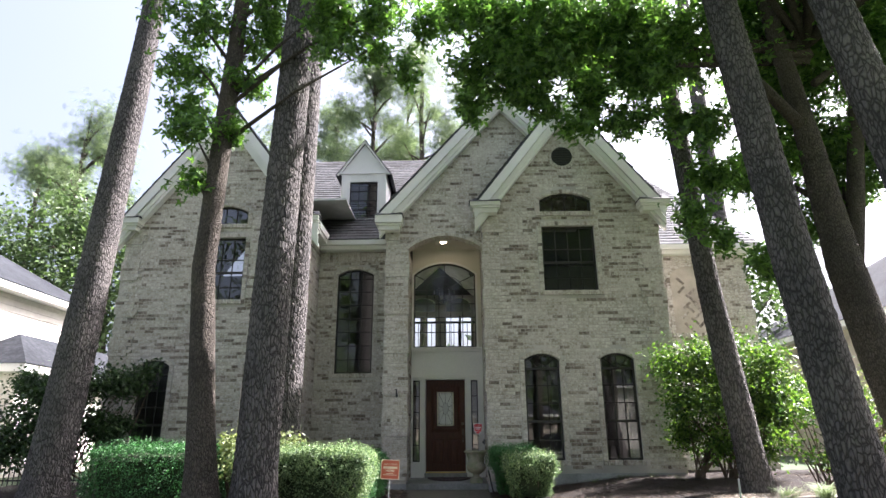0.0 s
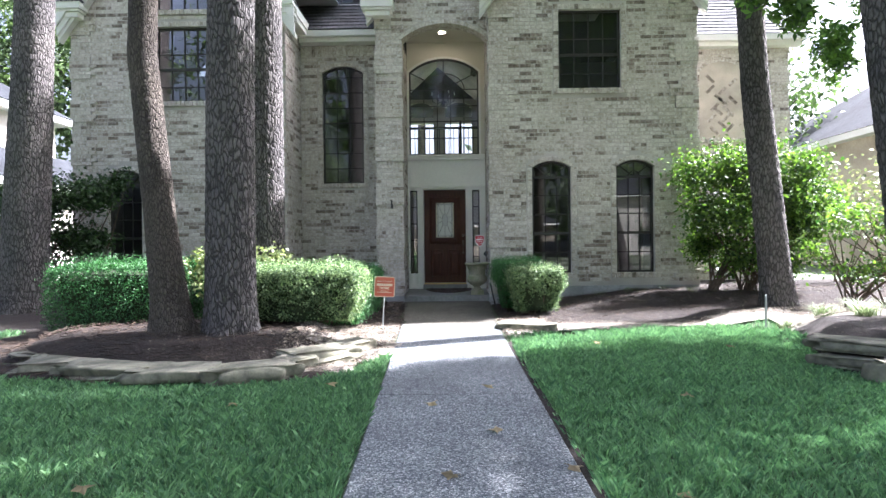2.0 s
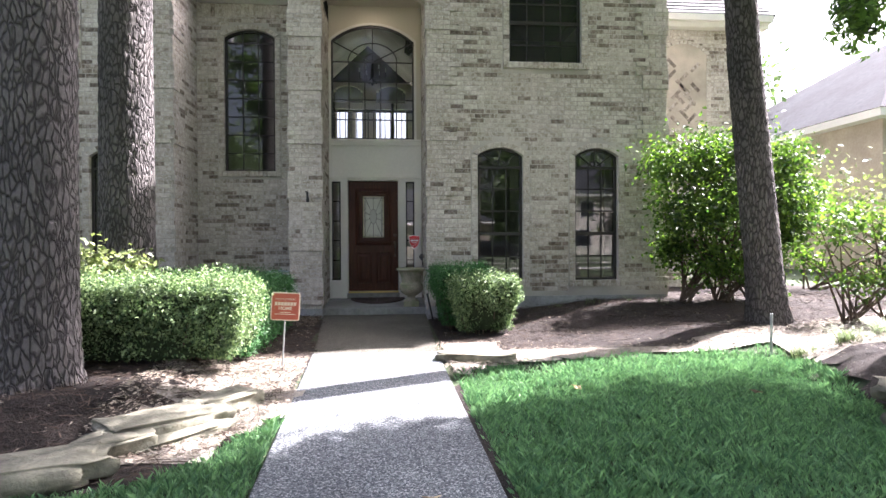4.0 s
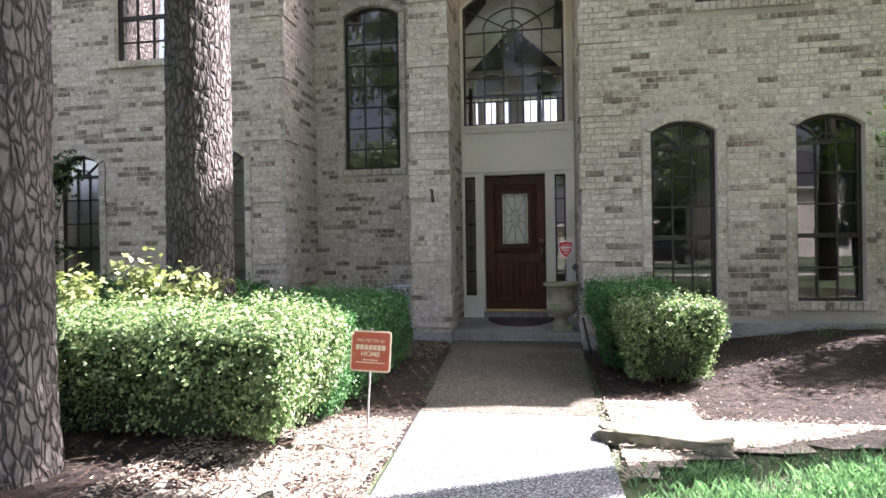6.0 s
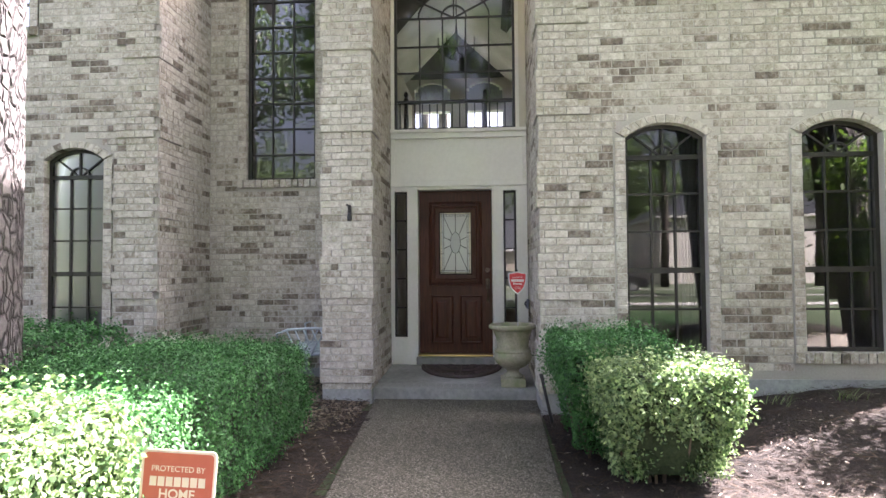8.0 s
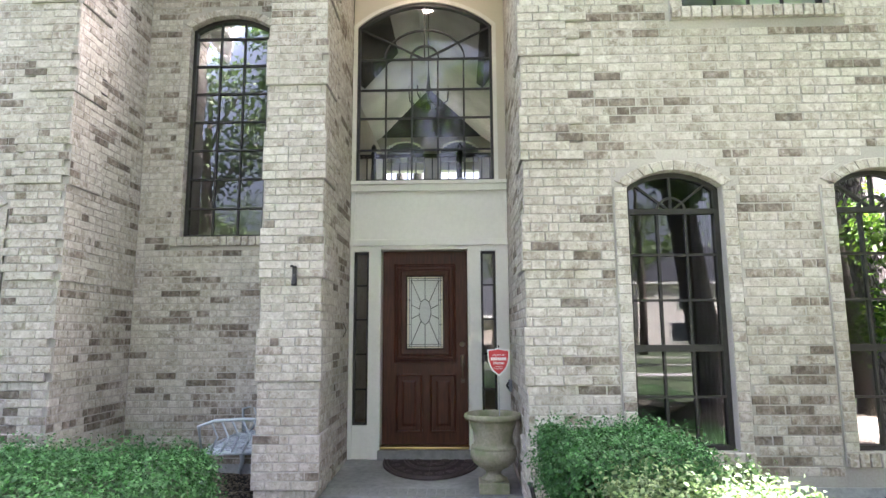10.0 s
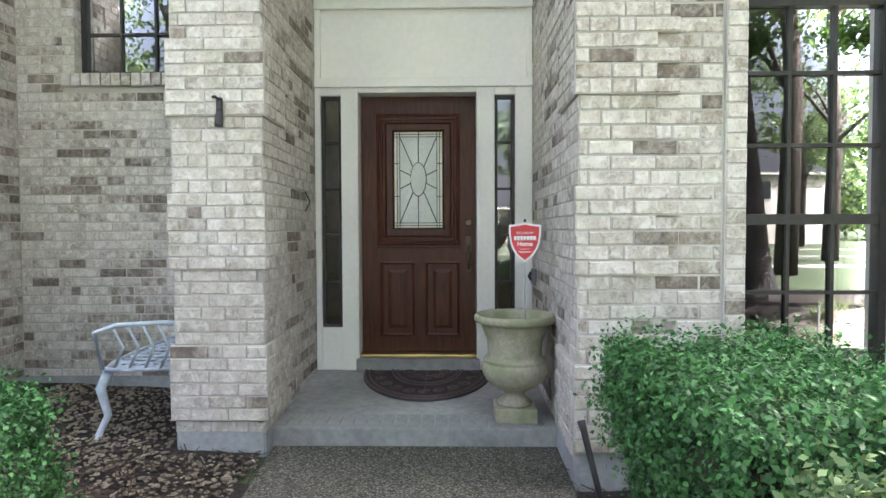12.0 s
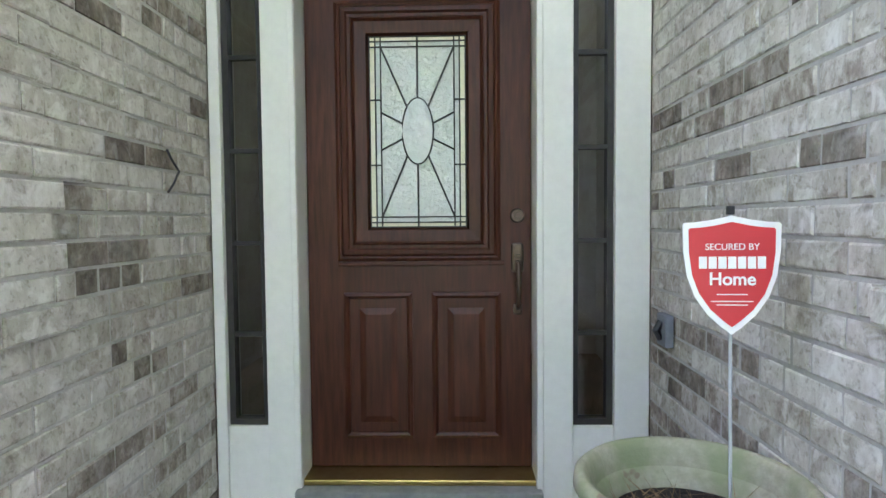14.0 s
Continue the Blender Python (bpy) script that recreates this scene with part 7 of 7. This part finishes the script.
o.matrix_world = pose(1.3, 8.2, 0.035, 0, 0, -16)
tagged(o, "flat pale stone lying at the edge of the bed", "stone")

# pebbles by the bench
M["pebble"] = surfaced("tan_river_pebbles", (0.13, 0.105, 0.072), (0.3, 0.25, 0.185), 15, 0.8, 3.0, 0.3, 0.004, vary="island")
r = random.Random(91)
verts, faces = [], []
ico = bmesh.new()
bmesh.ops.create_icosphere(ico, subdivisions=1, radius=1.0)
iv, if_ = [v.co.copy() for v in ico.verts], [[v.index for v in f.verts] for f in ico.faces]
ico.free()
while len(faces) < 3200 * len(if_):
    x, y = r.uniform(-2.6, -0.64), r.uniform(10.9, 13.2)
    if y > 11.98 and x > -1.2:
        continue
    s = r.uniform(0.006, 0.017)
    k = Matrix.Rotation(r.uniform(0, 6.28), 3, "Z") @ Matrix.Diagonal((s * r.uniform(0.8, 1.5), s, s * r.uniform(0.4, 0.7)))
    c = Vector((x, y, ground_z(x, y) + 0.008))
    i0 = len(verts)
    verts += [tuple(c + k @ (v * r.uniform(0.85, 1.1))) for v in iv]
    faces += [[i0 + i for i in f] for f in if_]
me = bpy.data.meshes.new("pebbles")
me.from_pydata(verts, [], faces)
me.materials.append(M["pebble"])
tagged(new("pebbles", me), "tan and brown river pebbles round the bench", "gravel", kind="stuff")


def lawn_here(x, y):
    wl, wr = walk_edges(y)
    if wl - 0.02 < x < wr + 0.045 or in_left_bed(x, y) or in_right_bed(x, y - 0.12):
        return False
    if x > 0.9:
        # thin and worn towards the bed by the house
        bare = (y - right_bed_edge(x) + 1.0) + 0.5 * noise.noise(Vector((x * 2.6, y * 2.6, 9)))
        return bare < 0.35 or noise.noise(Vector((x * 61, y * 61, 2))) > 1.1 * (bare - 0.35) - 0.35
    return True


def lawn(seed, count, x0, x1, y0, y1, h):
    g = np.random.default_rng(seed)
    x, y = g.uniform(x0, x1, count * 2), g.uniform(y0, y1, count * 2)
    keep = np.array([lawn_here(float(a), float(b)) for a, b in zip(x, y)])
    x, y = x[keep][:count], y[keep][:count]
    n = len(x)
    patch = np.array([noise.noise(Vector((float(a) * 2.3, float(b) * 2.3, 5))) for a, b in zip(x, y)])
    tuft = np.array([noise.noise(Vector((float(a) * 9.0, float(b) * 9.0, 11))) for a, b in zip(x, y)])
    hh = h * g.uniform(0.5, 1.25, n) * np.clip(1 + 0.5 * patch + 0.55 * tuft, 0.3, 2.0)
    a = g.uniform(0, 6.28, n)
    lean = g.uniform(0.1, 1.0, n) * hh
    w = 0.0037 * g.uniform(0.7, 1.4, n)
    z0 = np.full(n, -0.032)
    z0 += np.array([ground_z(float(p), float(q)) for p, q in zip(x, y)])
    b = g.uniform(0, 6.28, n)
    v = np.stack([np.stack([x - w * np.cos(b), y - w * np.sin(b), z0], 1), np.stack([x + w * np.cos(b), y + w * np.sin(b), z0], 1),
                  np.stack([x + lean * 0.5 * np.cos(a) + w * 0.8 * np.cos(b), y + lean * 0.5 * np.sin(a) + w * 0.8 * np.sin(b), z0 + hh * 0.75], 1),
                  np.stack([x + lean * np.cos(a), y + lean * np.sin(a), z0 + hh], 1)], 1).reshape(-1, 3)
    i = np.arange(n) * 4
    f = np.stack([i, i + 1, i + 2, i + 3], 1)
    me = bpy.data.meshes.new("grass")
    me.vertices.add(len(v))
    me.vertices.foreach_set("co", v.ravel())
    me.loops.add(f.size)
    me.loops.foreach_set("vertex_index", f.ravel().astype(np.int32))
    me.polygons.add(n)
    me.polygons.foreach_set("loop_start", (np.arange(n) * 4).astype(np.int32))
    me.polygons.foreach_set("loop_total", np.full(n, 4, np.int32))
    me.update(calc_edges=True)
    me.materials.append(M["grass"])
    return tagged(new("lawn_grass", me), "thick green lawn grass with shaded patches", "grass", kind="stuff")


scatter_strips("needle_litter", lambda x, y: in_right_bed(x, y) and y > 8.6, 9000, 0.8, 8.0, 5.0, 12.0, 0.13, 0.004, M["pine_straw"], 84, "brown pine straw over the dark mulch by the house", "pine straw")
lawn(101, 125000, -5.5, -0.05, 1.8, 7.0, 0.058)
lawn(102, 130000, 0.9, 5.0, 1.8, 8.6, 0.058)
lawn(103, 40000, -11, -4.5, 3.0, 10.5, 0.07)
lawn(104, 16000, -6, 6, -1.5, 1.8, 0.06)

# trimmed soil edge between walk and lawn
bm = bmesh.new()
prev = None
for k in range(47):
    y = -2.0 + 0.2 * k
    xr = walk_edges(y)[1]
    cur = [bm.verts.new((xr + 0.002, y, -0.012)), bm.verts.new((xr + 0.05 + 0.02 * noise.noise(Vector((y * 4, 0, 0))), y, 0.004 + 0.006 * noise.noise(Vector((y * 9, 3, 0))))), bm.verts.new((xr + 0.075, y, -0.03))]
    if prev:
        bm.faces.new((prev[0], prev[1], cur[1], cur[0])), bm.faces.new((prev[1], prev[2], cur[2], cur[1]))
    prev = cur
tagged(part("ground_edge", bm, M["mulch"], None, "", True), "narrow dark soil edge trimmed along the walk", "soil edge", kind="structure")

# fallen leaves on lawn and walk
M["dead_leaf"] = surfaced("dry_fallen_leaves", (0.3, 0.24, 0.13), (0.5, 0.42, 0.25), 20, 0.8, 3.0, 0.3, 0.003, vary="object")
LEAVES = [(-1.3, 3.0, 20), (-1.15, 4.4, 140), (-2.4, 3.6, 60), (0.95, 3.3, 80), (1.35, 2.9, 200), (0.6, 3.9, 10), (0.35, 3.2, 310), (2.6, 3.4, 45), (0.2, 4.5, 250), (0.62, 5.0, 100), (2.0, 4.6, 10), (3.2, 6.6, 80), (-0.6, 5.0, 33), (1.9, 6.9, 12), (-3.6, 4.6, 0)]
for k, (x, y, rot) in enumerate(LEAVES):
    bm = bmesh.new()
    c = bm.verts.new((0, 0, 0.008))
    ring = []
    for i in range(10):
        a = 2 * math.pi * i / 10
        rr = 0.055 if i % 2 == 0 else 0.024
        ring.append(bm.verts.new((rr * math.cos(a), rr * math.sin(a), 0.012 * math.cos(a * 2 + k))))
    for i in range(10):
        bm.faces.new((c, ring[i], ring[(i + 1) % 10]))
    bmesh.ops.solidify(bm, geom=bm.faces[:], thickness=0.0015)
    o = part("fallen_leaf", bm, M["dead_leaf"])
    o.matrix_world = pose(x, y, 0.012 if on_walk(x, y) else 0.035, 6, 4, rot)
    tagged(o, "dry tan star-shaped fallen leaf on the ground", "leaf", group="fallen leaves")

# thin marker stake in the right bed
bm = bmesh.new()
add_tube(bm, [(0, 0, -0.05), (0.005, 0, 0.42)], 0.014, 8)
o = part("marker_stake", bm, M["stake"])
o.location = (4.35, 8.15, ground_z(4.35, 8.15))
tagged(o, "thin grey stake standing in the mulched bed", "stake")
for w_ in (wall_entry, wall_pier_in, wall_porch_right, wall_right, wall_mid, wall_left_side):
    w_.lay_single()

# ---- neighbours, far trees, street ----
M["siding"] = surfaced("cream_lap_siding", (0.6, 0.57, 0.5), (0.68, 0.65, 0.58), 6, 0.7, 0.8, 0.1, 0.003, amount=0.15)
M["far_brick"] = surfaced("pale_far_brick", (0.42, 0.36, 0.29), (0.52, 0.46, 0.38), 14, 0.9, 0.8, 0.3, 0.01)
M["far_shingle"] = surfaced("blue_grey_far_shingles", (0.022, 0.024, 0.028), (0.05, 0.053, 0.06), 8, 0.95, 0.8, 0.3, 0.01, spec=0.1)
M["asphalt"] = surfaced("grey_asphalt", (0.045, 0.045, 0.047), (0.085, 0.085, 0.086), 90, 0.9, 0.5, 0.4, 0.004)
M["kerb"] = surfaced("concrete_kerb", (0.34, 0.33, 0.31), (0.44, 0.43, 0.4), 20, 0.9, 1.0, 0.3, 0.004)


def hip_roof_bm(x0, x1, y0, y1, z, rise, over=0.45):
    bm = bmesh.new()
    a, b, c, d = x0 - over, x1 + over, y0 - over, y1 + over
    long_x = (b - a) >= (d - c)
    h = min(b - a, d - c) / 2
    r0, r1 = ((a + h, (c + d) / 2), (b - h, (c + d) / 2)) if long_x else (((a + b) / 2, c + h), ((a + b) / 2, d - h))
    v = [bm.verts.new(p) for p in ((a, c, z), (b, c, z), (b, d, z), (a, d, z), (*r0, z + rise), (*r1, z + rise))]
    faces = ((0, 1, 5, 4), (2, 3, 4, 5), (1, 2, 5), (3, 0, 4)) if long_x else ((0, 1, 4), (2, 3, 5), (1, 2, 5, 4), (3, 0, 4, 5))
    for f in faces:
        bm.faces.new([v[i] for i in f])
    bm.faces.new([v[i] for i in (3, 2, 1, 0)])
    bmesh.ops.recalc_face_normals(bm, faces=bm.faces[:])
    return bm


def house(label, x0, x1, y0, y1, z, rise, wall, windows, siding=False):
    """A plain neighbour house: walls, fascia, hip roof, framed windows. windows: (face, along, sill, width, height)."""
    h = thing("neighbour_house", label, "house")
    if siding:
        n = int(z / 0.2)
        part("wall", box_bm(x0 + 0.03, x1 - 0.03, y0 + 0.03, y1 - 0.03, -0.1, z), wall, h)
        for k in range(n):
            bm = bmesh.new()
            for s, q in ((x1 - 0.03, 1),):
                v = [bm.verts.new(p) for p in ((s, y0, k * 0.2), (s, y1, k * 0.2), (s, y1, k * 0.2 + 0.2), (s, y0, k * 0.2 + 0.2), (s + 0.03, y0, k * 0.2), (s + 0.03, y1, k * 0.2), (s + 0.012, y1, k * 0.2 + 0.2), (s + 0.012, y0, k * 0.2 + 0.2))]
                for f in ((4, 5, 6, 7), (0, 1, 5, 4), (3, 7, 6, 2), (0, 4, 7, 3), (1, 2, 6, 5)):
                    bm.faces.new([v[i] for i in f])
            part("siding_board", bm, wall, h)
    else:
        part("wall", box_bm(x0, x1, y0, y1, -0.1, z), wall, h)
    part("roof", hip_roof_bm(x0, x1, y0, y1, z + 0.12, rise), M["far_shingle"], h)
    part("fascia", box_bm(x0 - 0.42, x1 + 0.42, y0 - 0.42, y1 + 0.42, z - 0.1, z + 0.115), M["white_trim"], h)
    for face, u, s, w, hh in windows:
        win = thing("window", "", "")
        win.parent = h
        for nm, g, dep, mm in (("frame", 0.09, 0.05, M["white_trim"]), ("pane", 0.0, 0.06, M["glass_far"])):
            if face == "front":
                b = box_bm(u - w / 2 - g, u + w / 2 + g, y0 - dep, y0 + 0.01, s - g, s + hh + g)
            elif face == "back":
                b = box_bm(u - w / 2 - g, u + w / 2 + g, y1 - 0.01, y1 + dep, s - g, s + hh + g)
            else:
                b = box_bm(x1 - 0.02, x1 + dep, u - w / 2 - g, u + w / 2 + g, s - g, s + hh + g)
            part(nm, b, mm, win)
    return h


M["glass_far"] = mat("dark_far_window_glass", (0.02, 0.024, 0.028), 0.05, 0, 0.8)
house("cream lap-sided neighbour house with grey shingle roof", -23.0, -13.3, 12.5, 20.6, 5.45, 2.9, M["siding"], [("side", 15.2, 3.7, 0.9, 1.3), ("front", -16.0, 1.0, 1.0, 1.5)], True)
house("low garage wing of the cream neighbour house", -13.2, -11.6, 15.5, 22.0, 2.9, 1.0, M["siding"], [])
house("pale brick neighbour house with dark hip roof", 13.8, 26.0, 17.5, 30.0, 4.6, 4.2, M["far_brick"], [("front", 17.0, 1.0, 1.2, 1.6)])
house("single-storey brick house across the street", -9.0, 9.5, -44.0, -33.0, 3.0, 3.6, M["far_brick"], [("back", -5.0, 0.8, 1.8, 1.5), ("back", 0.0, 0.3, 1.1, 2.1), ("back", 5.0, 0.8, 1.8, 1.5)])
house("two-storey pale house across the street", 15.0, 30.0, -46.0, -34.0, 5.6, 3.8, M["siding"], [("back", 18.5, 0.8, 1.6, 1.5), ("back", 24.0, 0.8, 1.6, 1.5), ("back", 19.0, 3.6, 1.2, 1.4), ("back", 25.0, 3.6, 1.2, 1.4)])
house("brick house further along the street", -34.0, -17.0, -45.0, -34.0, 3.2, 3.6, M["far_brick"], [("back", -28.0, 0.8, 1.8, 1.5), ("back", -22.0, 0.8, 1.8, 1.5)])

# street, kerbs, drive
bm = bmesh.new()
add_box(bm, -200, 200, -20.5, -12.2, -0.2, -0.09)
tagged(part("road", bm, M["asphalt"]), "plain grey asphalt residential street", "road", kind="structure")
for y0, y1 in ((-12.2, -12.02), (-20.68, -20.5)):
    tagged(part("kerb", box_bm(-200, 200, y0, y1, -0.25, 0.03, 0.02), M["kerb"]), "concrete kerb along the street", "kerb", kind="structure")
tagged(part("pavement", box_bm(-200, 200, -6.2, -4.9, -0.1, 0.0, 0.01), M["kerb"]), "concrete pavement slab beyond the lawn", "pavement", kind="structure")

# parked car across the street
car = thing("parked_car", "dark parked saloon car at the far kerb", "car", at=(7.6, -19.2, -0.09))
M["car_paint"] = mat("black_car_paint", (0.012, 0.012, 0.014), 0.18, 0, 0.6)
M["tyre"] = mat("tyre_rubber", (0.02, 0.02, 0.02), 0.85)
M["rim"] = mat("alloy_rim", (0.5, 0.5, 0.52), 0.3, 0.9)
bm = bmesh.new()
add_prism(bm, [(-2.25, 0.3), (2.25, 0.3), (2.28, 0.6), (2.15, 0.82), (1.2, 0.95), (0.55, 1.4), (-0.9, 1.42), (-1.65, 0.98), (-2.2, 0.9), (-2.28, 0.6)], -0.88, 0.88)
bmesh.ops.bevel(bm, geom=bm.edges[:], offset=0.05, segments=2, affect="EDGES")
part("body", bm, M["car_paint"], car)
bm = bmesh.new()
add_prism(bm, [(1.05, 0.98), (0.5, 1.35), (-0.85, 1.36), (-1.45, 1.0)], -0.885, 0.885)
part("side_window", bm, M["glass_far"], car)
for x in (-1.4, 1.4):
    for y in (-0.8, 0.8):
        for nm, r_, d_, mm in (("tyre", 0.33, 0.2, M["tyre"]), ("rim", 0.21, 0.215, M["rim"])):
            bm = bmesh.new()
            bmesh.ops.create_cone(bm, cap_ends=True, segments=24, radius1=r_, radius2=r_, depth=d_, matrix=Matrix.Translation((x, y, 0.33)) @ Matrix.Rotation(radians(90), 4, "X"))
            part(nm, bm, mm, car)

# iron fence by the left neighbour
fence = thing("iron_fence", "black iron picket fence at the side yard", "fence", at=(-12.5, 12.6, 0.0))
for z in (0.18, 1.3):
    part("rail", box_bm(0, 4.9, -0.015, 0.015, z, z + 0.035), M["black"], fence)
for k in range(45):
    x = 0.05 + 0.11 * k
    part("picket", box_bm(x - 0.008, x + 0.008, -0.008, 0.008, -0.05, 1.48), M["black"], fence)

M["leaf_far"] = leaf_mat("far_tree_leaves", (0.035, 0.06, 0.022), (0.1, 0.15, 0.055), 0.35)
M["leaf_far_pine"] = leaf_mat("far_pine_needles", (0.07, 0.1, 0.05), (0.16, 0.21, 0.1), 0.4)


def far_tree(label, x, y, h, clumps, r0, leaf, mat_name, seed, per=55, shape="diamond", name="background_tree"):
    """A tree further off: trunk, limbs into each clump, and a ragged crown."""
    t = thing(name, label, "tree", group="background trees", at=(0, 0, 0))
    bm = bmesh.new()
    add_tube(bm, [(x, y, -0.1), (x + 0.15, y, h * 0.4), (x - 0.1, y, h * 0.75), (x, y, h)], [r0, r0 * 0.8, r0 * 0.55, r0 * 0.15], 12)
    part("trunk", bm, M["gum_bark"], t, "", True)
    for cx, cy, cz, r_ in clumps:
        zt = min(max(cz - r_ * 1.2, h * 0.3), h * 0.95)
        limb(t, [(x, y, zt), ((x + cx) / 2, (y + cy) / 2, (zt + cz) / 2 + 0.2), (cx, cy, cz)], [r0 * 0.3, r0 * 0.2, 0.03], M["gum_bark"])
    P, N = clump_points(clumps, per, seed, 0.3)
    leaves_mesh("crown", P, N, leaf, shape, M[mat_name], t, seed + 1, 0.8)
    return t


far_tree("broad dark oak beyond the neighbour's roof", -16.5, 27.0, 10.0, [(-18.5, 26, 11.0, 2.6), (-16.0, 26.5, 10.3, 2.4), (-14.2, 26, 8.6, 2.2), (-20.2, 26, 8.6, 2.4), (-17.0, 26, 7.8, 2.5), (-14.6, 26, 6.0, 2.1), (-21.8, 26.5, 9.6, 2.4), (-12.6, 26.5, 6.2, 1.7), (-18.8, 26, 6.0, 2.2)], 0.4, 0.24, "leaf_far", 201, 330)
rt = random.Random(12)
for k, (x, y, h) in enumerate(((-21.0, 30, 19.5), (-25.5, 33, 19), (-4.6, 33, 24.5), (-1.6, 34, 27.5), (-7.6, 36, 24), (1.6, 36, 26), (-11.5, 34, 20), (6.0, 40, 24), (-3.0, 39, 26))):
    cl = []
    for i in range(17):
        a, f = rt.uniform(0, 6.28), rt.uniform(0, 1)
        z = h * (0.58 + 0.42 * f)
        d = (1 - f) * 3.0 + 0.5
        cl.append((x + d * math.cos(a), y + d * math.sin(a), z, rt.uniform(0.75, 1.4)))
    far_tree("tall thin-crowned pine behind the house", x, y, h, cl, 0.26, 0.42, "leaf_far_pine", 210 + 2 * k, 210, "needle", "background_pine")
far_tree("leafy tree beyond the brick neighbour house", 13.0, 26.0, 8.0, [(12.5, 26, 8, 2.0), (14.5, 25.5, 7, 1.9), (11.0, 27, 6.5, 1.8), (13, 26, 5.5, 1.8), (10.5, 24, 4.0, 1.4)], 0.3, 0.26, "leaf_far", 231, 200)
far_tree("leafy tree at the end of the side yard", 21.0, 12.0, 9.0, [(20, 12, 9, 2.3), (22, 13, 8, 2.2), (19, 11, 6.5, 2.0), (22, 11, 6, 2.0), (21, 13, 11, 2.0)], 0.35, 0.26, "leaf_far", 233, 200)
for k, (x, y, h) in enumerate(((-9.5, -3.0, 11), (9.5, -2.0, 12), (-3.2, -9.5, 12), (4.6, -8.5, 12.5), (-16, -10, 12), (15, -9, 12), (-8, -26, 12), (3, -27, 12), (13, -26, 13), (-20, -27, 12), (24, -27, 12))):
    cl = [(x + rt.uniform(-2.6, 2.6), y + rt.uniform(-2.2, 2.2), h * rt.uniform(0.5, 1.05), rt.uniform(1.2, 1.9)) for i in range(9)]
    far_tree("shade tree along the street verge", x, y, h, cl, 0.3, 0.22, "leaf_far", 240 + 2 * k, 170)

# far line of trees that closes the view all round
bm_p, bm_n = [], []
for k in range(130):
    a = 2 * math.pi * k / 130 + rt.uniform(-0.02, 0.02)
    d = rt.uniform(62, 80)
    bm_p.append((d * math.cos(a), d * math.sin(a), rt.uniform(1.5, 7.0), rt.uniform(3.5, 5.5)))
for k in range(60):
    bm_p.append((rt.uniform(-70, 70), rt.uniform(-75, -55), rt.uniform(5.0, 15.0), rt.uniform(3.5, 5.5)))
P, N = clump_points(bm_p, 22, 301, 0.2)
tagged(leaves_mesh("far_woods", P, N, 0.9, "diamond", M["leaf_far"], None, 302, 0.9), "far line of trees round the houses", "trees", kind="stuff")

# herringbone panel in the set-back wall
panel_c = (6.35, Y_S - 0.016)
for k, (x, z, ang) in enumerate([(6.12 + 0.0, 4.78, 45), (6.12, 4.55, -45), (6.62, 4.7, -45), (6.3, 4.35, 45), (6.47, 4.2, -45), (6.3, 4.05, 45), (6.47, 3.9, -45), (6.38, 4.5, -45), (6.38, 4.28, 45), (6.38, 3.75, 45), (6.15, 3.9, -45), (6.62, 4.3, 45), (6.55, 3.68, -45), (6.2, 3.62, 45), (6.55, 4.02, 45), (6.22, 4.15, -45)]):
    bm = box_bm(-0.115, 0.115, -0.012, 0.02, -0.033, 0.033, 0.003)
    o = part("brick", bm, M["brick_dark_object"], wall_setback.ob)
    o.matrix_local = Matrix.Translation((x, panel_c[1], z)) @ Matrix.Rotation(radians(ang), 4, "Y")
op_p = Opening(5.88, 6.86, 3.45, 4.95, 0.22)
o = outline(op_p, 0.0)
bm = bmesh.new()
add_prism(bm, o, Y_S - 0.02, Y_S - 0.002)
part("panel_face", bm, M["stucco_panel"], wall_setback.ob, "pale recessed panel with herringbone brick pattern")
surround(wall_setback, op_p, sill=True, depth=0.0)
